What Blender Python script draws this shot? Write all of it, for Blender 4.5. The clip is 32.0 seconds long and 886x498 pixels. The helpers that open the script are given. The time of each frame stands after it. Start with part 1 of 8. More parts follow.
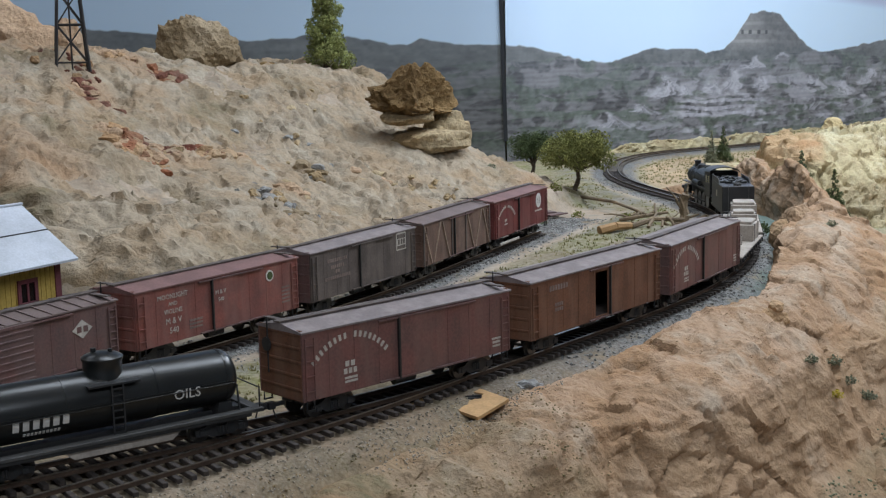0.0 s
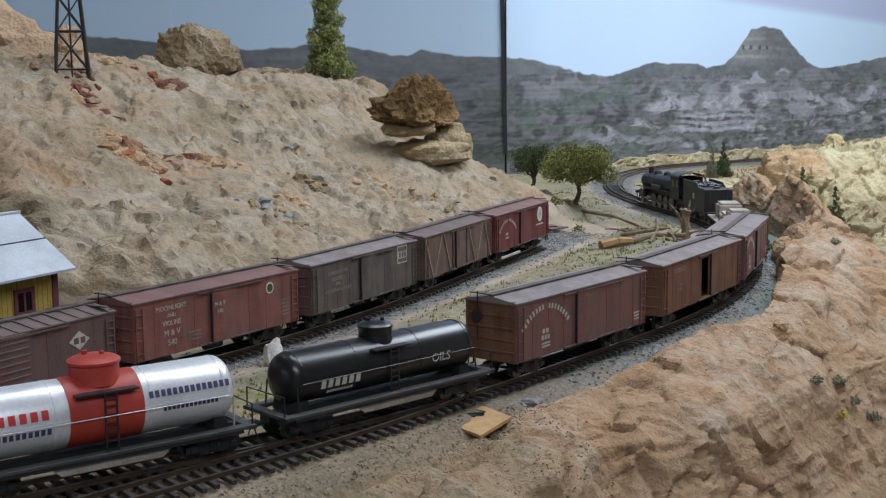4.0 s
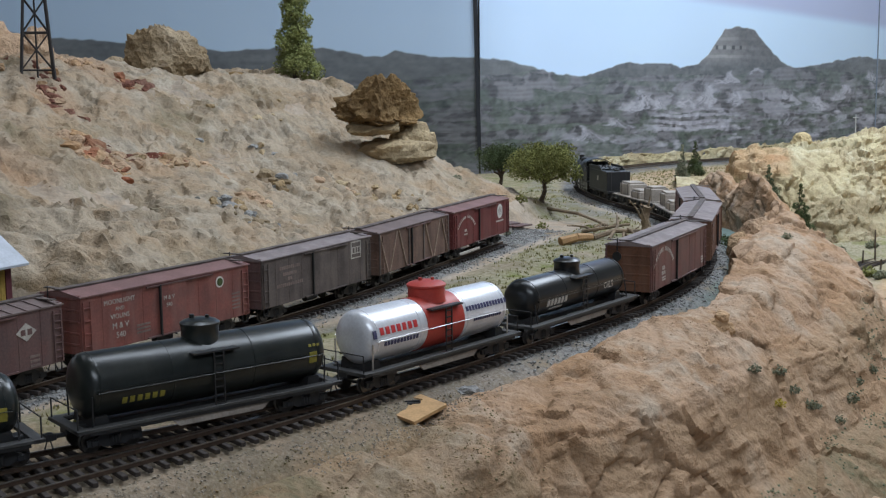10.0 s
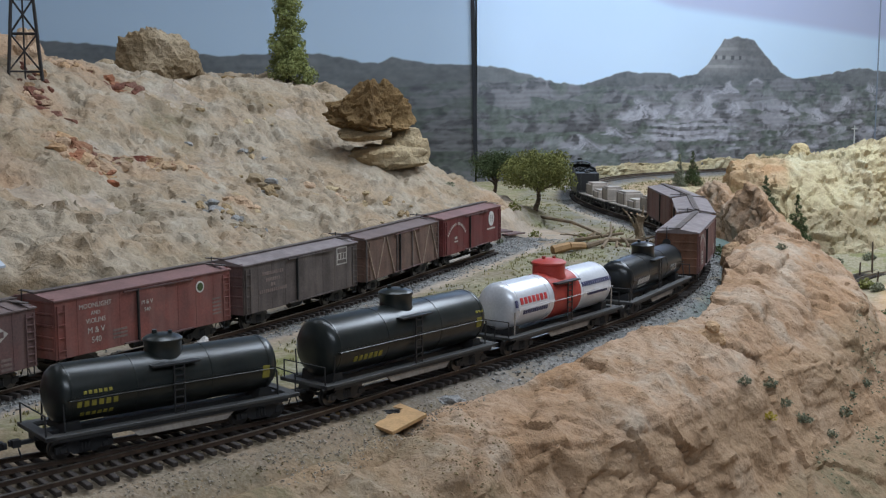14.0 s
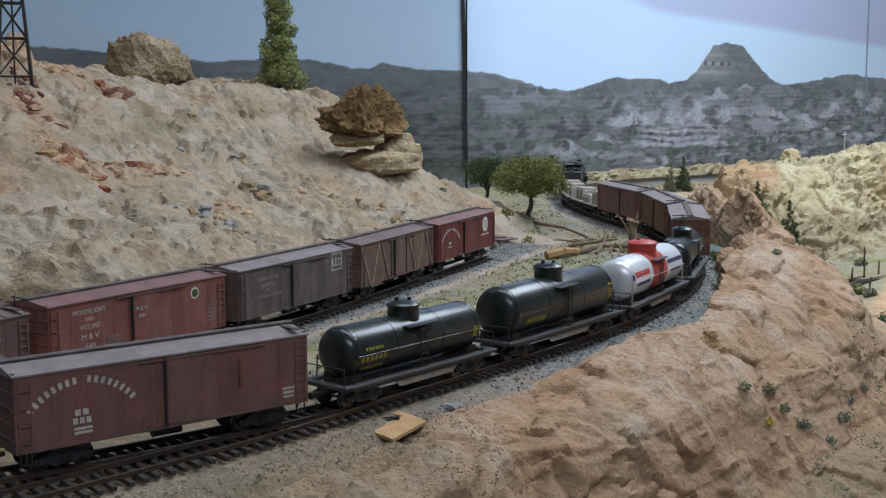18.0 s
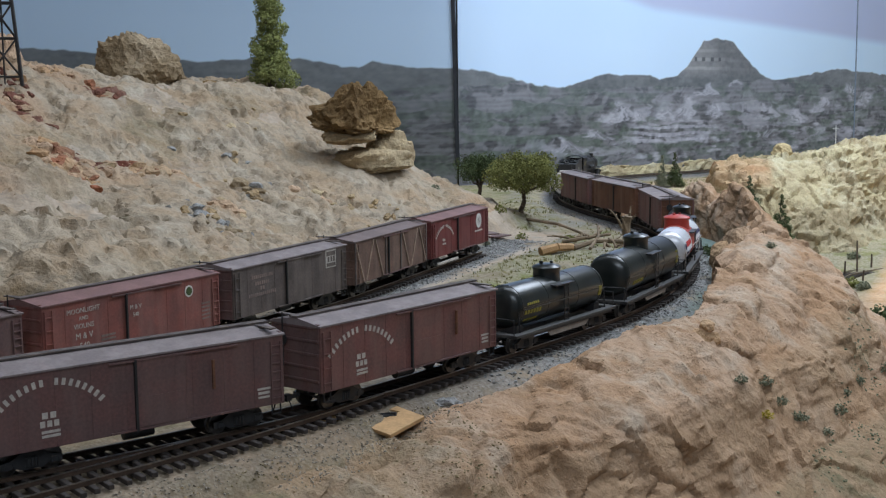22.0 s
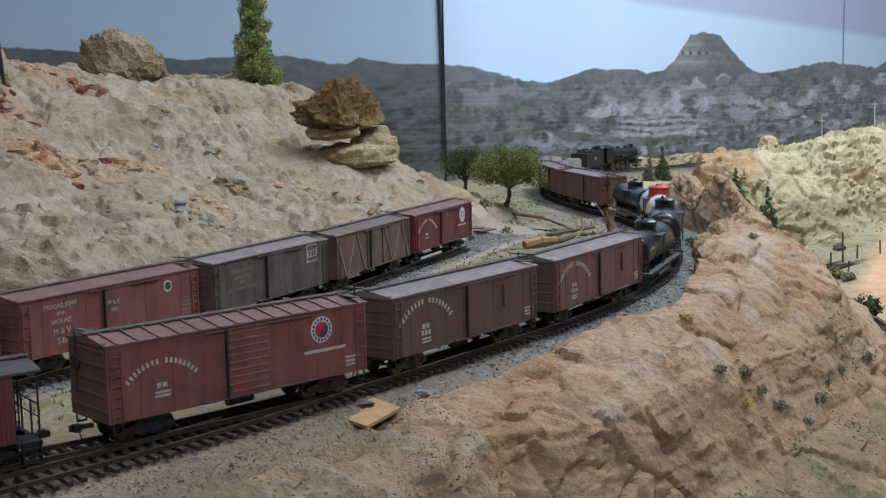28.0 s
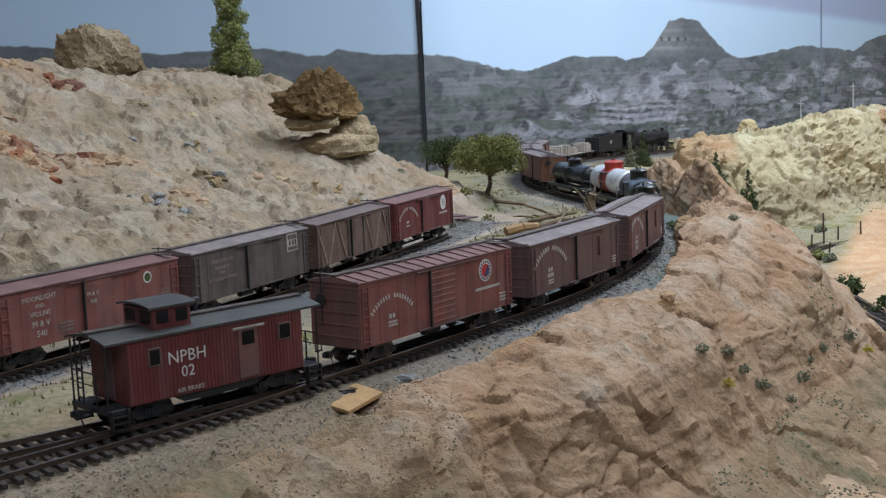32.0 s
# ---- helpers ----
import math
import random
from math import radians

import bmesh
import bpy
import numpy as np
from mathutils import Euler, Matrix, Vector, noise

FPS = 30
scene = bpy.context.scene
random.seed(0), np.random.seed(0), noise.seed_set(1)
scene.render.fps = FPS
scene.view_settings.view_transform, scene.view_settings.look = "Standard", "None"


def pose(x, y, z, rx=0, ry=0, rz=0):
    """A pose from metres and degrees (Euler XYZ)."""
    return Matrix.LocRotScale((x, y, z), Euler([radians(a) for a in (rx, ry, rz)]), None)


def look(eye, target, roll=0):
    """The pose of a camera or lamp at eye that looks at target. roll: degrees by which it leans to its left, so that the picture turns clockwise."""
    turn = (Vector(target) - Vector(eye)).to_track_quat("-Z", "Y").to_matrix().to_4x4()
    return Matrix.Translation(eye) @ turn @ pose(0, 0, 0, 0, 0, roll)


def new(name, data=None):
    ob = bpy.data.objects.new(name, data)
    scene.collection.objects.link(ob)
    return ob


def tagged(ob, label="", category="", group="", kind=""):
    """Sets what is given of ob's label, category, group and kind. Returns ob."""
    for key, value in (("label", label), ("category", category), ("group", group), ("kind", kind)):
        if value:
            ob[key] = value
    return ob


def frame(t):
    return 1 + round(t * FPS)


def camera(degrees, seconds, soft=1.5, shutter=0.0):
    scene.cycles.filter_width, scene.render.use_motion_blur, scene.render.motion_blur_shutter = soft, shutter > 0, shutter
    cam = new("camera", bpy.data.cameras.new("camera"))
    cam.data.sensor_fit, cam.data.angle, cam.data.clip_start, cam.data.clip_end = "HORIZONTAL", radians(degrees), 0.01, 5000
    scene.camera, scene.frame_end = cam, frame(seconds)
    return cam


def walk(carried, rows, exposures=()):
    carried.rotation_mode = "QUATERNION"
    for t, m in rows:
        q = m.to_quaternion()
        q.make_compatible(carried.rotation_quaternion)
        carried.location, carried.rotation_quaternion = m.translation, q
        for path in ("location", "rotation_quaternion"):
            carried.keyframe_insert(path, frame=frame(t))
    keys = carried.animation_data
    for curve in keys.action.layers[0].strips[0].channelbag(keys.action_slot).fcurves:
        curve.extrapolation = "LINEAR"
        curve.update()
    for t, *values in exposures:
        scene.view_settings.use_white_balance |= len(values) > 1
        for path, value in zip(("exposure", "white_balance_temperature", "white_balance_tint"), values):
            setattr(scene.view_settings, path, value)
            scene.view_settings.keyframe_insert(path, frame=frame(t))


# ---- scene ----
cam = camera(39.94, 32.0, soft=1.25)
PATH = [
    (0, (-0.0013, -0.0592, 0.1654), (0.0016, 0.9297, 0.0169), -1.25),
    (0.5, (-0.0029, -0.0573, 0.1634), (-0.0016, 0.9320, 0.0175), -0.97),
    (1, (-0.0008, -0.0546, 0.1646), (0.0019, 0.9349, 0.0202), -0.91),
    (1.5, (-0.0040, -0.0555, 0.1668), (-0.0017, 0.9346, 0.0263), -0.77),
    (2, (-0.0033, -0.0549, 0.1664), (0.0003, 0.9356, 0.0285), -0.79),
    (2.5, (-0.0039, -0.0561, 0.1681), (0.0002, 0.9346, 0.0316), -0.80),
    (4.5, (-0.0056, -0.0480, 0.1645), (0.0017, 0.9418, 0.0224), -0.41),
    (5, (-0.0049, -0.0463, 0.1626), (0.0048, 0.9432, 0.0186), -0.52),
    (5.5, (-0.0075, -0.0418, 0.1612), (0.0007, 0.9479, 0.0183), -0.36),
    (6, (-0.0046, -0.0367, 0.1598), (0.0100, 0.9527, 0.0151), -0.39),
    (6.5, (-0.0096, -0.0333, 0.1566), (0.0052, 0.9561, 0.0120), -0.22),
    (7, (-0.0111, -0.0308, 0.1553), (0.0081, 0.9584, 0.0097), -0.19),
    (7.5, (-0.0080, -0.0342, 0.1590), (0.0097, 0.9552, 0.0149), -0.38),
    (8, (-0.0012, -0.0444, 0.1625), (0.0122, 0.9453, 0.0204), -0.59),
    (8.5, (0.0082, -0.0556, 0.1635), (0.0214, 0.9341, 0.0211), -0.72),
    (9, (0.0154, -0.0621, 0.1632), (0.0315, 0.9278, 0.0221), -0.65),
    (9.5, (0.0198, -0.0662, 0.1634), (0.0344, 0.9238, 0.0236), -0.80),
    (10, (0.0230, -0.0691, 0.1634), (0.0370, 0.9212, 0.0251), -0.69),
    (10.5, (0.0233, -0.0720, 0.1641), (0.0356, 0.9186, 0.0281), -0.65),
    (11, (0.0298, -0.0758, 0.1653), (0.0465, 0.9146, 0.0281), -0.91),
    (11.5, (0.0371, -0.0767, 0.1641), (0.0527, 0.9140, 0.0289), -0.93),
    (12, (0.0396, -0.0701, 0.1611), (0.0554, 0.9205, 0.0259), -0.46),
    (12.5, (0.0432, -0.0659, 0.1591), (0.0572, 0.9244, 0.0210), -0.44),
    (13, (0.0391, -0.0618, 0.1593), (0.0523, 0.9286, 0.0218), -0.34),
    (13.5, (0.0378, -0.0581, 0.1570), (0.0501, 0.9324, 0.0203), -0.24),
    (14, (0.0331, -0.0549, 0.1598), (0.0466, 0.9364, 0.0288), -0.13),
    (14.5, (0.0302, -0.0499, 0.1597), (0.0451, 0.9413, 0.0280), -0.16),
    (16.5, (0.0346, -0.0521, 0.1572), (0.0560, 0.9395, 0.0295), -0.13),
    (17, (0.0298, -0.0500, 0.1578), (0.0517, 0.9416, 0.0301), -0.02),
    (17.5, (0.0285, -0.0489, 0.1585), (0.0518, 0.9429, 0.0328), 0.11),
    (18, (0.0265, -0.0481, 0.1581), (0.0509, 0.9436, 0.0325), -0.14),
    (18.5, (0.0257, -0.0440, 0.1547), (0.0512, 0.9474, 0.0264), -0.24),
    (19, (0.0256, -0.0389, 0.1534), (0.0527, 0.9526, 0.0259), -0.30),
    (19.5, (0.0258, -0.0367, 0.1518), (0.0574, 0.9543, 0.0216), -0.32),
    (20, (0.0279, -0.0383, 0.1512), (0.0617, 0.9525, 0.0196), -0.53),
    (20.5, (0.0269, -0.0435, 0.1524), (0.0590, 0.9477, 0.0242), -0.54),
    (21, (0.0286, -0.0463, 0.1520), (0.0592, 0.9448, 0.0229), -0.50),
    (21.5, (0.0268, -0.0468, 0.1550), (0.0554, 0.9448, 0.0285), -0.65),
    (22, (0.0241, -0.0455, 0.1552), (0.0558, 0.9460, 0.0292), -0.66),
    (22.5, (0.0268, -0.0439, 0.1521), (0.0601, 0.9474, 0.0247), -0.75),
    (23, (0.0299, -0.0416, 0.1498), (0.0656, 0.9494, 0.0204), -0.81),
    (23.5, (0.0279, -0.0386, 0.1483), (0.0643, 0.9523, 0.0183), -0.81),
    (24, (0.0233, -0.0388, 0.1488), (0.0597, 0.9520, 0.0184), -0.81),
    (24.5, (0.0240, -0.0375, 0.1479), (0.0604, 0.9537, 0.0205), -0.63),
    (25, (0.0248, -0.0368, 0.1437), (0.0584, 0.9547, 0.0174), -0.75),
    (25.5, (0.0220, -0.0361, 0.1483), (0.0561, 0.9551, 0.0205), -0.62),
    (27.5, (0.0295, -0.0487, 0.1523), (0.0634, 0.9423, 0.0227), -1.11),
    (28, (0.0335, -0.0475, 0.1519), (0.0703, 0.9436, 0.0239), -1.19),
    (28.5, (0.0353, -0.0488, 0.1509), (0.0705, 0.9420, 0.0201), -1.28),
    (29, (0.0381, -0.0507, 0.1529), (0.0743, 0.9402, 0.0235), -1.33),
    (29.5, (0.0371, -0.0508, 0.1510), (0.0743, 0.9398, 0.0199), -1.68),
    (30, (0.0347, -0.0481, 0.1500), (0.0711, 0.9425, 0.0180), -1.70),
    (30.5, (0.0354, -0.0483, 0.1498), (0.0725, 0.9422, 0.0171), -1.74),
    (31, (0.0364, -0.0504, 0.1494), (0.0756, 0.9400, 0.0168), -1.79),
    (31.5, (0.0380, -0.0509, 0.1468), (0.0866, 0.9391, 0.0142), -2.02),
    (32, (0.0359, -0.0472, 0.1471), (0.0854, 0.9425, 0.0128), -2.25),
]
walk(cam, [(t, look(eye, target, roll)) for t, eye, target, roll in PATH], [(0, 0.17, 6400, 10), (6, 0.10, 6380, 10), (10, 0.06, 6280, 10), (19, 0.04, 6150, 10), (24, 0.07, 6220, 10), (32, 0.08, 6230, 10)])

import itertools

from mathutils.bvhtree import BVHTree

# ---- world and lamps ----
world = bpy.data.worlds.new("world")
scene.world = world
world.use_nodes = True
world.node_tree.nodes["Background"].inputs[0].default_value = (0.62, 0.68, 0.8, 1)
world.node_tree.nodes["Background"].inputs[1].default_value = 0.12


def overhead_lamp(x, y, z, sx, sy, watts, colour, tilt=(0, 0)):
    data = bpy.data.lights.new("overhead_light", "AREA")
    data.shape, data.size, data.size_y, data.energy, data.color = "RECTANGLE", sx, sy, watts, colour
    ob = new("overhead_light", data)
    ob.matrix_basis = pose(x, y, z, tilt[0], tilt[1], 0)
    return ob


# overhead area lights, all unseen; places and strengths are assumed
overhead_lamp(0.32, 0.85, 1.3, 1.2, 0.3, 10.5, (0.82, 0.90, 1.0))
# added near the backdrop to brighten its right side
overhead_lamp(1.0, 1.6, 1.3, 0.6, 1.2, 29.0, (0.80, 0.89, 1.0))
# weak fill added over the left end
overhead_lamp(-1.0, 1.2, 1.3, 0.3, 1.0, 1.5, (0.83, 0.89, 1.0))
# fill added over the aisle to brighten the sides that face front
overhead_lamp(0.35, -1.0, 1.35, 1.2, 0.3, 20.5, (0.82, 0.90, 1.0))

# ---- materials ----
def mat(name, colour, rough=0.75, metal=0.0, vary=0.25, scale=60.0, fine=700.0, bump=0.0, second=None, spec=0.5, dust=None):
    """A surface of one paint or stuff: a coarse and a fine variation, an optional second colour in patches, fine relief."""
    m = bpy.data.materials.new(name)
    m.use_nodes = True
    nt = m.node_tree
    b = nt.nodes["Principled BSDF"]
    tc = nt.nodes.new("ShaderNodeTexCoord")
    n1, n2 = nt.nodes.new("ShaderNodeTexNoise"), nt.nodes.new("ShaderNodeTexNoise")
    n1.inputs["Scale"].default_value, n1.inputs["Detail"].default_value = scale, 4
    n2.inputs["Scale"].default_value, n2.inputs["Detail"].default_value = fine, 2
    for n in (n1, n2):
        nt.links.new(tc.outputs["Object"], n.inputs["Vector"])
    c2 = second or tuple(v * (1 - vary) for v in colour)
    mix = nt.nodes.new("ShaderNodeMix")
    mix.data_type = "RGBA"
    mix.inputs["A"].default_value, mix.inputs["B"].default_value = (*colour, 1), (*c2, 1)
    ramp = nt.nodes.new("ShaderNodeMapRange")
    ramp.inputs["From Min"].default_value, ramp.inputs["From Max"].default_value = 0.38, 0.62
    nt.links.new(n1.outputs["Fac"], ramp.inputs["Value"])
    nt.links.new(ramp.outputs["Result"], mix.inputs["Factor"])
    mul = nt.nodes.new("ShaderNodeMix")
    mul.data_type, mul.blend_type = "RGBA", "MULTIPLY"
    mul.inputs["Factor"].default_value = min(1.0, vary * 2)
    nt.links.new(mix.outputs["Result"], mul.inputs["A"])
    r2 = nt.nodes.new("ShaderNodeMapRange")
    r2.inputs["From Min"].default_value, r2.inputs["From Max"].default_value = 0.3, 0.7
    r2.inputs["To Min"].default_value, r2.inputs["To Max"].default_value = 0.6, 1.15
    nt.links.new(n2.outputs["Fac"], r2.inputs["Value"])
    nt.links.new(r2.outputs["Result"], mul.inputs["B"])
    out = mul.outputs["Result"]
    if dust:
        # thin dusty streaks running down the sides
        mp, n3, r3, mx = (nt.nodes.new("ShaderNode" + k) for k in ("Mapping", "TexNoise", "MapRange", "Mix"))
        mp.inputs["Scale"].default_value = (1, 1, 0.14)
        n3.inputs["Scale"].default_value, n3.inputs["Detail"].default_value = 130, 5
        r3.inputs["From Min"].default_value, r3.inputs["From Max"].default_value, r3.inputs["To Max"].default_value = 0.45, 0.72, 0.55
        mx.data_type = "RGBA"
        mx.inputs["B"].default_value = (*dust, 1)
        nt.links.new(tc.outputs["Object"], mp.inputs["Vector"])
        nt.links.new(mp.outputs["Vector"], n3.inputs["Vector"])
        nt.links.new(n3.outputs["Fac"], r3.inputs["Value"])
        nt.links.new(r3.outputs["Result"], mx.inputs["Factor"])
        nt.links.new(out, mx.inputs["A"])
        out = mx.outputs["Result"]
    nt.links.new(out, b.inputs["Base Color"])
    b.inputs["Roughness"].default_value, b.inputs["Metallic"].default_value = rough, metal
    b.inputs["Specular IOR Level"].default_value = spec
    if bump:
        bp = nt.nodes.new("ShaderNodeBump")
        bp.inputs["Strength"].default_value, bp.inputs["Distance"].default_value = bump, 0.0015
        nt.links.new(n2.outputs["Fac"], bp.inputs["Height"])
        nt.links.new(bp.outputs["Normal"], b.inputs["Normal"])
    return m


M = {
    "oxide": mat("oxide_red_paint", (0.180, 0.074, 0.064), 0.62, vary=0.3, second=(0.135, 0.068, 0.060), dust=(0.19, 0.115, 0.095)),
    "oxide_dark": mat("dark_oxide_paint", (0.135, 0.066, 0.060), 0.62, vary=0.3, second=(0.112, 0.066, 0.062), dust=(0.15, 0.10, 0.09)),
    "maroon": mat("maroon_paint", (0.15, 0.030, 0.028), 0.55, vary=0.25, dust=(0.18, 0.085, 0.08)),
    "red_paint": mat("faded_red_paint", (0.23, 0.072, 0.056), 0.65, vary=0.25, second=(0.16, 0.06, 0.05), dust=(0.24, 0.13, 0.11)),
    "rust": mat("rusty_brown_paint", (0.17, 0.07, 0.035), 0.75, vary=0.3, dust=(0.2, 0.115, 0.075)),
    "brown_wood": mat("weathered_brown_boards", (0.145, 0.08, 0.056), 0.8, vary=0.35, dust=(0.19, 0.13, 0.10)),
    "pale_board": mat("worn_pale_boards", (0.33, 0.235, 0.175), 0.85, vary=0.35),
    "grey_brown": mat("grey_brown_paint", (0.105, 0.08, 0.07), 0.75, vary=0.35, dust=(0.17, 0.135, 0.115)),
    "roof_grey": mat("weathered_roof_grey", (0.21, 0.17, 0.165), 0.75, vary=0.2, dust=(0.27, 0.235, 0.225)),
    "roof_red": mat("dusty_red_roof", (0.2, 0.105, 0.095), 0.75, vary=0.2),
    "roof_brown": mat("dusty_brown_roof", (0.16, 0.115, 0.105), 0.75, vary=0.2),
    "black": mat("weathered_black_metal", (0.022, 0.022, 0.023), 0.5, vary=0.3),
    "frame_grey": mat("dusty_black_steps", (0.07, 0.068, 0.065), 0.6, vary=0.3),
    "tank_black": mat("gloss_black_tank_paint", (0.010, 0.011, 0.011), 0.30, vary=0.2),
    "tank_green": mat("dusty_green_black_tank_paint", (0.013, 0.0165, 0.015), 0.30, vary=0.25, dust=(0.03, 0.032, 0.028)),
    "silver": mat("aluminium_paint", (0.74, 0.75, 0.78), 0.33, metal=0.35, vary=0.12),
    "tank_red": mat("bright_red_paint", (0.42, 0.045, 0.03), 0.45, vary=0.15),
    "steel": mat("bright_rail_steel", (0.42, 0.37, 0.32), 0.3, metal=0.9, vary=0.25),
    "rail_side": mat("rusty_rail", (0.1, 0.065, 0.045), 0.6, metal=0.4, vary=0.3),
    "wheel": mat("wheel_steel", (0.16, 0.15, 0.14), 0.35, metal=0.8, vary=0.25),
    "tie": mat("creosoted_tie", (0.045, 0.034, 0.028), 0.85, vary=0.4),
    "dusty_tie": mat("dusty_tie", (0.15, 0.13, 0.11), 0.9, vary=0.35),
    "white": mat("white_lettering", (0.62, 0.6, 0.56), 0.7, vary=0.15),
    "cream": mat("faded_cream_lettering", (0.50, 0.46, 0.41), 0.75, vary=0.25),
    "faint": mat("faint_lettering", (0.22, 0.16, 0.14), 0.8, vary=0.3),
    "yellow_mark": mat("dull_yellow_lettering", (0.3, 0.26, 0.04), 0.7, vary=0.25),
    "red_mark": mat("red_lettering", (0.5, 0.03, 0.03), 0.6, vary=0.1),
    "blue_mark": mat("dark_blue_lettering", (0.05, 0.05, 0.12), 0.6, vary=0.1),
    "tin": mat("galvanised_tin", (0.5, 0.53, 0.58), 0.5, metal=0.25, vary=0.15),
    "yellow_wall": mat("mustard_yellow_siding", (0.42, 0.29, 0.06), 0.75, vary=0.2),
    "maroon_trim": mat("maroon_trim", (0.13, 0.03, 0.04), 0.7, vary=0.2),
    "plywood": mat("plywood_board", (0.5, 0.3, 0.13), 0.75, vary=0.2, scale=120),
    "bark": mat("brown_bark", (0.11, 0.08, 0.055), 0.9, vary=0.4, bump=0.4),
    "dead_wood": mat("bleached_dead_wood", (0.25, 0.18, 0.11), 0.85, vary=0.4, bump=0.3),
    "log": mat("peeled_log", (0.42, 0.25, 0.11), 0.8, vary=0.3),
    "leaf": mat("olive_foliage", (0.23, 0.235, 0.075), 0.9, vary=0.4, scale=90, fine=900, spec=0.15),
    "leaf_dark": mat("dark_green_foliage", (0.10, 0.13, 0.055), 0.9, vary=0.45, scale=90, fine=900, spec=0.15),
    "pine": mat("conifer_foliage", (0.13, 0.16, 0.085), 0.9, vary=0.45, scale=90, fine=900, spec=0.15),
    "poplar": mat("yellow_green_foliage", (0.33, 0.36, 0.13), 0.9, vary=0.4, scale=90, fine=900, spec=0.15),
    "sage": mat("sage_scrub", (0.25, 0.265, 0.18), 0.95, vary=0.4, scale=120, spec=0.1),
    "yellow_scrub": mat("yellow_scrub", (0.5, 0.4, 0.06), 0.95, vary=0.3, spec=0.1),
    "crate": mat("pale_crate_boards", (0.4, 0.35, 0.3), 0.8, vary=0.25),
    "tower": mat("blackened_steel_tower", (0.03, 0.026, 0.026), 0.7, vary=0.3),
    "glass_dark": mat("dark_window_glass", (0.012, 0.01, 0.01), 0.15, vary=0.1),
    "white_plastic": mat("white_block", (0.7, 0.66, 0.62), 0.6, vary=0.2),
    "pole": mat("pale_pole", (0.55, 0.55, 0.54), 0.7, vary=0.2),
    "white_scrap": mat("white_plaster_scrap", (0.7, 0.66, 0.62), 0.7, vary=0.3),
    "room_wall": mat("painted_room_wall", (0.68, 0.69, 0.7), 0.9, vary=0.08, scale=3, fine=60),
    "room_floor": mat("room_floor_carpet", (0.12, 0.12, 0.13), 0.95, vary=0.2, scale=4, fine=200),
    "ceiling": mat("white_ceiling_tile", (0.75, 0.75, 0.74), 0.9, vary=0.06, scale=3, fine=90),
    "seam": mat("dark_backdrop_joint", (0.02, 0.022, 0.028), 0.8, vary=0.2),
    "seam_pale": mat("pale_backdrop_joint", (0.28, 0.33, 0.4), 0.8, vary=0.2),
}


def rock_mat(name, colour, second, scale=14.0, bump=0.9, strata=60.0):
    """Bedded rock: two tones in patches, thin beds along z, pits and cracks in the relief."""
    m = bpy.data.materials.new(name)
    m.use_nodes = True
    nt = m.node_tree
    b = nt.nodes["Principled BSDF"]
    b.inputs["Roughness"].default_value = 0.95
    b.inputs["Specular IOR Level"].default_value = 0.15
    geo = nt.nodes.new("ShaderNodeNewGeometry")
    n1, n2, n3 = (nt.nodes.new("ShaderNodeTexNoise") for _ in range(3))
    mp = nt.nodes.new("ShaderNodeMapping")
    mp.inputs["Scale"].default_value = (0.15, 0.15, 1.0)
    nt.links.new(geo.outputs["Position"], mp.inputs["Vector"])
    for n, s, d in ((n1, scale, 6), (n2, 260.0, 5), (n3, strata, 4)):
        n.inputs["Scale"].default_value, n.inputs["Detail"].default_value = s, d
        nt.links.new((mp if n is n3 else geo).outputs["Vector" if n is n3 else "Position"], n.inputs["Vector"])
    mix = nt.nodes.new("ShaderNodeMix")
    mix.data_type = "RGBA"
    mix.inputs["A"].default_value, mix.inputs["B"].default_value = (*colour, 1), (*second, 1)
    r = nt.nodes.new("ShaderNodeMapRange")
    r.inputs["From Min"].default_value, r.inputs["From Max"].default_value = 0.4, 0.6
    nt.links.new(n1.outputs["Fac"], r.inputs["Value"])
    nt.links.new(r.outputs["Result"], mix.inputs["Factor"])
    add = nt.nodes.new("ShaderNodeMath")
    add.operation = "ADD"
    nt.links.new(n2.outputs["Fac"], add.inputs[0])
    nt.links.new(n3.outputs["Fac"], add.inputs[1])
    r2 = nt.nodes.new("ShaderNodeMapRange")
    r2.inputs["From Min"].default_value, r2.inputs["From Max"].default_value = 0.75, 1.25
    r2.inputs["To Min"].default_value, r2.inputs["To Max"].default_value = 0.62, 1.15
    nt.links.new(add.outputs[0], r2.inputs["Value"])
    mul = nt.nodes.new("ShaderNodeMix")
    mul.data_type, mul.blend_type = "RGBA", "MULTIPLY"
    mul.inputs["Factor"].default_value = 0.85
    nt.links.new(mix.outputs["Result"], mul.inputs["A"])
    nt.links.new(r2.outputs["Result"], mul.inputs["B"])
    nt.links.new(mul.outputs["Result"], b.inputs["Base Color"])
    bp = nt.nodes.new("ShaderNodeBump")
    bp.inputs["Strength"].default_value, bp.inputs["Distance"].default_value = bump, 0.004
    nt.links.new(add.outputs[0], bp.inputs["Height"])
    nt.links.new(bp.outputs["Normal"], b.inputs["Normal"])
    return m


M["rock_buff"] = rock_mat("buff_sandstone", (0.38, 0.30, 0.20), (0.27, 0.20, 0.12))
M["rock_pale"] = rock_mat("pale_sandstone", (0.46, 0.36, 0.22), (0.34, 0.24, 0.13))
M["rock_brown"] = rock_mat("brown_bark_rock", (0.27, 0.175, 0.08), (0.16, 0.10, 0.045))
M["rock_red"] = rock_mat("red_scoria", (0.34, 0.13, 0.07), (0.27, 0.15, 0.09))
M["rock_dark_red"] = rock_mat("dark_red_scoria", (0.17, 0.06, 0.04), (0.2, 0.11, 0.08))
M["rock_yellow"] = rock_mat("yellow_sandstone", (0.56, 0.45, 0.25), (0.45, 0.34, 0.18))
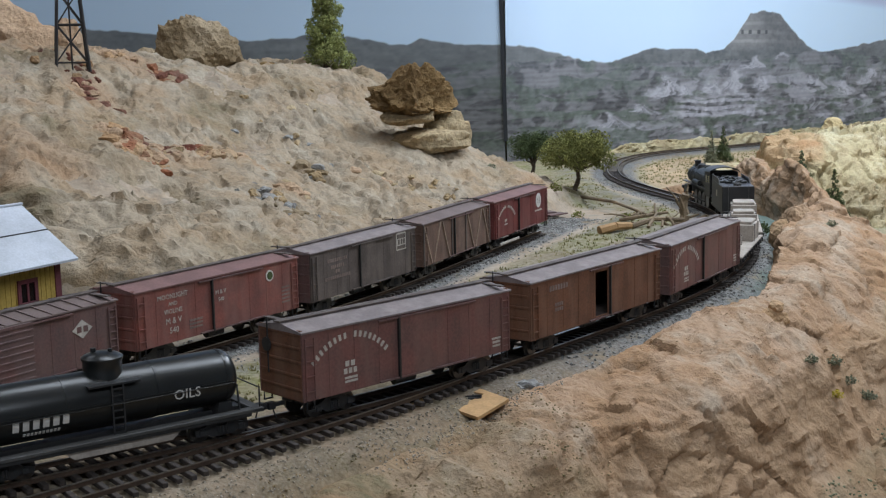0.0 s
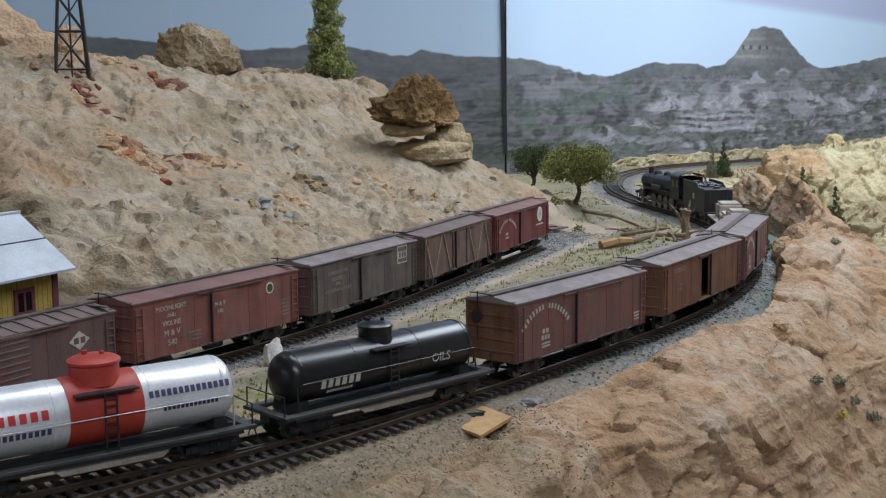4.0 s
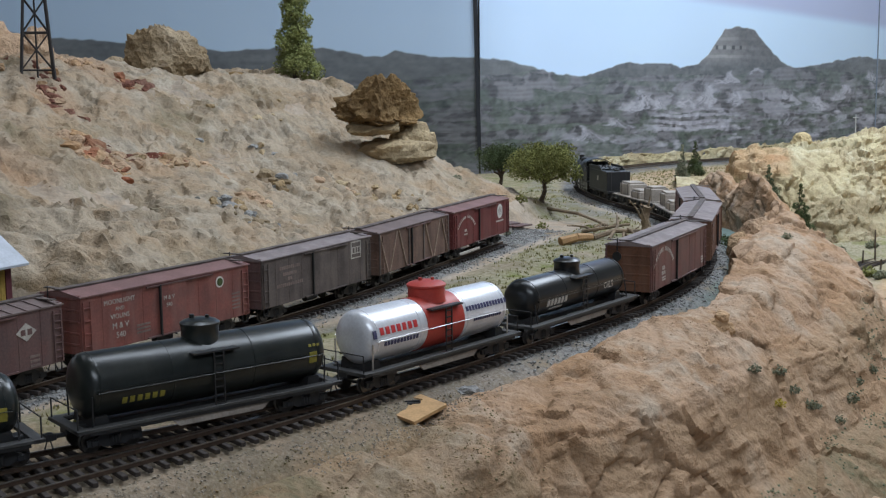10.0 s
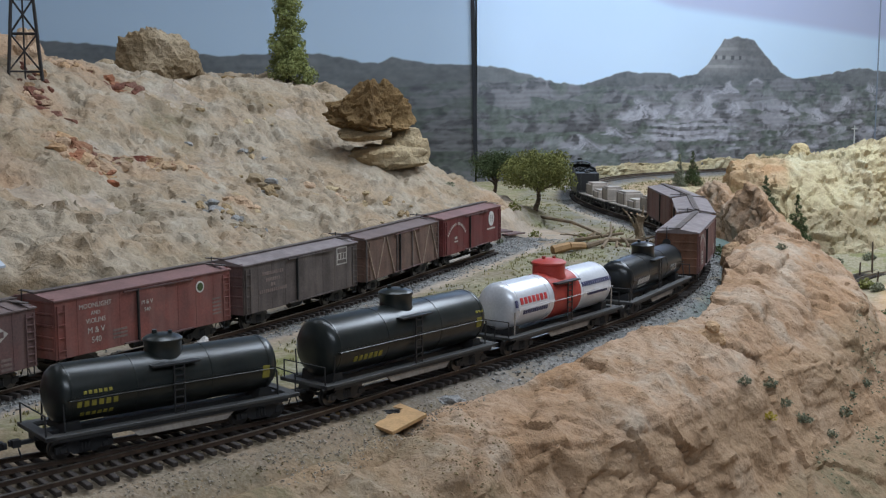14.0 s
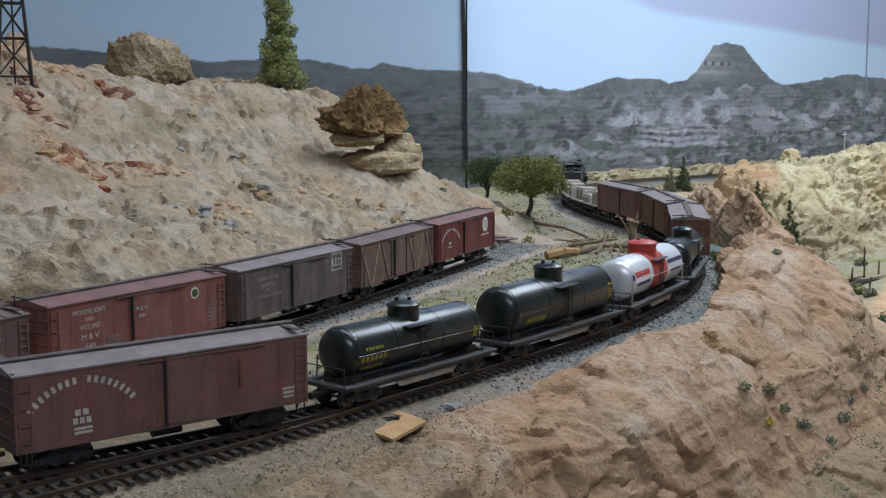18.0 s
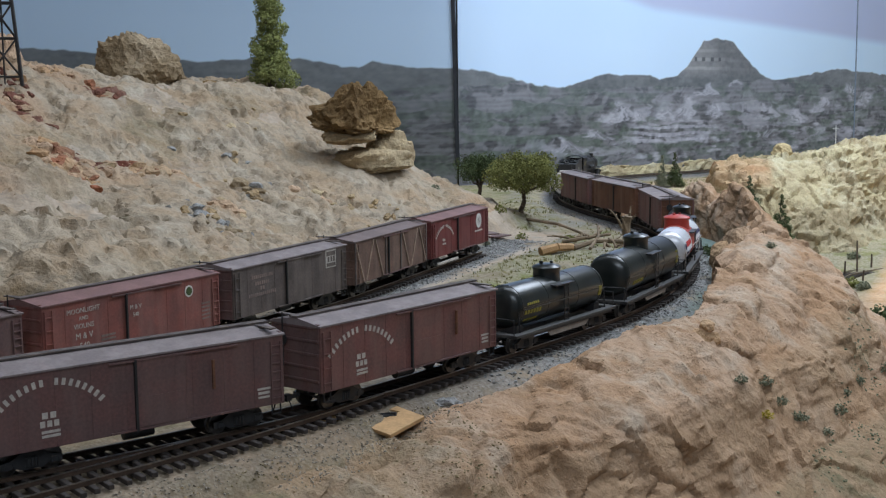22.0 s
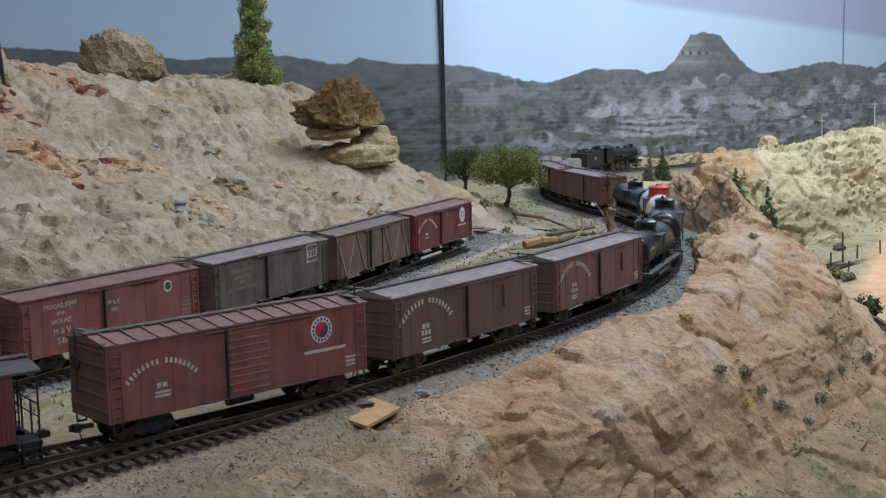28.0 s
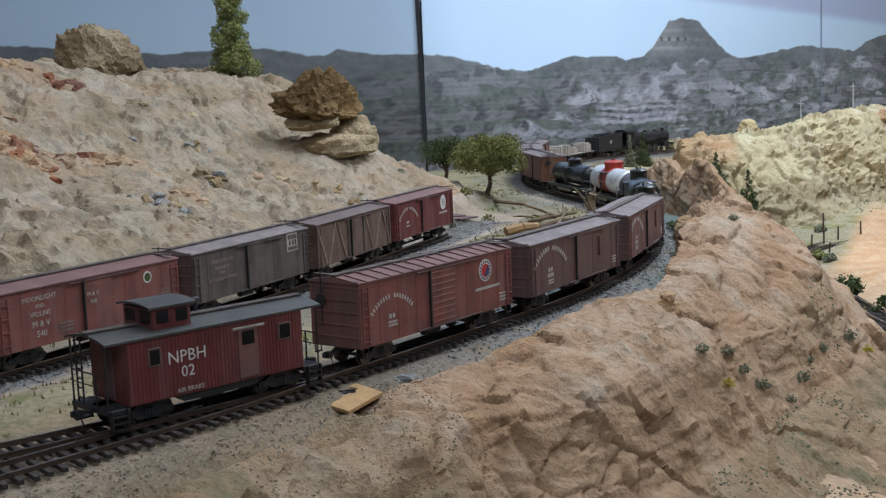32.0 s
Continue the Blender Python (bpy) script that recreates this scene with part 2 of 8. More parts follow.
M["rock_orange"] = rock_mat("orange_sandstone", (0.48, 0.29, 0.15), (0.44, 0.31, 0.19))
M["rock_peach"] = rock_mat("peach_sandstone", (0.50, 0.35, 0.23), (0.44, 0.30, 0.19))
M["gravel"] = rock_mat("grey_ballast_stone", (0.33, 0.325, 0.31), (0.22, 0.215, 0.205), scale=90)

# ---- mesh tools ----
class Geo:
    """Collects vertices and faces, in millimetres if mm, into one mesh."""

    def __init__(self, mm=True):
        self.v, self.f, self.k = [], [], 0.001 if mm else 1.0

    def add(self, verts, faces):
        n = len(self.v)
        self.v += [tuple(c * self.k for c in p) for p in verts]
        self.f += [tuple(i + n for i in f) for f in faces]
        return self

    def box(self, x0, x1, y0, y1, z0, z1, c=0.0):
        """A box with its edges cut back by c."""
        if c <= 0:
            vs = [(x, y, z) for x in (x0, x1) for y in (y0, y1) for z in (z0, z1)]
            return self.add(vs, [(0, 1, 3, 2), (4, 6, 7, 5), (0, 4, 5, 1), (2, 3, 7, 6), (0, 2, 6, 4), (1, 5, 7, 3)])
        vs, idx = [], {}
        for i, x in enumerate((x0, x1)):
            for j, y in enumerate((y0, y1)):
                for k, z in enumerate((z0, z1)):
                    sx, sy, sz = c * (1 - 2 * i), c * (1 - 2 * j), c * (1 - 2 * k)
                    for a, p in enumerate(((x, y + sy, z + sz), (x + sx, y, z + sz), (x + sx, y + sy, z))):
                        idx[i, j, k, a] = len(vs)
                        vs.append(p)
        g = lambda i, j, k, a: idx[i, j, k, a]  # noqa: E731
        fs = []
        for s in (0, 1):
            q = [[g(s, 0, 0, 0), g(s, 1, 0, 0), g(s, 1, 1, 0), g(s, 0, 1, 0)], [g(0, s, 0, 1), g(0, s, 1, 1), g(1, s, 1, 1), g(1, s, 0, 1)], [g(0, 0, s, 2), g(1, 0, s, 2), g(1, 1, s, 2), g(0, 1, s, 2)]]
            fs += [tuple(p if s else p[::-1]) for p in q]
        for a in (0, 1):
            for d in (0, 1):
                fs.append((g(a, d, 0, 0), g(a, d, 1, 0), g(a, d, 1, 1), g(a, d, 0, 1)) if a != d else (g(a, d, 0, 1), g(a, d, 1, 1), g(a, d, 1, 0), g(a, d, 0, 0)))
                fs.append((g(a, 0, d, 0), g(a, 1, d, 0), g(a, 1, d, 2), g(a, 0, d, 2)) if a == d else (g(a, 0, d, 2), g(a, 1, d, 2), g(a, 1, d, 0), g(a, 0, d, 0)))
                fs.append((g(0, a, d, 1), g(1, a, d, 1), g(1, a, d, 2), g(0, a, d, 2)) if a != d else (g(0, a, d, 2), g(1, a, d, 2), g(1, a, d, 1), g(0, a, d, 1)))
        for i in (0, 1):
            for j in (0, 1):
                for k in (0, 1):
                    t = (g(i, j, k, 0), g(i, j, k, 1), g(i, j, k, 2))
                    fs.append(t if (i + j + k) % 2 else t[::-1])
        return self.add(vs, fs)

    def tube(self, p0, p1, r0, r1=None, n=10, caps=True):
        r1 = r0 if r1 is None else r1
        p0, p1 = Vector(p0), Vector(p1)
        d = (p1 - p0).normalized()
        u = d.orthogonal().normalized()
        w = d.cross(u)
        vs = [p + r * (math.cos(a) * u + math.sin(a) * w) for p, r in ((p0, r0), (p1, r1)) for a in [2 * math.pi * i / n for i in range(n)]]
        fs = [(i, (i + 1) % n, n + (i + 1) % n, n + i) for i in range(n)]
        if caps:
            fs += [tuple(range(n))[::-1], tuple(range(n, 2 * n))]
        return self.add(vs, fs)

    def lathe(self, profile, axis="x", n=24, centre=(0, 0, 0)):
        """A body turned about an axis through centre, from (along, radius) pairs."""
        vs, fs = [], []
        for a, r in profile:
            for i in range(n):
                t = 2 * math.pi * i / n
                c, s = r * math.cos(t), r * math.sin(t)
                p = (a, c, s) if axis == "x" else (c, a, s) if axis == "y" else (c, s, a)
                vs.append(tuple(p[j] + centre[j] for j in range(3)))
        for k in range(len(profile) - 1):
            for i in range(n):
                q = (k * n + i, k * n + (i + 1) % n, (k + 1) * n + (i + 1) % n, (k + 1) * n + i)
                fs.append(q if axis != "y" else q[::-1])
        m = (len(profile) - 1) * n
        fs += [tuple(range(n))[::-1], tuple(range(m, m + n))]
        return self.add(vs, fs)

    def extrude(self, outline, y0, y1):
        """An outline in x and z, made solid from y0 to y1."""
        n = len(outline)
        vs = [(x, y, z) for y in (y0, y1) for x, z in outline]
        return self.add(vs, [(i, (i + 1) % n, n + (i + 1) % n, n + i) for i in range(n)] + [tuple(range(n))[::-1], tuple(range(n, 2 * n))])

    def mesh(self, name, smooth=False):
        me = bpy.data.meshes.new(name)
        me.from_pydata(self.v, [], self.f)
        if smooth:
            me.polygons.foreach_set("use_smooth", [True] * len(me.polygons))
            me.set_sharp_from_angle(angle=radians(35))
        me.update()
        return me


def part(name, geo, material, parent, label="", smooth=False, m=None):
    me = geo if isinstance(geo, bpy.types.Mesh) else geo.mesh(name, smooth)
    if not me.materials:
        me.materials.append(material)
    ob = new(name, me)
    ob.parent = parent
    if m is not None:
        ob.matrix_basis = m
    return tagged(ob, label)


def thing(name, label, category, m=None, group="", kind=""):
    ob = tagged(new(name), label, category, group, kind)
    ob.empty_display_size = 0.01
    if m is not None:
        ob.matrix_basis = m
    return ob


def solid(name, geo, material, label, category, m=None, group="", kind="", smooth=False):
    me = geo if isinstance(geo, bpy.types.Mesh) else geo.mesh(name, smooth)
    if not me.materials:
        me.materials.append(material)
    ob = tagged(new(name, me), label, category, group, kind)
    if m is not None:
        ob.matrix_basis = m
    return ob


LETTERS = {}


def words(text, size, material, parent, m, label="", depth=0.15):
    """Raised lettering, size in millimetres, in the built-in font, centred on the pose m."""
    cu = bpy.data.curves.new("lettering", "FONT")
    cu.body, cu.size, cu.align_x, cu.align_y, cu.extrude, cu.resolution_u = text, size * 0.001 / 0.72, "CENTER", "CENTER", depth * 0.0005, 2
    tmp = bpy.data.objects.new("tmp", cu)
    scene.collection.objects.link(tmp)
    me = bpy.data.meshes.new_from_object(tmp.evaluated_get(bpy.context.evaluated_depsgraph_get()))
    bpy.data.objects.remove(tmp)
    bpy.data.curves.remove(cu)
    me.materials.clear()
    me.materials.append(material)
    return part("lettering", me, material, parent, label, m=m)


def side(x, z, half, sgn=-1):
    """The pose of flat lettering on a car's side, x and z in millimetres. sgn -1: the side that faces right of the way."""
    return pose(x * 0.001, sgn * (half + 0.15) * 0.001, z * 0.001, 90, 0, 0 if sgn < 0 else 180)


LATTICE = {}


def fbm(x, y, freq, octaves=4, seed=0, ridged=False):
    """Value noise on a lattice, -1 to 1."""
    out, amp, tot = np.zeros_like(x), 1.0, 0.0
    for o in range(octaves):
        if (seed, o) not in LATTICE:
            LATTICE[seed, o] = np.random.RandomState(seed * 31 + o).rand(128, 128) * 2 - 1
        g = LATTICE[seed, o]
        u, v = x * freq + 17.3 * o, y * freq + 9.1 * o
        iu, iv = np.floor(u).astype(int), np.floor(v).astype(int)
        fu, fv = u - iu, v - iv
        fu, fv = fu * fu * (3 - 2 * fu), fv * fv * (3 - 2 * fv)
        a, b = g[iu % 128, iv % 128], g[(iu + 1) % 128, iv % 128]
        c, d = g[iu % 128, (iv + 1) % 128], g[(iu + 1) % 128, (iv + 1) % 128]
        n = (a * (1 - fu) + b * fu) * (1 - fv) + (c * (1 - fu) + d * fu) * fv
        out += amp * ((1 - 2 * np.abs(n)) if ridged else n)
        tot += amp
        amp, freq = amp * 0.5, freq * 2.03
    return out / tot


def facets(x, y, freq, seed=0, tilt=0.6):
    """Broken, tilted blocks: a height from -1 to 1 and the nearness to a crack."""
    if ("cells", seed) not in LATTICE:
        LATTICE["cells", seed] = np.random.RandomState(900 + seed).rand(64, 64, 5)
    g = LATTICE["cells", seed]
    u, v = x * freq, y * freq
    iu, iv = np.floor(u).astype(int), np.floor(v).astype(int)
    best, second, h = np.full_like(x, 9.0), np.full_like(x, 9.0), np.zeros_like(x)
    for du in (-1, 0, 1):
        for dv in (-1, 0, 1):
            c = g[(iu + du) % 64, (iv + dv) % 64]
            ex, ey = u - (iu + du + c[..., 0]), v - (iv + dv + c[..., 1])
            d2 = np.hypot(ex, ey)
            hh = (c[..., 2] * 2 - 1) * 0.6 + tilt * ((c[..., 3] * 2 - 1) * ex + (c[..., 4] * 2 - 1) * ey)
            near = d2 < best
            second = np.where(near, best, np.minimum(second, d2))
            h = np.where(near, hh, h)
            best = np.where(near, d2, best)
    return h, 1 - step(0.0, 0.14, second - best)


def step(a, b, x):
    t = np.clip((x - a) / (b - a), 0, 1)
    return t * t * (3 - 2 * t)


# ---- the line of the tracks ----
def line(points, window=101):
    """A smooth line through the points: places every 2 mm and their distance along it."""
    p = np.array(points, float)
    q = np.vstack([2 * p[0] - p[1], p, 2 * p[-1] - p[-2]])
    out = []
    for i in range(1, len(q) - 2):
        p0, p1, p2, p3 = q[i - 1 : i + 3]
        for u in np.arange(40) / 40:
            out.append(0.5 * (2 * p1 + (p2 - p0) * u + (2 * p0 - 5 * p1 + 4 * p2 - p3) * u * u + (3 * p1 - p0 - 3 * p2 + p3) * u**3))
    c = np.array(out + [q[-2]])
    d = np.r_[0, np.cumsum(np.linalg.norm(np.diff(c, axis=0), axis=1))]
    s = np.arange(0, d[-1], 0.002)
    r = np.stack([np.interp(s, d, c[:, k]) for k in range(2)], 1)
    k, h = np.hanning(window) / np.hanning(window).sum(), window // 2
    pad = np.pad(r, ((h, h), (0, 0)), mode="reflect", reflect_type="odd")
    r = np.stack([np.convolve(pad[:, j], k, "valid") for j in range(2)], 1)
    return r, np.r_[0, np.cumsum(np.linalg.norm(np.diff(r, axis=0), axis=1))]


MAIN, MAIN_S = line([(-0.52, 0.215), (-0.40, 0.29), (-0.28, 0.365), (-0.2, 0.418), (-0.1505, 0.455), (-0.0927, 0.496), (-0.0363, 0.5425), (0.0145, 0.5945), (0.064, 0.657), (0.123, 0.7295), (0.1654, 0.7897), (0.2017, 0.8475), (0.230, 0.908), (0.2575, 0.9745), (0.281, 1.06), (0.301, 1.16), (0.311, 1.26), (0.311, 1.36), (0.298, 1.44), (0.280, 1.53), (0.267, 1.63), (0.262, 1.72), (0.267, 1.80), (0.281, 1.90), (0.303, 2.01), (0.331, 2.095), (0.368, 2.185), (0.412, 2.262), (0.462, 2.33), (0.52, 2.392), (0.60, 2.452), (0.70, 2.53), (0.85, 2.65), (1.3, 3.0)])
SIDING, SIDING_S = line([(-0.46, 0.145), (-0.36, 0.315), (-0.27, 0.47), (-0.1885, 0.6115), (-0.1092, 0.7335), (-0.065, 0.815), (-0.0353, 0.8695), (0.0272, 1.0125), (0.0938, 1.159), (0.135, 1.25), (0.17, 1.33)])


def branch(s):
    """How far the front branch has left the main line, to its right."""
    return np.clip(0.655 - s, 0, None) ** 1.15 * 0.182


def at(path, dist, s):
    """Place and heading (radians) at a distance along a line."""
    x, y = np.interp(s, dist, path[:, 0]), np.interp(s, dist, path[:, 1])
    dx = np.interp(s + 0.004, dist, path[:, 0]) - np.interp(s - 0.004, dist, path[:, 0])
    dy = np.interp(s + 0.004, dist, path[:, 1]) - np.interp(s - 0.004, dist, path[:, 1])
    return float(x), float(y), math.atan2(dy, dx)


def grade(path, s):
    """The main line dips a little on its far curve."""
    return float(-0.009 * step(1.95, 2.75, s)) if path is MAIN else 0.0


def on_track(path, dist, s, base=0.1):
    """The pose of a vehicle whose middle is at s and whose trucks stand base apart."""
    x0, y0, _ = at(path, dist, s - base / 2)
    x1, y1, _ = at(path, dist, s + base / 2)
    return Matrix.Translation(((x0 + x1) / 2, (y0 + y1) / 2, grade(path, s))) @ Matrix.Rotation(math.atan2(y1 - y0, x1 - x0), 4, "Z")


def beside(path, dist, x, y):
    """Signed distance to the right of a line, and the distance along it, for arrays of places."""
    r, s = np.empty_like(x), np.empty_like(x)
    tx, ty = np.gradient(path[:, 0]), np.gradient(path[:, 1])
    n = np.hypot(tx, ty)
    tx, ty = tx / n, ty / n
    step_ = 4
    p, d, tx, ty = path[::step_], dist[::step_], tx[::step_], ty[::step_]
    for i in range(0, len(x), 4000):
        dx, dy = x[i : i + 4000, None] - p[None, :, 0], y[i : i + 4000, None] - p[None, :, 1]
        k = np.argmin(dx * dx + dy * dy, 1)
        a = np.arange(len(k))
        r[i : i + 4000] = np.sign(dx[a, k] * ty[k] - dy[a, k] * tx[k]) * np.hypot(dx[a, k], dy[a, k])
        s[i : i + 4000] = d[k]
    return r, s


# ---- the ground ----
def ground(x, y, rough=True):
    """Height of the scenery, and its paint zones: ballast, grass, peach rock, yellow rock, orange road."""
    r, s = beside(MAIN, MAIN_S, x, y)
    r = np.where(r > 0, np.maximum(r - branch(s), 1e-6), r)
    q, u = beside(SIDING, SIDING_S, x, y)
    a = (x + 0.17) * 0.46 + (y - 0.62) * 0.888
    dl = (x + 0.17) * -0.888 + (y - 0.62) * 0.46
    warp = fbm(x, y, 5, 3, 3) * 0.03
    wx, wy = x + 0.02 * fbm(x, y, 12, 3, 71), y + 0.02 * fbm(x, y, 12, 3, 72)
    z = -0.006 - 0.009 * step(1.95, 2.75, s) * step(1.7, 1.9, y)
    # sandy hill behind the siding
    d0 = 0.045 + 0.17 * (1 - step(0.02, 0.17, a)) + warp * 0.5
    e = np.clip(dl - d0, 0, None)
    hill = 0.014 * step(0, 0.03, e) + (0.33 + 0.13 * step(0.45, 0.66, a)) * e + 0.20 * np.clip(e - 0.17, 0, None)
    top = 0.172 + 0.075 * (1 - step(0.15, 0.62, a)) + 0.05 * (1 - step(-0.3, 0.2, a))
    hill = np.where(hill > top * 0.7, top * 0.7 + top * 0.3 * np.tanh((hill - top * 0.7) / (top * 0.3)), hill)
    hill = hill * (1 - step(0.76, 1.0, a + warp - 0.22 * np.clip(dl - 0.2, 0, None)))
    z = z + hill
    on_hill = step(0.002, 0.025, hill)
    z = z + 0.020 * np.exp(-((x + 0.012) ** 2 + (y - 1.275) ** 2) / 0.0030)
    # beyond the outer rail: sloping front, cliff, rock cut, far shelf
    cliff = step(0.58, 0.74, s) * (1 - step(1.02, 1.22, s))
    front = 1 - step(0.58, 0.74, s)
    back = step(1.02, 1.22, s) * (1 - step(1.72, 1.86, s))
    far = step(1.72, 1.86, s)
    rr = np.clip(r, 0, None)
    wob = fbm(x, y, 9, 3, 5)
    shoulder = -0.011 * step(0.019, 0.045, rr)
    zf = shoulder - 0.17 * np.clip(rr - 0.03, 0, None) - 0.22 * np.clip(rr - 0.12 - wob * 0.03, 0, None)
    zc = shoulder - 0.006 * step(0.04, 0.07, rr) + 0.012 * step(0.05, 0.065, rr) * step(0.05, 0.4, wob)
    edge = 0.098 + 0.012 * fbm(x, y, 26, 3, 6)
    zc = zc - 0.040 * step(0.0, 0.014, rr - edge) - 0.012 * step(0.020, 0.032, rr - edge) - 0.30 * np.clip(rr - edge - 0.012, 0, None)
    zb = shoulder - 0.034 * step(0.11, 0.17, rr) - 0.062 * step(0.15, 0.30, rr + wob * 0.03)
    right = front * zf + cliff * zc + back * zb + far * shoulder * 0.5
    z = np.where(r > 0, z + right, z)
    # valley to the right and the yellow bluff behind it
    bluff = step(1.74, 2.12, y + warp * 1.5 + 0.16 * (x - 0.6)) * step(0.43, 0.57, x + warp - 0.10 * (y - 2.0))
    vz = -0.092 + 0.037 * step(1.5, 1.8, y) + (0.142 + 0.025 * step(0.62, 0.9, x)) * bluff
    vmix = step(0.20, 0.33, rr) * step(1.0, 1.25, s) * (r > 0) * step(0.42, 0.52, x)
    vmix = vmix * (1 - (s > 2.0) * (1 - step(0.03, 0.08, rr)))
    z = z * (1 - vmix) + vz * vmix
    z = z - 0.09 * step(0.30, 0.55, rr) * (1 - step(1.05, 1.25, s)) * (r > 0)
    # middle ground between the lines
    mid = step(0.03, 0.06, -r) * step(0.03, 0.06, np.abs(q)) * (1 - on_hill)
    z = z + mid * (0.003 + 0.006 * fbm(x, y, 14, 3, 8)) * (1 - vmix)
    bed = np.maximum(1 - step(0.022, 0.044, np.abs(r)), (1 - step(0.019, 0.036, np.abs(q))) * (u < 1.3))
    hard = (r > 0) * step(0.045, 0.075, rr) * (1 - front * 0.6) * (1 - bed)
    hard = hard * (1 - step(0.47, 0.56, s)) + vmix * bluff * 0.0
    soft_ = on_hill * (1 - bed)
    if rough:
        vx, vy = x + 0.006 * fbm(x, y, 18, 2, 73), y + 0.006 * fbm(x, y, 18, 2, 74)
        f1, c1 = facets(vx, vy, 12, 1)
        f2, c2 = facets(vx + 0.3 * vy, vy, 30, 2)
        f3, c3 = facets(vx, vy - 0.2 * vx, 70, 3)
        z = z + hard * (0.0150 * f1 + 0.0085 * f2 + 0.0036 * f3 - 0.006 * c1 - 0.004 * c2 + 0.0025 * fbm(wx, wy, 40, 3, 16, True))
        run = fbm(wx * 0.9 + wy * 0.25, wy * 0.30 - wx * 0.2, 30, 4, 11, True)
        rills = fbm(wx * 0.62 + wy * 0.9, wy * 0.22 - wx * 0.16, 62, 3, 21, True)
        knobs = step(0.12, 0.42, fbm(x, y, 8, 3, 15))
        z = z + soft_ * (0.0070 * fbm(wx, wy, 11, 3, 18) + 0.0085 * run + 0.0040 * rills + knobs * (0.0030 * f1 + 0.0030 * f2 + 0.0016 * f3) + 0.0030 * fbm(wx, wy, 75, 3, 22, True) + 0.0010 * f2 * step(-0.2, 0.3, fbm(x, y, 13, 2, 23)))
        # bedding on the bank behind the first cars
        bank = soft_ * step(0.02, 0.05, hill) * (1 - step(0.07, 0.085, hill)) * (1 - step(0.30, 0.42, a)) * step(0.05, 0.15, a)
        zz = z + 0.01 * a + 0.003 * fbm(x, y, 16, 2, 31)
        lay = zz / 0.0105
        z = z + bank * 0.5 * ((np.floor(lay) + step(0.25, 0.75, lay - np.floor(lay))) * 0.0105 - zz)
        lay = (z + 0.25 * (x - 0.3) * 0.3 + 0.004 * fbm(x, y, 20, 3, 33)) / 0.015
        z = z + hard * (1 - bluff * vmix * 0.5) * 0.55 * ((np.floor(lay) + step(0.3, 0.7, lay - np.floor(lay))) - lay) * 0.015
        z = z + (hard + soft_ * 0.7) * 0.0014 * fbm(x, y, 130, 2, 41) + bed * 0.0010 * fbm(x, y, 320, 2, 44)
        z = z + front * (r > 0) * (1 - bed) * (0.004 * fbm(wx, wy, 28, 4, 47) + 0.002 * f3)
    # the carved rock faces lie over this
    z = z - 0.035 * (r > 0) * step(0.036, 0.052, rr + 0.010 * step(1.0, 1.2, s) - 0.045 * step(1.24, 1.4, s)) * step(0.47, 0.56, s) * (1 - step(1.70, 1.80, s)) * (1 - step(0.20, 0.26, rr))
    z = np.where(vmix * step(0.42, 0.46, x) > 0.5, np.minimum(z, np.where(y > 1.66, -0.055, 9.0)), z)
    g0 = -0.009 * step(1.95, 2.75, s)
    z = np.where(np.abs(r) < 0.0195, np.minimum(z, -0.0042 + g0), z)
    z = np.where((np.abs(q) < 0.0195) & (u < 1.3), np.minimum(z, -0.0042), z)
    nz = fbm(x, y, 22, 3, 51)
    ballast = np.clip(bed * 1.2, 0, 1)
    ballast = np.clip(ballast + (r > 0) * (r < 0.040 + 0.012 * wob) * (1 - far) * step(0.72, 0.9, s), 0, 1)
    grass = np.maximum(mid * np.clip(0.85 + nz, 0, 1), np.maximum(0.8 * vmix, 0.7 * far * (1 - bed)))
    peach = np.clip((rr > 0.04) * (1 - vmix) * step(0.035, 0.06, rr) * (0.8 + 0.4 * wob), 0, 1) * (1 - front * 0.75)
    yellow = np.maximum(np.clip(vmix * step(0.02, 0.2, bluff), 0, 1), far * (1 - bed) * 0.22)
    road = vmix * step(0.585, 0.615, x - 0.50 * (y - 1.41) + warp * 0.6) * (1 - step(1.66, 1.78, y + warp)) * (1 - step(0.03, 0.15, bluff))
    teal = 1.0 * step(0.02, 0.032, rr + 0.006 * nz) * (1 - step(0.085, 0.10, rr + 0.01 * nz)) * (r > 0) * step(0.90, 1.10, s) * (1 - step(1.6, 1.75, s))
    earth = np.clip(front * (r > 0) * (1 - bed) * (0.75 + 0.5 * nz) + mid * (0.9 + 0.4 * nz), 0, 1)
    ballast = np.clip(ballast + mid * step(-0.25, 0.25, wob + 0.4 * nz) * 0.7 * (1 - step(0.055, 0.11, np.minimum(np.abs(r), np.abs(q)))), 0, 1)
    ballast = ballast * (1 - 0.72 * (1 - step(0.60, 0.84, s + 0.06 * nz)) * (r > -0.06))
    earth = np.maximum(earth, (1 - step(0.60, 0.84, s)) * (r > -0.06) * (1 - on_hill))
    # darker spots over the hill, colour only
    dark_spot = on_hill * step(0.42, 0.62, fbm(wx, wy, 34, 3, 17))
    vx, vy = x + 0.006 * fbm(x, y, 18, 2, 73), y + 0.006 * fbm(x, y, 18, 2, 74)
    # darker along block edges and over the cliff face below its edge
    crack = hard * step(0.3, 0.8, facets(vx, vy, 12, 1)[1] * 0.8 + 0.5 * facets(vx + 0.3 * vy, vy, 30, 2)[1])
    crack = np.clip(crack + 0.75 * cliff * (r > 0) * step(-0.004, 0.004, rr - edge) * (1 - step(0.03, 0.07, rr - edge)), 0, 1)
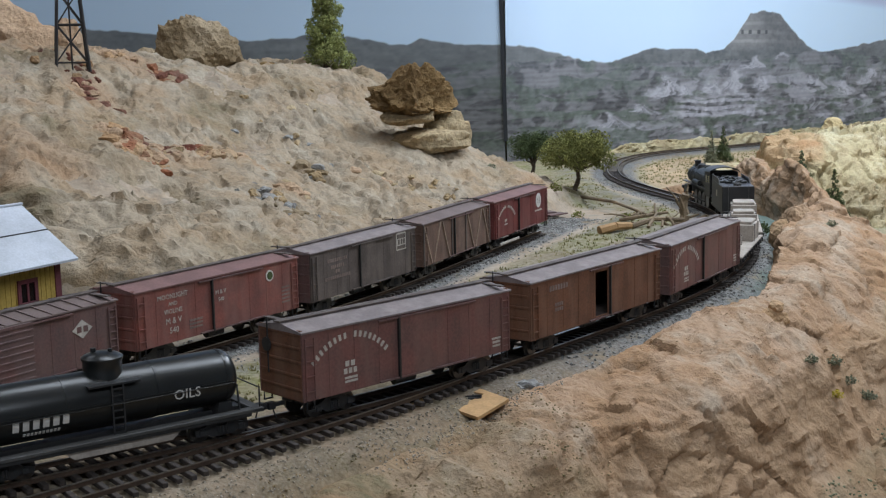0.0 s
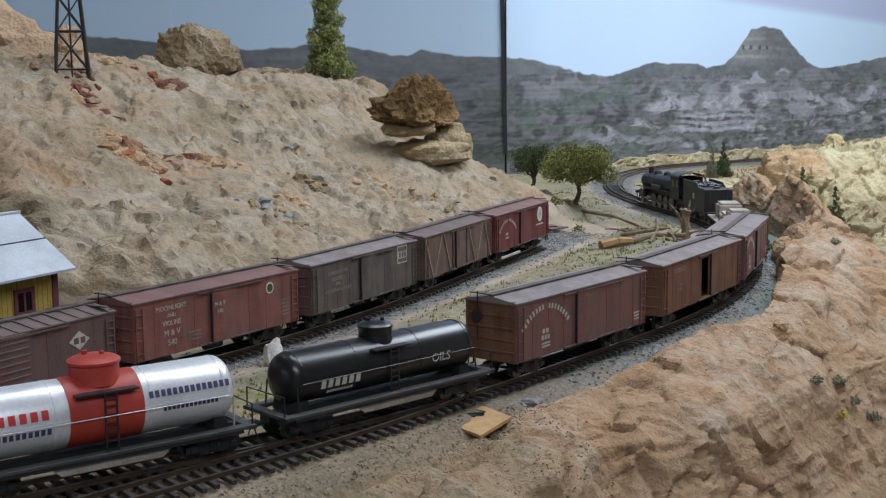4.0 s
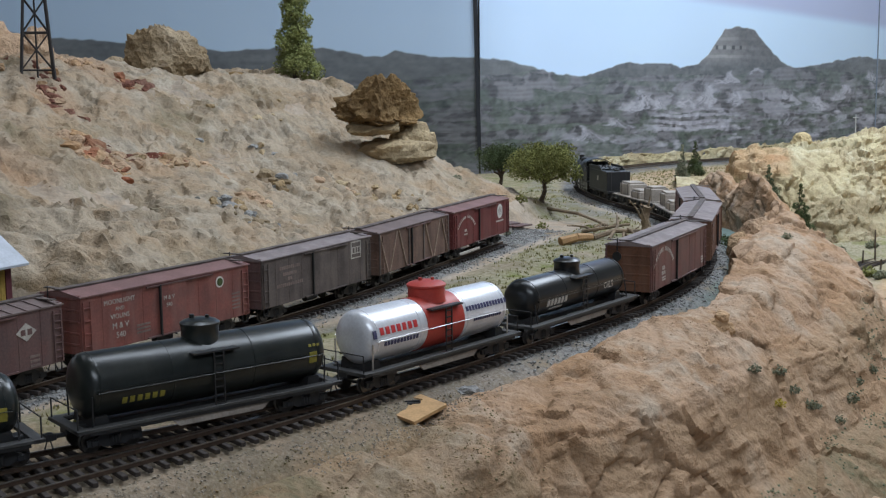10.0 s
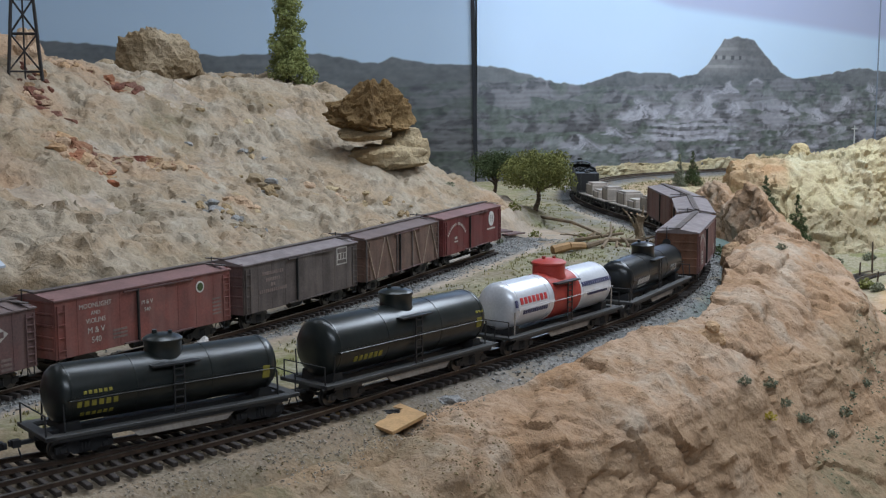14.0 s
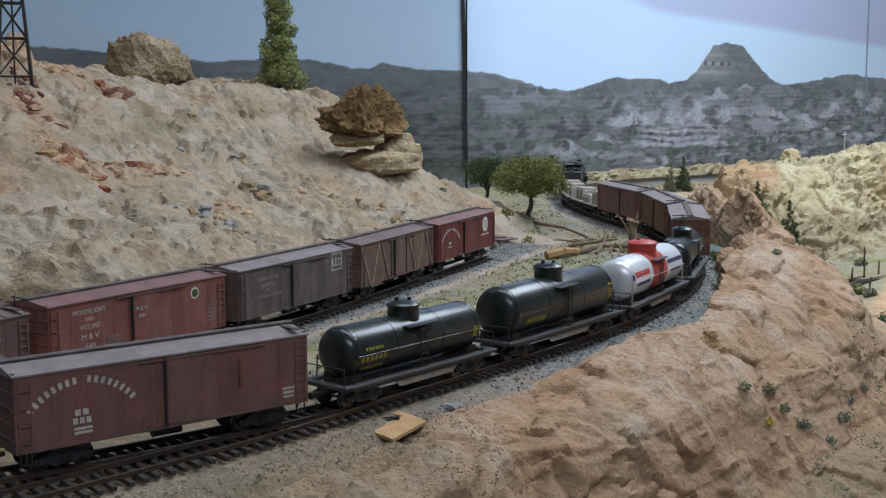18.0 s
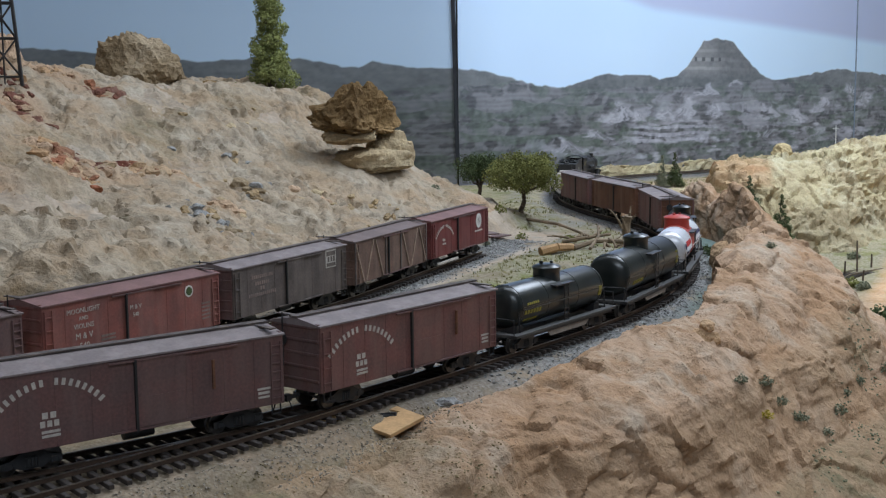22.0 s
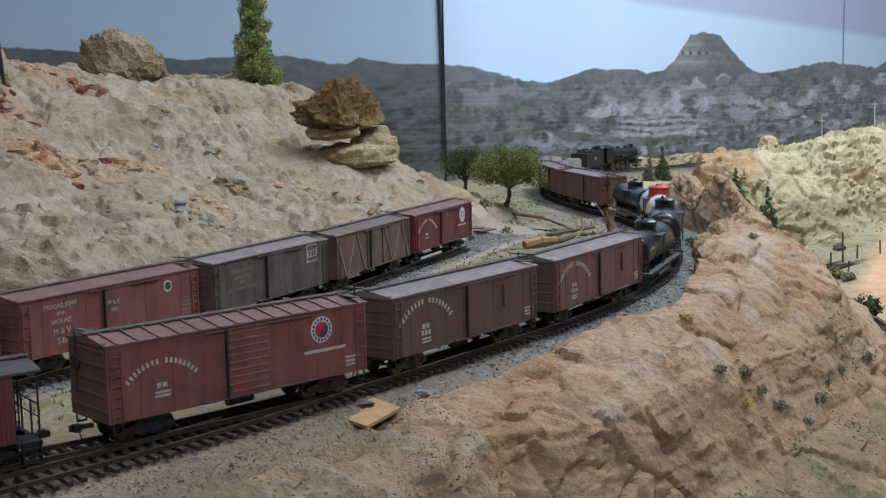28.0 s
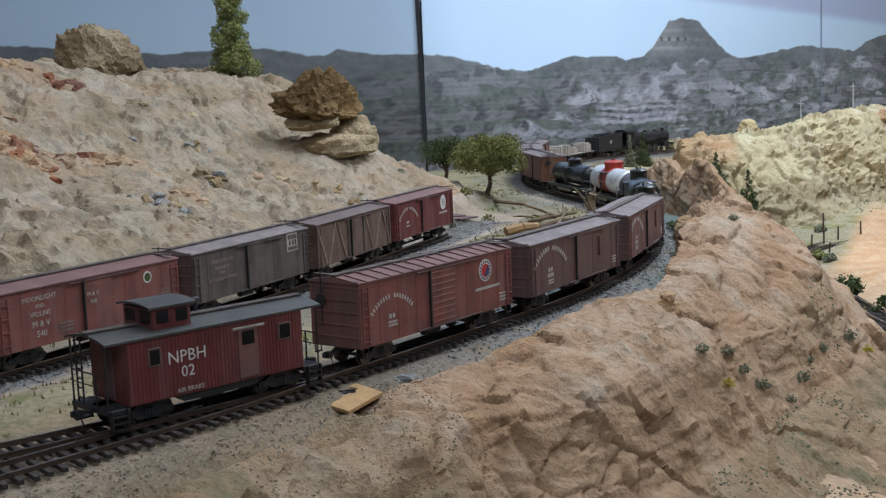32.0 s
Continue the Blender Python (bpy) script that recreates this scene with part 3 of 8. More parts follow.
    return z, (ballast, grass, peach, yellow, road, teal, earth, dark_spot, crack, (1 - step(0.62, 0.90, s + 0.08 * nz)) * (1 - on_hill) * (0.8 + 0.3 * nz))


def ground_material():
    m = bpy.data.materials.new("painted_plaster_scenery")
    m.use_nodes = True
    nt = m.node_tree
    L = nt.links.new
    b = nt.nodes["Principled BSDF"]
    b.inputs["Roughness"].default_value, b.inputs["Specular IOR Level"].default_value = 0.95, 0.1
    geo = nt.nodes.new("ShaderNodeNewGeometry")

    def noise_(scale, detail=5, stretch=None, rough=0.6):
        n = nt.nodes.new("ShaderNodeTexNoise")
        n.inputs["Scale"].default_value, n.inputs["Detail"].default_value, n.inputs["Roughness"].default_value = scale, detail, rough
        src = geo.outputs["Position"]
        if stretch:
            mp = nt.nodes.new("ShaderNodeMapping")
            mp.inputs["Scale"].default_value = stretch
            L(src, mp.inputs["Vector"])
            src = mp.outputs["Vector"]
        L(src, n.inputs["Vector"])
        return n.outputs["Fac"]

    def rng(src, a, b_, c=0.0, d=1.0):
        r = nt.nodes.new("ShaderNodeMapRange")
        for k, v in zip(("From Min", "From Max", "To Min", "To Max"), (a, b_, c, d)):
            r.inputs[k].default_value = v
        L(src, r.inputs["Value"])
        return r.outputs["Result"]

    def mixc(fac, a, b_, mode="MIX"):
        x = nt.nodes.new("ShaderNodeMix")
        x.data_type, x.blend_type = "RGBA", mode
        for src, key in ((fac, "Factor"), (a, "A"), (b_, "B")):
            if isinstance(src, (int, float)):
                x.inputs[key].default_value = src
            elif isinstance(src, tuple):
                x.inputs[key].default_value = (*src, 1)
            else:
                L(src, x.inputs[key])
        return x.outputs["Result"]

    def mth(op, a, b_):
        x = nt.nodes.new("ShaderNodeMath")
        x.operation = op
        for i, s in enumerate((a, b_)):
            if isinstance(s, (int, float)):
                x.inputs[i].default_value = s
            else:
                L(s, x.inputs[i])
        return x.outputs[0]

    masks = []
    for nm in ("paint_a", "paint_b", "paint_c"):
        at_ = nt.nodes.new("ShaderNodeAttribute")
        at_.attribute_name = nm
        sp = nt.nodes.new("ShaderNodeSeparateColor")
        L(at_.outputs["Color"], sp.inputs[0])
        masks += [sp.outputs[0], sp.outputs[1], sp.outputs[2]]
    ballast, grass, peach, yellow, road, teal, earth, dark_spot, crack = masks
    loam = at_.outputs["Alpha"]
    big, medium, small, dots = noise_(9), noise_(45), noise_(260, 4), noise_(620, 2)
    beds = noise_(38, 4, (0.25, 0.25, 2.2))
    sand = mixc(rng(big, 0.35, 0.65), (0.43, 0.36, 0.285), (0.36, 0.285, 0.21))
    sand = mixc(mth("MULTIPLY", rng(medium, 0.52, 0.7), 0.75), sand, (0.37, 0.26, 0.165))
    sand = mixc(mth("MULTIPLY", dark_spot, 0.6), sand, (0.20, 0.155, 0.11))
    sand = mixc(mth("MULTIPLY", rng(noise_(30, 5), 0.56, 0.66), 0.6), sand, (0.27, 0.25, 0.21))
    rock = mixc(rng(medium, 0.36, 0.62), (0.49, 0.32, 0.20), (0.42, 0.30, 0.20))
    rock = mixc(rng(noise_(14, 5), 0.5, 0.66), rock, (0.48, 0.37, 0.25))
    rock = mixc(mth("MULTIPLY", rng(noise_(28, 5), 0.58, 0.68), 0.7), rock, (0.28, 0.16, 0.09))
    yel = mixc(rng(medium, 0.38, 0.62), (0.60, 0.48, 0.26), (0.44, 0.38, 0.22))
    yel = mixc(mth("MULTIPLY", rng(noise_(20, 5), 0.55, 0.64), 0.7), yel, (0.46, 0.27, 0.14))
    yel = mixc(mth("MULTIPLY", rng(noise_(33, 4), 0.55, 0.65), 0.6), yel, (0.30, 0.33, 0.22))
    turf = mixc(rng(small, 0.35, 0.65), (0.235, 0.22, 0.12), (0.30, 0.27, 0.19))
    turf = mixc(rng(medium, 0.5, 0.62), turf, (0.17, 0.18, 0.06))
    stone = mixc(rng(dots, 0.36, 0.64), (0.10, 0.098, 0.095), (0.275, 0.27, 0.255))
    stone = mixc(rng(medium, 0.5, 0.68), stone, (0.24, 0.19, 0.13))
    soil = mixc(rng(medium, 0.35, 0.65), (0.26, 0.205, 0.14), (0.17, 0.135, 0.095))
    soil = mixc(mth("MULTIPLY", rng(noise_(30, 4), 0.55, 0.65), 0.6), soil, (0.30, 0.29, 0.27))
    soil = mixc(loam, soil, mixc(rng(medium, 0.4, 0.62), (0.31, 0.215, 0.125), mixc(rng(dots, 0.36, 0.64), (0.15, 0.115, 0.06), (0.30, 0.245, 0.165))))
    col = mixc(earth, sand, soil)
    col = mixc(grass, col, turf)
    col = mixc(peach, col, rock)
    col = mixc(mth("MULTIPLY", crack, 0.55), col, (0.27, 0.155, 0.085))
    col = mixc(yellow, col, yel)
    col = mixc(road, col, mixc(rng(medium, 0.4, 0.6), (0.58, 0.39, 0.24), (0.54, 0.32, 0.17)))
    col = mixc(ballast, col, stone)
    col = mixc(mth("MULTIPLY", teal, rng(medium, 0.25, 0.45)), col, (0.125, 0.16, 0.14))
    grain = rng(mth("ADD", small, mth("MULTIPLY", beds, 0.8)), 0.7, 1.15, 0.72, 1.12)
    col = mixc(1.0, col, grain, "MULTIPLY")
    L(col, b.inputs["Base Color"])
    bp = nt.nodes.new("ShaderNodeBump")
    bp.inputs["Strength"].default_value, bp.inputs["Distance"].default_value = 0.8, 0.0018
    L(mth("ADD", mth("ADD", medium, mth("MULTIPLY", small, 0.6)), mth("MULTIPLY", beds, 0.6)), bp.inputs["Height"])
    L(bp.outputs["Normal"], b.inputs["Normal"])
    return m


def axis_steps(spans):
    out = []
    for a, b, n in spans:
        out += list(np.linspace(a, b, n, endpoint=False))
    return np.array(out + [spans[-1][1]])


def build_ground():
    xs = axis_steps([(-2.2, -0.75, 30), (-0.75, -0.42, 50), (-0.42, 0.56, 225), (0.56, 0.62, 10), (0.62, 1.3, 105), (1.3, 2.6, 26)])
    ys = axis_steps([(0.24, 0.4, 22), (0.4, 1.3, 215), (1.3, 2.0, 125), (2.0, 2.6, 75), (2.6, 3.6, 12)])
    gx, gy = np.meshgrid(xs, ys)
    x, y = gx.ravel(), gy.ravel()
    z, zones = ground(x, y)
    w, h = len(xs), len(ys)
    i = np.arange(w * h).reshape(h, w)
    f = np.stack([i[:-1, :-1], i[:-1, 1:], i[1:, 1:], i[1:, :-1]], -1).reshape(-1, 4)
    me = bpy.data.meshes.new("ground")
    me.from_pydata(np.stack([x, y, z], 1).tolist(), [], f.tolist())
    me.polygons.foreach_set("use_smooth", [True] * len(me.polygons))
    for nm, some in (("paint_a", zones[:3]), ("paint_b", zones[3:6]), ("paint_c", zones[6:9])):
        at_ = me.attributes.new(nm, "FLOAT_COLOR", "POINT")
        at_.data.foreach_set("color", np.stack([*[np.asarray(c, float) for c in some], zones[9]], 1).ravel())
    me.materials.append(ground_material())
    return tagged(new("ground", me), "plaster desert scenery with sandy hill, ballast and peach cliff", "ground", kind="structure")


build_ground()


SEAM = (0.122, 2.12)
SLOPE = math.atan(0.78)


# ---- rock faces: sheets of carved plaster laid over the ground ----
def facets3(p, freq, seed, tilt=0.9):
    """Broken, tilted blocks in space: a height from -1 to 1 and the nearness to a crack."""
    if ("blocks", seed) not in LATTICE:
        LATTICE["blocks", seed] = np.random.RandomState(950 + seed).rand(24, 24, 24, 7)
    g = LATTICE["blocks", seed]
    u = p * freq + 5.0
    iu = np.floor(u).astype(int)
    best, second, h = np.full(len(p), 9.0), np.full(len(p), 9.0), np.zeros(len(p))
    for d in itertools.product((-1, 0, 1), repeat=3):
        k = iu + np.array(d)
        c = g[k[:, 0] % 24, k[:, 1] % 24, k[:, 2] % 24]
        e = u - (k + c[:, :3])
        d2 = np.sqrt((e * e).sum(1))
        hh = (c[:, 3] * 2 - 1) * 0.55 + tilt * ((c[:, 4:] * 2 - 1) * e).sum(1)
        near = d2 < best
        second = np.where(near, best, np.minimum(second, d2))
        h = np.where(near, hh, h)
        best = np.where(near, d2, best)
    return h, 1 - step(0.0, 0.10, second - best)


def crag_material(name, main, second, light, stain_and_crack, deep, beds_scale=42.0):
    """Painted plaster rock: washes in broad patches, thin bedding, pits; the lower beds in a darker wash, some of it
    shade put into the colour.
    """
    m = bpy.data.materials.new(name)
    m.use_nodes = True
    nt = m.node_tree
    L = nt.links.new
    b = nt.nodes["Principled BSDF"]
    b.inputs["Roughness"].default_value, b.inputs["Specular IOR Level"].default_value = 0.92, 0.12
    geo = nt.nodes.new("ShaderNodeNewGeometry")

    def noise_(scale, detail=5, stretch=(1, 1, 1)):
        n, mp = nt.nodes.new("ShaderNodeTexNoise"), nt.nodes.new("ShaderNodeMapping")
        mp.inputs["Scale"].default_value = stretch
        mp.inputs["Rotation"].default_value = (0.12, -0.16, 0)
        n.inputs["Scale"].default_value, n.inputs["Detail"].default_value, n.inputs["Roughness"].default_value = scale, detail, 0.62
        L(geo.outputs["Position"], mp.inputs["Vector"])
        L(mp.outputs["Vector"], n.inputs["Vector"])
        return n.outputs["Fac"]

    def rng(src, lo, hi, to=1.0):
        r = nt.nodes.new("ShaderNodeMapRange")
        r.inputs["From Min"].default_value, r.inputs["From Max"].default_value, r.inputs["To Max"].default_value = lo, hi, to
        L(src, r.inputs["Value"])
        return r.outputs["Result"]

    def mixc(fac, one, two, mode="MIX"):
        x = nt.nodes.new("ShaderNodeMix")
        x.data_type, x.blend_type = "RGBA", mode
        for src, key in ((fac, "Factor"), (one, "A"), (two, "B")):
            if isinstance(src, (int, float)):
                x.inputs[key].default_value = src
            elif isinstance(src, tuple):
                x.inputs[key].default_value = (*src, 1)
            else:
                L(src, x.inputs[key])
        return x.outputs["Result"]

    wash = nt.nodes.new("ShaderNodeAttribute")
    wash.attribute_name = "wash"
    sp = nt.nodes.new("ShaderNodeSeparateColor")
    L(wash.outputs["Color"], sp.inputs[0])
    beds, fine = noise_(beds_scale, 4, (0.16, 0.16, 2.0)), noise_(330, 4)
    col = mixc(rng(noise_(16), 0.42, 0.58), main, second)
    col = mixc(rng(noise_(24), 0.5, 0.66, 0.85), col, light)
    col = mixc(rng(noise_(60), 0.57, 0.68, 0.7), col, stain_and_crack)
    col = mixc(sp.outputs[0], col, deep)
    col = mixc(sp.outputs[1], col, mixc(rng(noise_(70), 0.42, 0.6), (0.25, 0.19, 0.115), (0.17, 0.145, 0.085)))
    # the same dark tone again, along the block cracks
    col = mixc(sp.outputs[2], col, stain_and_crack)
    g = nt.nodes.new("ShaderNodeMath")
    g.operation = "MULTIPLY_ADD"
    L(beds, g.inputs[0])
    g.inputs[1].default_value = 0.35
    L(fine, g.inputs[2])
    tone = nt.nodes.new("ShaderNodeMapRange")
    for k, v in zip(("From Min", "From Max", "To Min", "To Max"), (0.45, 0.90, 0.78, 1.12)):
        tone.inputs[k].default_value = v
    L(g.outputs[0], tone.inputs["Value"])
    col = mixc(1.0, col, tone.outputs["Result"], "MULTIPLY")
    L(col, b.inputs["Base Color"])
    bp = nt.nodes.new("ShaderNodeBump")
    bp.inputs["Strength"].default_value, bp.inputs["Distance"].default_value = 0.8, 0.0022
    lumps, soft_beds = nt.nodes.new("ShaderNodeMath"), nt.nodes.new("ShaderNodeMath")
    lumps.operation, soft_beds.operation = "MULTIPLY_ADD", "MULTIPLY_ADD"
    L(noise_(95, 5), lumps.inputs[0])
    lumps.inputs[1].default_value = 1.3
    L(fine, lumps.inputs[2])
    L(beds, soft_beds.inputs[0])
    soft_beds.inputs[1].default_value = 0.35
    L(lumps.outputs[0], soft_beds.inputs[2])
    L(soft_beds.outputs[0], bp.inputs["Height"])
    L(bp.outputs["Normal"], b.inputs["Normal"])
    return m


def crag(name, label, rows, material, seed, size=1.0, wash=None, grooves=0.0, beds=0.010, rugged=1.0, ledges=1.0, blur=0, crumple=0.0):
    """A sheet of rock over rows x columns of places, broken into tilted blocks and beds."""
    h, w, _ = rows.shape
    du, dv = np.gradient(rows, axis=1), np.gradient(rows, axis=0)
    n = np.cross(du, dv)
    n /= np.maximum(np.linalg.norm(n, axis=2, keepdims=True), 1e-9)
    if n[..., 2].mean() < 0:
        n = -n
    for _ in range(6):
        n[1:-1, 1:-1] = (n[1:-1, 1:-1] + n[:-2, 1:-1] + n[2:, 1:-1] + n[1:-1, :-2] + n[1:-1, 2:]) / 5
    n /= np.maximum(np.linalg.norm(n, axis=2, keepdims=True), 1e-9)
    p, n = rows.reshape(-1, 3).copy(), n.reshape(-1, 3)
    fade = np.minimum(step(0, 0.07, np.linspace(0, 1, w)), step(0, 0.07, np.linspace(1, 0, w)))[None, :] * np.minimum(step(0, 0.05, np.linspace(0, 1, h)), step(0, 0.05, np.linspace(1, 0, h)))[:, None]
    fade = fade.ravel()
    warp = np.stack([fbm(p[:, 0] + p[:, 2], p[:, 1] - p[:, 2], 22, 3, seed + 20 + k) for k in range(3)], 1) * 0.010
    q = p + warp
    f1, c1 = facets3(q * np.array([1, 1, 1.25]), 15 / size, seed)
    f2, c2 = facets3(q * np.array([1, 1, 1.3]) + 0.3, 34 / size, seed + 1)
    f3, c3 = facets3(q * np.array([0.8, 0.8, 1.6]) + 0.7, 85 / size, seed + 2)
    lay = (p[:, 2] + 0.10 * p[:, 0] - 0.07 * p[:, 1] + 0.004 * fbm(q[:, 0], q[:, 1], 18, 2, seed + 5)) / beds
    k = np.floor(lay).astype(int)
    ledge = np.random.RandomState(seed + 8).rand(400)
    t = step(0.7, 1.0, lay - k)
    ledge = ledge[k % 400] * (1 - t) + ledge[(k + 1) % 400] * t - 0.5
    some = step(-0.25, 0.25, fbm(q[:, 0] + q[:, 2], q[:, 1], 11, 2, seed + 6))
    d = rugged * (0.0115 * f1 + 0.0062 * f2 + (0.0012 + 0.0022 * some) * f3 * (1 + 0.8 * (size < 0.9))) - (0.0034 * c1 + 0.0014 * c2) * some * min(1.0, 2.2 * rugged) + 0.0075 * rugged * ledges * ledge * (0.35 + 0.65 * some)
    d = d + 0.0012 * fbm(q[:, 0] * 1.3 + q[:, 2], q[:, 1] - q[:, 2], 160, 3, seed + 7)
    if crumple:
        for k, (amp, fr) in enumerate(((0.0100, 9), (0.0058, 21), (0.0030, 47), (0.0014, 105))):
            one = fbm(q[:, 0] + 0.6 * q[:, 2], q[:, 1] - 0.7 * q[:, 2], fr / size, 1, seed + 14 + k, True)
            two = fbm(q[:, 0] - 0.8 * q[:, 1], 1.3 * q[:, 2] + 0.3 * q[:, 1], fr / size, 1, seed + 30 + k, True)
            d = d + crumple * amp * (np.maximum(one, 0.65 * two) - 0.4)
    if grooves:
        gr = fbm(p[:, 0] * 2.2 + 4 * p[:, 2], p[:, 2] * 22 - p[:, 1] * 3.5 + p[:, 0] * 5, 6.5, 3, seed + 9, True)
        d = d + grooves * 0.0036 * gr * step(-0.3, 0.2, some)
    d = d.reshape(h, w)
    for _ in range(blur):
        d[1:-1] = (d[:-2] + 2 * d[1:-1] + d[2:]) / 4
        d[:, 1:-1] = (d[:, :-2] + 2 * d[:, 1:-1] + d[:, 2:]) / 4
    d = d.ravel()
    p = p + n * (d * fade)[:, None]
    i = np.arange(w * h).reshape(h, w)
    f = np.stack([i[:-1, :-1], i[:-1, 1:], i[1:, 1:], i[1:, :-1]], -1).reshape(-1, 4)
    me = bpy.data.meshes.new(name)
    me.from_pydata(p.tolist(), [], f.tolist())
    me.polygons.foreach_set("use_smooth", [True] * len(me.polygons))
    me.set_sharp_from_angle(angle=radians(42))
    low, moss = wash if wash else (np.zeros((h, w)), np.zeros((h, w)))
    spots = step(0.05, 0.4, fbm(q[:, 0], q[:, 1] + q[:, 2], 30, 3, seed + 12))
    at_ = me.attributes.new("wash", "FLOAT_COLOR", "POINT")
    # third channel: darker along the cracks between blocks
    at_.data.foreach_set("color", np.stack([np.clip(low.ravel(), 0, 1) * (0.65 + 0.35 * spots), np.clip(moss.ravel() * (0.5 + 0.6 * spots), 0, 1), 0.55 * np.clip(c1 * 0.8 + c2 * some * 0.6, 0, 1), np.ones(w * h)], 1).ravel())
    me.materials.append(material)
    CRAGS.append(BVHTree.FromPolygons(p.tolist(), f.tolist()))
    return tagged(new(name, me), label, "rock face", kind="structure")


CRAGS = []


def sections(keys, at_s, n):
    """Cross-sections keyed along a line, each a chain of offsets and heights, spread over n columns."""
    ks = np.array([k for k, _ in keys])
    prof = np.array([[v for v in c] for _, c in keys], float)
    out = np.empty((len(at_s), n, 2))
    for j, s in enumerate(at_s):
        c = np.stack([[np.interp(s, ks, prof[:, m, d]) for d in (0, 1)] for m in range(prof.shape[1])])
        run = np.r_[0, np.cumsum(np.hypot(*(c[1:] - c[:-1]).T))]
        u = np.linspace(0, run[-1], n)
        out[j] = np.stack([np.interp(u, run, c[:, 0]), np.interp(u, run, c[:, 1])], 1)
    return out


CLIFF = [
    (0.46, [(0.032, -0.022), (0.042, -0.024), (0.060, -0.027), (0.080, -0.032), (0.095, -0.038), (0.105, -0.045), (0.115, -0.052), (0.140, -0.070), (0.22, -0.16)]),
    (0.56, [(0.030, -0.018), (0.036, -0.014), (0.050, -0.017), (0.065, -0.022), (0.080, -0.030), (0.092, -0.044), (0.100, -0.058), (0.125, -0.080), (0.22, -0.16)]),
    (0.62, [(0.028, -0.018), (0.034, -0.013), (0.050, -0.016), (0.066, -0.019), (0.082, -0.024), (0.096, -0.042), (0.110, -0.062), (0.136, -0.086), (0.22, -0.17)]),
    (0.66, [(0.028, -0.016), (0.034, -0.0105), (0.050, -0.013), (0.066, -0.016), (0.080, -0.021), (0.093, -0.042), (0.108, -0.064), (0.134, -0.090), (0.22, -0.17)]),
    (0.70, [(0.030, -0.016), (0.036, -0.011), (0.055, -0.012), (0.076, -0.014), (0.094, -0.020), (0.107, -0.045), (0.122, -0.070), (0.146, -0.095), (0.23, -0.17)]),
    (0.75, [(0.028, -0.014), (0.034, -0.008), (0.055, -0.008), (0.083, -0.013), (0.103, -0.022), (0.116, -0.048), (0.130, -0.076), (0.154, -0.098), (0.235, -0.17)]),
    (0.80, [(0.027, -0.014), (0.033, -0.005), (0.055, -0.004), (0.086, -0.012), (0.105, -0.024), (0.118, -0.050), (0.132, -0.080), (0.156, -0.100), (0.235, -0.17)]),
    (0.86, [(0.027, -0.014), (0.033, -0.001), (0.055, 0.001), (0.084, -0.008), (0.106, -0.027), (0.119, -0.055), (0.134, -0.088), (0.158, -0.105), (0.24, -0.17)]),
    (0.95, [(0.034, -0.016), (0.041, -0.004), (0.070, -0.006), (0.092, -0.020), (0.112, -0.040), (0.124, -0.064), (0.140, -0.092), (0.168, -0.108), (0.26, -0.17)]),
    (1.03, [(0.034, -0.016), (0.040, 0.004), (0.062, 0.006), (0.098, -0.014), (0.134, -0.036), (0.144, -0.056), (0.160, -0.084), (0.19, -0.108), (0.28, -0.17)]),
    (1.12, [(0.026, -0.014), (0.033, 0.012), (0.062, 0.017), (0.105, 0.000), (0.150, -0.024), (0.165, -0.048), (0.185, -0.080), (0.21, -0.105), (0.24, -0.13)]),
    (1.22, [(0.029, -0.034), (0.036, 0.010), (0.058, 0.021), (0.098, 0.012), (0.135, -0.006), (0.150, -0.034), (0.172, -0.070), (0.20, -0.09), (0.235, -0.125)]),
    (1.28, [(0.045, -0.034), (0.055, 0.000), (0.068, 0.010), (0.088, 0.014), (0.110, 0.004), (0.135, -0.020), (0.160, -0.05), (0.19, -0.07), (0.235, -0.125)]),
    (1.36, [(0.064, -0.034), (0.074, 0.000), (0.085, 0.014), (0.097, 0.021), (0.110, 0.010), (0.135, -0.016), (0.160, -0.045), (0.19, -0.065), (0.235, -0.12)]),
    (1.44, [(0.076, -0.034), (0.084, 0.002), (0.092, 0.019), (0.101, 0.031), (0.115, 0.018), (0.135, -0.010), (0.160, -0.038), (0.19, -0.06), (0.24, -0.115)]),
    (1.51, [(0.082, -0.034), (0.088, 0.008), (0.095, 0.028), (0.104, 0.046), (0.118, 0.022), (0.138, -0.008), (0.160, -0.032), (0.19, -0.05), (0.24, -0.115)]),
    (1.56, [(0.088, -0.034), (0.095, 0.000), (0.101, 0.010), (0.109, 0.016), (0.120, 0.011), (0.138, -0.010), (0.160, -0.032), (0.19, -0.05), (0.24, -0.115)]),
    (1.63, [(0.088, -0.034), (0.098, 0.010), (0.108, 0.028), (0.118, 0.043), (0.135, 0.040), (0.150, 0.000), (0.170, -0.025), (0.20, -0.045), (0.24, -0.115)]),
    (1.71, [(0.080, -0.034), (0.098, 0.002), (0.108, 0.012), (0.118, 0.018), (0.135, 0.014), (0.150, -0.008), (0.170, -0.025), (0.20, -0.045), (0.24, -0.115)]),
    (1.80, [(0.032, -0.014), (0.046, -0.012), (0.064, -0.010), (0.086, -0.010), (0.106, -0.012), (0.128, -0.02), (0.155, -0.03), (0.20, -0.05), (0.24, -0.115)]),
]
along = np.linspace(0.47, 1.79, 620)
rz = sections(CLIFF, along, 190)
rz[..., 0] += branch(along)[:, None]
feet = np.array([at(MAIN, MAIN_S, s) for s in along])
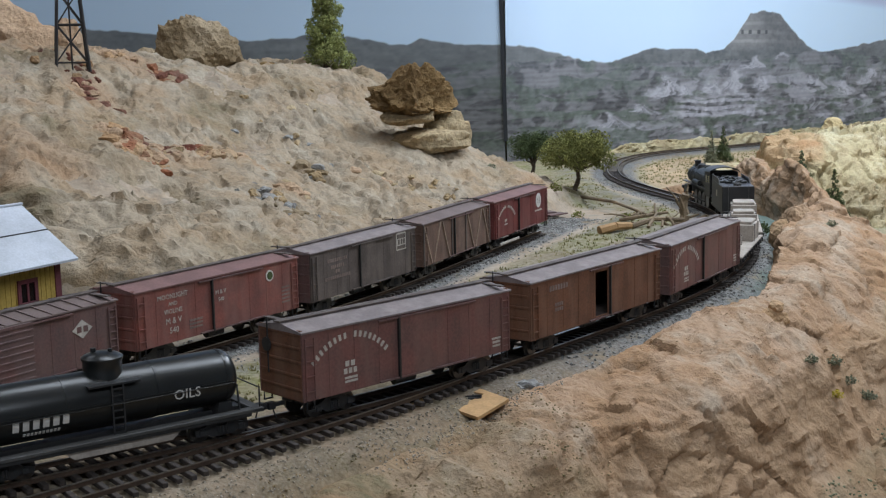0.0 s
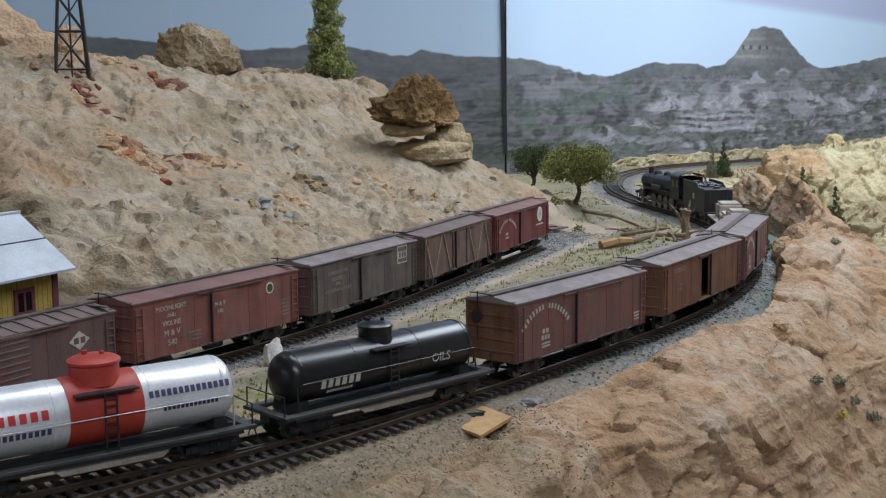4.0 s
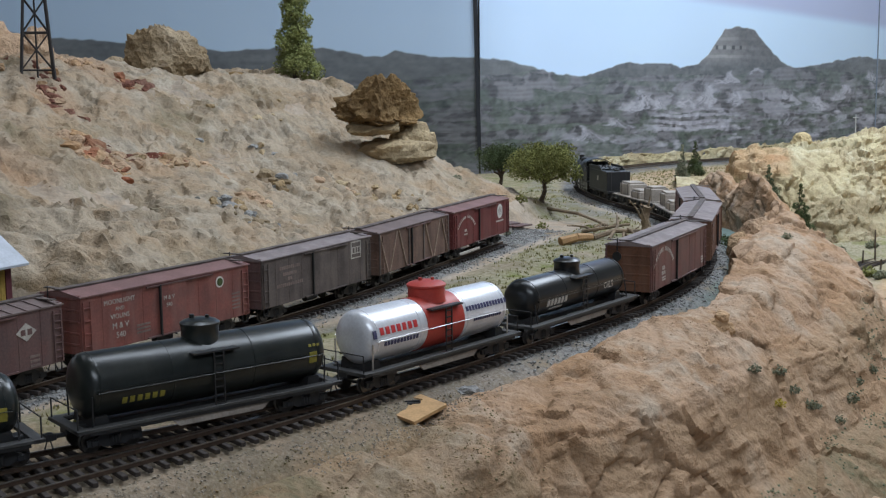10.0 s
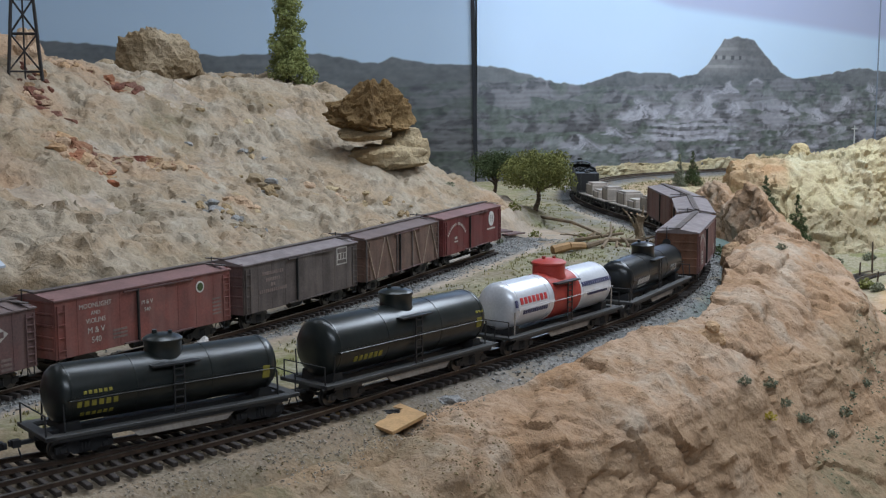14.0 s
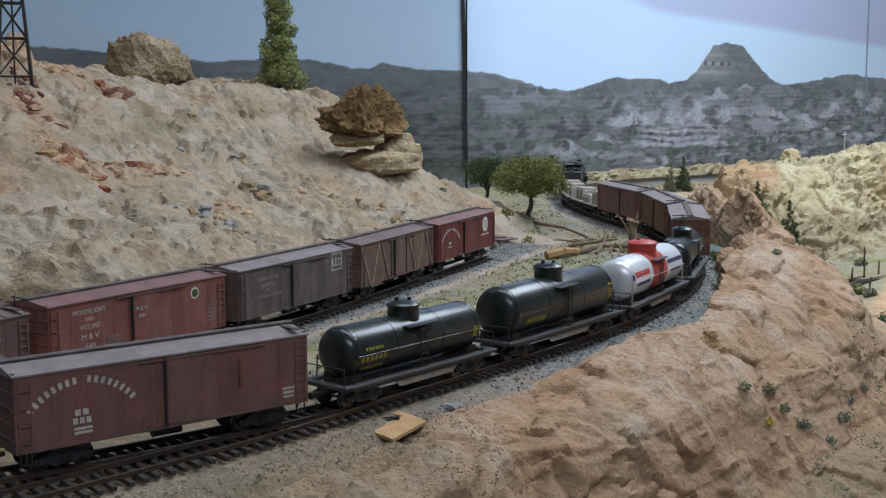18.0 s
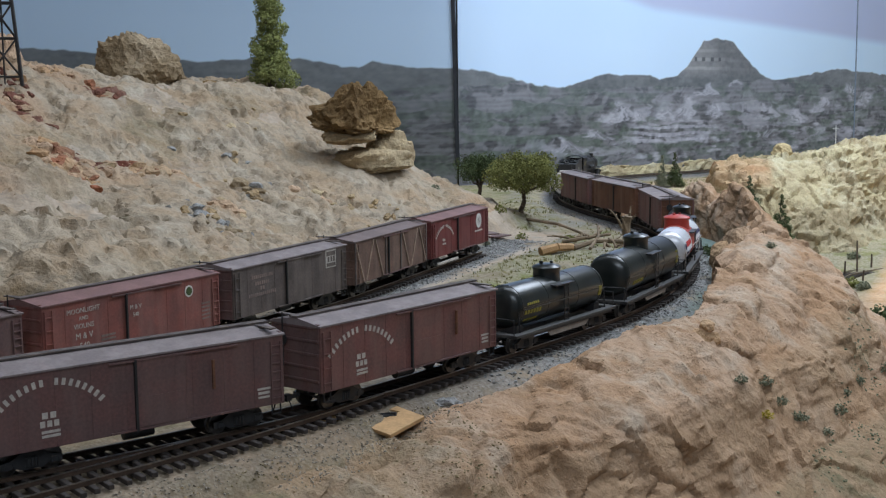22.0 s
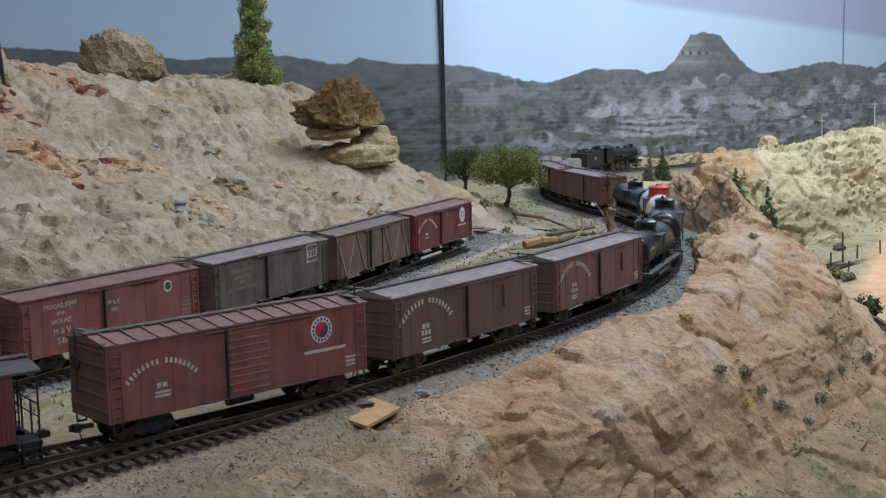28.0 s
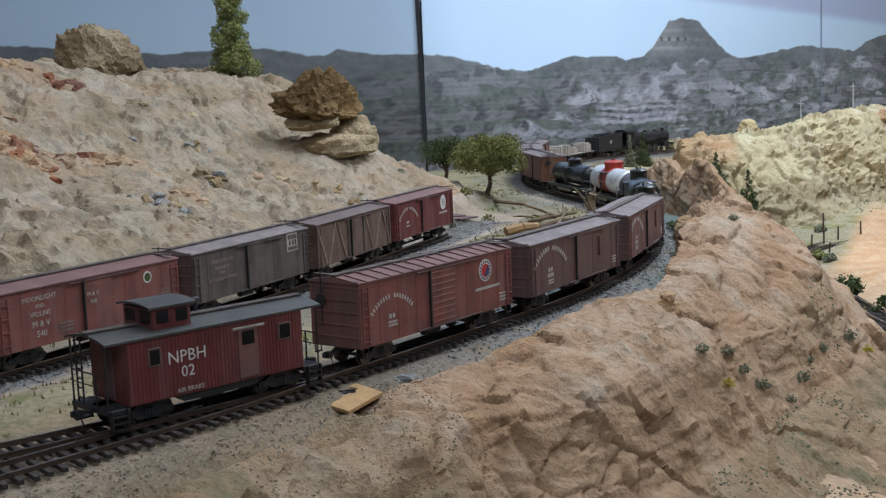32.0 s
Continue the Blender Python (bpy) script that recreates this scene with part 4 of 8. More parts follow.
places = np.stack([feet[:, 0, None] + np.sin(feet[:, 2])[:, None] * rz[..., 0], feet[:, 1, None] - np.cos(feet[:, 2])[:, None] * rz[..., 0], rz[..., 1]], 2)
sg, rg = np.repeat(along[:, None], 190, 1), rz[..., 0]
# below the cliff edge: a browner bed, with some face shade in its colour
lower = step(-0.026, -0.034, rz[..., 1] - 0.02 * step(0.95, 1.2, sg)) * (1 - step(1.0, 1.15, sg)) * (1 - 0.6 * step(0.56, 0.48, sg))
mossy = 0.9 * step(-0.084, -0.094, rz[..., 1]) + 0.5 * step(0.10, 0.15, rg) * step(-0.015, -0.03, rz[..., 1]) * step(0.95, 1.05, sg) * (1 - step(-0.05, -0.065, rz[..., 1])) + 1.0 * step(0.67, 0.57, sg)
PEACH_ROCK = crag_material("peach_plaster_rock", (0.43, 0.295, 0.195), (0.37, 0.228, 0.13), (0.46, 0.372, 0.28), (0.24, 0.15, 0.085), (0.36, 0.24, 0.145))
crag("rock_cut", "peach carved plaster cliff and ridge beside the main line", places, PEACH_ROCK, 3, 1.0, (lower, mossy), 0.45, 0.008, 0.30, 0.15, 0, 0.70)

# the yellow bluff beyond the valley
BLUFF = [
    (0.40, [(-0.020, -0.100), (0.030, -0.022), (0.050, -0.010), (0.070, -0.002), (0.100, 0.002), (0.140, 0.004), (0.200, -0.004), (0.320, -0.030)]),
    (0.465, [(-0.020, -0.100), (0.030, -0.030), (0.050, -0.012), (0.060, -0.004), (0.085, 0.000), (0.120, 0.004), (0.200, 0.000), (0.320, -0.030)]),
    (0.480, [(-0.020, -0.100), (0.030, -0.030), (0.050, 0.000), (0.060, 0.028), (0.085, 0.040), (0.120, 0.042), (0.200, 0.020), (0.320, -0.030)]),
    (0.50, [(-0.020, -0.100), (0.030, -0.035), (0.055, 0.000), (0.065, 0.034), (0.085, 0.046), (0.130, 0.048), (0.200, 0.030), (0.340, -0.030)]),
    (0.56, [(-0.020, -0.100), (0.040, -0.034), (0.070, -0.005), (0.100, 0.018), (0.140, 0.038), (0.190, 0.046), (0.260, 0.040), (0.400, -0.030)]),
    (0.62, [(-0.020, -0.100), (0.050, -0.038), (0.080, -0.006), (0.110, 0.020), (0.150, 0.046), (0.200, 0.058), (0.280, 0.046), (0.420, -0.030)]),
    (0.68, [(-0.020, -0.100), (0.060, -0.040), (0.090, 0.002), (0.110, 0.032), (0.140, 0.064), (0.180, 0.078), (0.280, 0.060), (0.420, -0.030)]),
    (0.78, [(-0.020, -0.100), (0.070, -0.042), (0.100, 0.002), (0.130, 0.034), (0.160, 0.068), (0.200, 0.084), (0.300, 0.066), (0.420, -0.020)]),
    (0.90, [(-0.020, -0.100), (0.070, -0.042), (0.100, 0.000), (0.130, 0.030), (0.170, 0.058), (0.220, 0.072), (0.320, 0.062), (0.440, -0.020)]),
    (1.05, [(-0.020, -0.100), (0.070, -0.040), (0.100, 0.004), (0.130, 0.038), (0.170, 0.066), (0.220, 0.082), (0.320, 0.072), (0.440, -0.020)]),
    (1.35, [(-0.020, -0.100), (0.070, -0.040), (0.100, 0.004), (0.130, 0.038), (0.170, 0.066), (0.220, 0.092), (0.320, 0.080), (0.440, -0.020)]),
]
along = np.linspace(0.40, 1.35, 420)
rz = sections(BLUFF, along, 150)
foot_y = np.interp(along, [0.40, 0.46, 0.54, 0.66, 0.80, 1.0, 1.35], [1.74, 1.70, 1.62, 1.64, 1.72, 1.86, 2.10])
places = np.stack([along[:, None] + 0.18 * rz[..., 0], foot_y[:, None] + 0.98 * rz[..., 0], rz[..., 1]], 2)
YELLOW_ROCK = crag_material("yellow_plaster_rock", (0.53, 0.455, 0.275), (0.44, 0.36, 0.22), (0.58, 0.53, 0.37), (0.27, 0.21, 0.11), (0.46, 0.28, 0.15))
sg = np.repeat(along[:, None], 150, 1)
rust = step(0.005, 0.02, rz[..., 1]) * np.clip(step(0.555, 0.535, sg) + step(0.80, 0.88, sg) * step(0.06, 0.045, rz[..., 1]), 0, 1)
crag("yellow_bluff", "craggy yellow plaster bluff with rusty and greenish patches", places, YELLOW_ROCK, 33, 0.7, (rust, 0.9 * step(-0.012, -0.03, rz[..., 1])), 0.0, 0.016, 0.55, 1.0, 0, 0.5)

# the low pale bank along the foot of the backdrop
along = np.linspace(0.25, 1.5, 300)
v = np.linspace(0, 1, 24)
foot = np.stack([0.122 + along * math.cos(SLOPE), 2.12 + along * math.sin(SLOPE)], 1)
lift = (0.012 + 0.010 * fbm(along, along * 0, 9, 3, 91)) * step(0.25, 0.32, along)
depth = 0.014 * (1 - v)
places = np.stack([foot[:, 0, None] + math.sin(SLOPE) * depth[None], foot[:, 1, None] - math.cos(SLOPE) * depth[None], -0.024 + (0.02 + lift[:, None]) * step(0.05, 0.75, v)[None]], 2)
crag("rock_bank", "low pale yellow rock bank at the foot of the backdrop", places, YELLOW_ROCK, 44, 0.6, rugged=0.5)

# the carved face of the sandy hill
fa, fb = np.meshgrid(np.linspace(0.0, 0.84, 330), np.linspace(0, 1, 250), indexing="ij")
fd = 0.058 + 0.17 * (1 - step(0.02, 0.17, fa)) + fb * 0.46
hx, hy = -0.17 + 0.46 * fa - 0.888 * fd, 0.62 + 0.888 * fa + 0.46 * fd
hz = ground(hx.ravel(), hy.ravel())[0].reshape(hx.shape)
rim = np.minimum(np.minimum(step(0, 0.05, fb), step(1, 0.95, fb)), np.minimum(step(0, 0.04, fa), step(0.84, 0.80, fa)))
hz = hz - 0.006 + 0.009 * rim
HILL_SAND = crag_material("sandy_plaster_hill", (0.385, 0.315, 0.23), (0.37, 0.275, 0.18), (0.42, 0.365, 0.285), (0.21, 0.175, 0.13), (0.37, 0.24, 0.145))
rusty = 0.9 * step(0.02, 0.40, fbm(hx.ravel(), hy.ravel(), 9, 4, 181)).reshape(hx.shape)
for cx, cy, cr in ((-0.266, 1.020, 0.030), (-0.221, 1.078, 0.016), (-0.338, 1.239, 0.03), (-0.334, 1.111, 0.03), (-0.136, 1.059, 0.018), (-0.183, 1.10, 0.014)):
    rusty = np.maximum(rusty, step(1.3, 0.5, np.hypot(hx - cx, hy - cy) / cr + 0.5 * fbm(hx.ravel(), hy.ravel(), 40, 3, 183).reshape(hx.shape)))
dull = 0.7 * step(0.15, 0.45, fbm(hx.ravel(), hy.ravel(), 13, 4, 182)).reshape(hx.shape)
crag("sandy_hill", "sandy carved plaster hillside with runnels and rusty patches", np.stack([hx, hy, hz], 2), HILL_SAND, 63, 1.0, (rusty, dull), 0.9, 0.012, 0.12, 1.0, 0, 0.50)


def height(x, y):
    z, _ = ground(np.array([float(x)]), np.array([float(y)]))
    z = float(z[0])
    for tree in CRAGS:
        hit = tree.ray_cast(Vector((x, y, 0.5)), Vector((0, 0, -1)))[0]
        if hit:
            z = max(z, hit.z)
    return z


def heights(xs, ys):
    z = ground(np.array(xs, float), np.array(ys, float))[0]
    for i, (x, y) in enumerate(zip(xs, ys)):
        for tree in CRAGS:
            hit = tree.ray_cast(Vector((x, y, 0.5)), Vector((0, 0, -1)))[0]
            if hit:
                z[i] = max(z[i], hit.z)
    return z


# ---- the painted backdrop ----
def backdrop_place(t):
    """Along the backdrop: t metres left (negative) or right of its joint."""
    return (SEAM[0] + t, SEAM[1] + 0.02 * t) if t < 0 else (SEAM[0] + t * math.cos(SLOPE), SEAM[1] + t * math.sin(SLOPE))


RIDGE = [(-1.9, 0.27), (-0.85, 0.256), (-0.636, 0.232), (-0.469, 0.217), (-0.351, 0.222), (-0.272, 0.217), (-0.173, 0.203), (-0.148, 0.212), (-0.063, 0.203), (0.049, 0.199), (0.147, 0.178), (0.25, 0.164), (0.392, 0.191), (0.527, 0.187), (0.545, 0.179), (0.60, 0.188), (0.63, 0.205), (0.66, 0.236), (0.686, 0.262), (0.735, 0.267), (0.79, 0.259), (0.83, 0.230), (0.885, 0.192), (0.932, 0.179), (1.04, 0.186), (1.187, 0.205), (1.414, 0.189), (1.495, 0.216), (1.556, 0.227), (2.6, 0.24)]


def build_backdrop(name, t0, t1, n, label):
    ts, zs = np.linspace(t0, t1, n), np.r_[np.linspace(-0.15, 0.34, 300), np.linspace(0.36, 1.15, 30)]
    t, z = (a.ravel() for a in np.meshgrid(ts, zs))
    crest = np.interp(t, [p[0] for p in RIDGE], [p[1] for p in RIDGE]) + 0.004 * fbm(t, t * 0, 40, 3, 61)
    below = np.clip(crest - z, 0, None)
    # dimmer left of the joint: light fall-off put into the colour
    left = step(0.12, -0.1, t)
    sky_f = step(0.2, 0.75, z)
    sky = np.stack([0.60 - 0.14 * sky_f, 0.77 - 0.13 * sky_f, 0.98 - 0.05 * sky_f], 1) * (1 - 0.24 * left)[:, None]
    sky = sky * (1 + 0.05 * fbm(t * 0.6, z, 5, 3, 68))[:, None]
    # grey-lavender shade above a slanting line, put into the sky's colour
    sky_shade = step(-0.012, 0.012, z - np.interp(t, [0.40, 0.529, 0.911, 1.426, 2.3], [0.345, 0.322, 0.300, 0.266, 0.20])) * step(0.3, 0.5, t)
    # glare towards the right, also put into the sky's colour
    pale = step(0.15, 0.9, t) * (1 - sky_shade)
    sky = sky + pale[:, None] * np.array([0.04, 0.045, 0.02])[None]
    sky = sky * (1 - sky_shade[:, None]) + sky_shade[:, None] * np.array([0.50, 0.56, 0.76])[None]
    whole, under = (t, z), z < crest + 0.01
    t, z = t[under], z[under]
    k1, k2, k3 = fbm(t, z * 1.8, 9, 5, 62), fbm(t * 0.8, z * 3, 26, 5, 63), fbm(t, z * 1.5, 110, 3, 64)
    k4 = fbm(t * 1.2, z * 1.2, 55, 4, 65, True)
    land = (0.155 + 0.05 * k1 + 0.06 * k2 + 0.05 * k3)[:, None] * np.array([0.95, 1.0, 1.0])[None]
    # ranges of eroded hills, one before the other: base, swing, paleness
    for i, (base, swing, pl) in enumerate([(0.172, 0.022, 0.10), (0.152, 0.026, 0.35), (0.128, 0.024, 0.75), (0.104, 0.020, 0.60), (0.082, 0.014, 0.35), (0.068, 0.010, 0.85), (0.050, 0.009, 0.55), (0.034, 0.010, 0.10), (0.020, 0.008, 0.05)]):
        c = base + swing * fbm(t + i * 1.7, t * 0 + i * 3.1, 6 + i, 4, 80 + i)
        d = np.clip(c - z, 0, None)
        gully = fbm(t + 0.035 * k1 + 0.02 * k2 + (0.35 if i % 2 else -0.4) * d + i, d * 0.9 + i, 30 + 3 * i, 4, 92 + i, True) + 0.5 * fbm(t, z * 4, 30, 3, 120 + i)
        lit = step(-0.15, 0.55, gully)
        tone = (0.085 + 0.115 * lit + 0.035 * k3 + 0.02 * np.sin(z * 700 + 3 * k2)) * (1 + 0.25 * k1)
        one = tone[:, None] * np.array([1.0, 1.0, 1.06])[None]
        scrub = step(0.0, 0.35, fbm(t, z * 1.6, 20, 4, 130 + i) + 0.35 * (1 - step(0, 0.015, d)))[:, None]
        one = one * (1 - 0.6 * scrub) + 0.6 * scrub * np.array([0.105, 0.135, 0.105])[None] * (1 + 0.6 * k3)[:, None]
        where = step(0.28, 0.50, t + 0.05 * k1) * (1 - step(1.15, 1.5, t)) if i < 5 else step(0.1, 0.3, t)
        chalk = (0.45 * pl * where * step(0.05, 0.45, fbm(t + 0.02 * k2, z * 2.2, 11 + i, 4, 140 + i) + 0.30 * gully))[:, None]
        one = one * (1 - chalk) + chalk * np.array([0.50, 0.50, 0.56])[None] * (0.82 + 0.35 * lit + 0.15 * k3)[:, None]
        on = step(0, 0.0016, c - z)[:, None]
        land = land * (1 - on) + one * on
    # chalky eroded spurs: middle, top, half-width and height of the foot
    for i, (tc, top, half, foot) in enumerate([(0.425, 0.142, 0.075, 0.098), (0.475, 0.122, 0.045, 0.092), (0.565, 0.128, 0.05, 0.098), (0.655, 0.150, 0.085, 0.092), (0.745, 0.126, 0.065, 0.092), (0.70, 0.176, 0.045, 0.150), (0.79, 0.185, 0.040, 0.172), (0.92, 0.128, 0.045, 0.100), (1.02, 0.118, 0.06, 0.092), (1.13, 0.148, 0.07, 0.112), (1.24, 0.172, 0.06, 0.142), (1.33, 0.150, 0.08, 0.110), (1.45, 0.185, 0.08, 0.150), (1.50, 0.128, 0.09, 0.096), (0.26, 0.070, 0.055, 0.048), (0.34, 0.088, 0.05, 0.070)]):
        fall = np.clip((top + 0.014 * k2 + 0.010 * k1 - z) / (top - foot), 0, 1.3)
        across = (t - tc + 0.030 * k1 + 0.014 * k2) / (half * np.maximum(fall, 0.35))
        inside = step(1.1, 0.45, np.abs(across) + 0.9 * k2 + 0.3 * k3) * step(0.0, 0.30, fall) * step(1.2, 0.8, fall + 0.6 * k2)
        rill = fbm(across * 0.9 + i * 3.7 + 0.5 * k2, fall * 0.3 + i, 4, 4, 160 + i, True)
        tone = 0.30 + 0.20 * step(-0.1, 0.6, rill) - 0.06 * step(0.0, 0.8, across) + 0.06 * k3
        inside = 0.85 * inside * step(-0.35, 0.15, rill + 0.4 * k4)
        land = land * (1 - inside[:, None]) + inside[:, None] * tone[:, None] * np.array([0.98, 0.98, 1.08])[None]
    strata = step(0.42, 0.50, t) * step(0.80, 0.66, t) * step(0.046, 0.056, z) * step(0.094, 0.084, z) * step(-0.1, 0.35, np.sin(z * 430 + 2.5 * k1 + t * 6) + 0.9 * k2 + 0.5 * k3)
    land = land * (1 - 0.75 * strata[:, None]) + 0.75 * strata[:, None] * np.array([0.42, 0.42, 0.47])[None] * (1 + 0.5 * k3)[:, None]
    land = land * (1 + 0.30 * step(0.75, 1.35, t))[:, None]
    hills = np.zeros((len(under), 3))
    hills[under] = land
    land = hills
    t, z = whole
    k1, k3, k4 = fbm(t, z * 1.8, 9, 3, 62), fbm(t, z * 1.5, 110, 3, 64), fbm(t * 1.2, z * 1.2, 55, 3, 65, True)
    butte = step(0.585, 0.64, t + 0.4 * (z - 0.2)) * (1 - step(0.84, 0.90, t + 0.5 * (z - 0.2))) * step(0.175, 0.20, z)
    flank = step(0.675, 0.76, t + 0.35 * (z - 0.22) + 0.02 * k1)
    bands = step(0.1, 0.7, np.sin(z * 330 + 1.5 * k1 + 6 * t)) * step(0.19, 0.205, z) * step(0.252, 0.240, z)
    tone = 0.23 * (1 - flank) + 0.125 * flank + (0.11 - 0.08 * flank) * bands + 0.05 * k3 + 0.04 * k4
    land = land * (1 - 0.85 * butte[:, None]) + 0.85 * butte[:, None] * (tone[:, None] * np.array([1.0, 0.99, 0.97])[None])
    holes = butte * step(0.2175, 0.2185, z) * (1 - step(0.226, 0.227, z)) * (np.abs(np.mod(t, 0.028) - 0.014) < 0.005) * (t > 0.655) * (t < 0.745)
    land = land * (1 - 0.75 * holes[:, None])
    # the same painted fall-off on the hills
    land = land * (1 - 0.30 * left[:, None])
    hazy = 0.12 * step(0.05, 0.2, z)[:, None]
    land = land * (1 - hazy) + hazy * np.array([0.40, 0.46, 0.56])[None]
    inland = step(-0.0015, 0.0015, crest - z)[:, None]
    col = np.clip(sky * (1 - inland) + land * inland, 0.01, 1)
    bx = np.where(t < 0, SEAM[0] + t, SEAM[0] + t * math.cos(SLOPE))
    by = np.where(t < 0, SEAM[1] + 0.02 * t, SEAM[1] + t * math.sin(SLOPE))
    pts = np.stack([bx, by, z], 1).tolist()
    w, h = len(ts), len(zs)
    i = np.arange(w * h).reshape(h, w)
    f = np.stack([i[:-1, :-1], i[:-1, 1:], i[1:, 1:], i[1:, :-1]], -1).reshape(-1, 4)
    me = bpy.data.meshes.new(name)
    me.from_pydata(pts, [], f.tolist())
    at_ = me.attributes.new("paint", "FLOAT_COLOR", "POINT")
    at_.data.foreach_set("color", np.c_[col, np.ones(len(col))].ravel())
    m = bpy.data.materials.new("painted_backdrop")
    m.use_nodes = True
    nt = m.node_tree
    b = nt.nodes["Principled BSDF"]
    b.inputs["Roughness"].default_value, b.inputs["Specular IOR Level"].default_value = 0.6, 0.3
    a_ = nt.nodes.new("ShaderNodeAttribute")
    a_.attribute_name = "paint"
    nt.links.new(a_.outputs["Color"], b.inputs["Base Color"])
    me.materials.append(m)
    return tagged(new(name, me), label, "backdrop", kind="structure")


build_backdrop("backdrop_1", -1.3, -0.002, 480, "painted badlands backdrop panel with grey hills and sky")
build_backdrop("backdrop_2", 0.002, 2.3, 860, "painted badlands backdrop panel with banded butte and sky")
g = Geo(False)
g.box(-0.0035, 0.0035, -0.004, -0.001, 0.03, 1.15)
solid("backdrop_joint", g, M["seam"], "dark open joint between backdrop panels", "joint", Matrix.Translation((*SEAM, 0)) @ Matrix.Rotation(radians(-1.2), 4, "Y"), kind="structure")
g = Geo(False)
g.box(-0.0012, 0.0012, -0.003, -0.001, 0.03, 1.15)
solid("backdrop_joint", g, M["seam_pale"], "thin pale joint in the painted backdrop", "joint", Matrix.Translation((*backdrop_place(1.266), 0)) @ Matrix.Rotation(SLOPE, 4, "Z"), kind="structure")

# ---- the room round the layout ----
# unseen shell, assumed; pale walls and ceiling send light back onto the layout
def slab(name, x0, x1, y0, y1, z0, z1, material, label):
    g = Geo(False)
    g.box(x0, x1, y0, y1, z0, z1)
    return solid(name, g, material, label, "room", kind="structure")


slab("floor", -2.6, 3.2, -2.6, 4.0, -1.3, -1.25, M["room_floor"], "dark carpeted layout room floor")
slab("ceiling", -2.6, 3.2, -2.6, 4.0, 1.4, 1.45, M["ceiling"], "white ceiling of the layout room")
slab("wall_south", -2.6, 3.2, -2.65, -2.6, -1.25, 1.4, M["room_wall"], "plain painted room wall")
slab("wall_north", -2.6, 3.2, 4.0, 4.05, -1.25, 1.4, M["room_wall"], "plain painted room wall")
slab("wall_west", -2.65, -2.6, -2.6, 4.0, -1.25, 1.4, M["room_wall"], "plain painted room wall")
slab("wall_east", 3.2, 3.25, -2.6, 4.0, -1.25, 1.4, M["room_wall"], "plain painted room wall")
slab("fascia", -2.2, 2.6, 0.21, 0.235, -0.6, -0.12, M["tie"], "dark layout edge board")

# ---- tracks ----
def sweep(path, dist, offset, s0, s1, w, z0, z1, gap=0.004):
    """A bar along a line, offset to its left."""
    g = Geo(False)
    ss = np.arange(s0, s1, gap)
    vs, fs = [], []
    for s in ss:
        x, y, h = at(path, dist, s)
        nx, ny = -math.sin(h), math.cos(h)
        for o, z in ((offset - w / 2, z0), (offset + w / 2, z0), (offset + w / 2, z1), (offset - w / 2, z1)):
            vs.append((x + nx * o, y + ny * o, z + grade(path, s)))
    for i in range(len(ss) - 1):
        a = 4 * i
        fs += [(a + j, a + (j + 1) % 4, a + 4 + (j + 1) % 4, a + 4 + j) for j in range(4)]
    fs += [(0, 3, 2, 1), tuple(4 * (len(ss) - 1) + j for j in range(4))]
    return g.add(vs, fs)


def tie_mesh():
    g = Geo()
    g.box(-1.3, 1.3, -15, 15, -4.6, -2.3, 0.25)
    me = g.mesh("tie")
    me.materials.append(M["tie"])
    return me


TIE = tie_mesh()


def lay_track(name, path, dist, s0, s1, n0, n1, label, pitch=0.0068):
    tr = thing(name, label, "track", group="tracks")
    for off in (0.0082, -0.0082):
        rail = part("rail", sweep(path, dist, off, s0, s1, 0.0007, -0.0023, -0.0003), M["rail_side"], tr)
        part("rail_foot", sweep(path, dist, off, s0, s1, 0.0016, -0.0024, -0.0019), M["rail_side"], rail)
        part("rail_head", sweep(path, dist, off, s0, s1, 0.00105, -0.0004, 0.0), M["steel"], rail, "worn bright steel rail head")
    rest = Geo(False)
    rng = random.Random(5)
    for k in range(int((s1 - s0) / pitch)):
        s = s0 + (k + 0.5) * pitch
        x, y, h = at(path, dist, s)
        m = Matrix.Translation((x, y, grade(path, s) + rng.uniform(-0.0003, 0.0002))) @ Matrix.Rotation(h + rng.uniform(-0.035, 0.035), 4, "Z") @ Matrix.Translation((0, rng.uniform(-0.0007, 0.0007), 0))
        if n0 <= s <= n1:
            part("tie", TIE, M["tie"], tr, m=m)
        else:
            rest.add([m @ v.co for v in TIE.vertices], [tuple(p.vertices) for p in TIE.polygons])
    if rest.v:
        tagged(part("far_ties", rest, M["dusty_tie"], tr, "dusty grey-brown far ties"), kind="stuff")
    return tr


def edge_rail(shift, s0, s1, w, z0, z1):
    """A bar along the main line, shift(s) to its right."""
    g, vs, fs = Geo(False), [], []
    ss = np.arange(s0, s1, 0.004)
    for s in ss:
        x, y, h = at(MAIN, MAIN_S, s)
        for o, z in ((-w / 2, z0), (w / 2, z0), (w / 2, z1), (-w / 2, z1)):
            k = float(shift(s)) + o
            vs.append((x + math.sin(h) * k, y - math.cos(h) * k, z))
    for i in range(len(ss) - 1):
        fs += [(4 * i + j, 4 * i + 4 + j, 4 * i + 4 + (j + 1) % 4, 4 * i + (j + 1) % 4) for j in range(4)]
    n = 4 * (len(ss) - 1)
    return g.add(vs, fs + [(0, 1, 2, 3), (n + 3, n + 2, n + 1, n)])


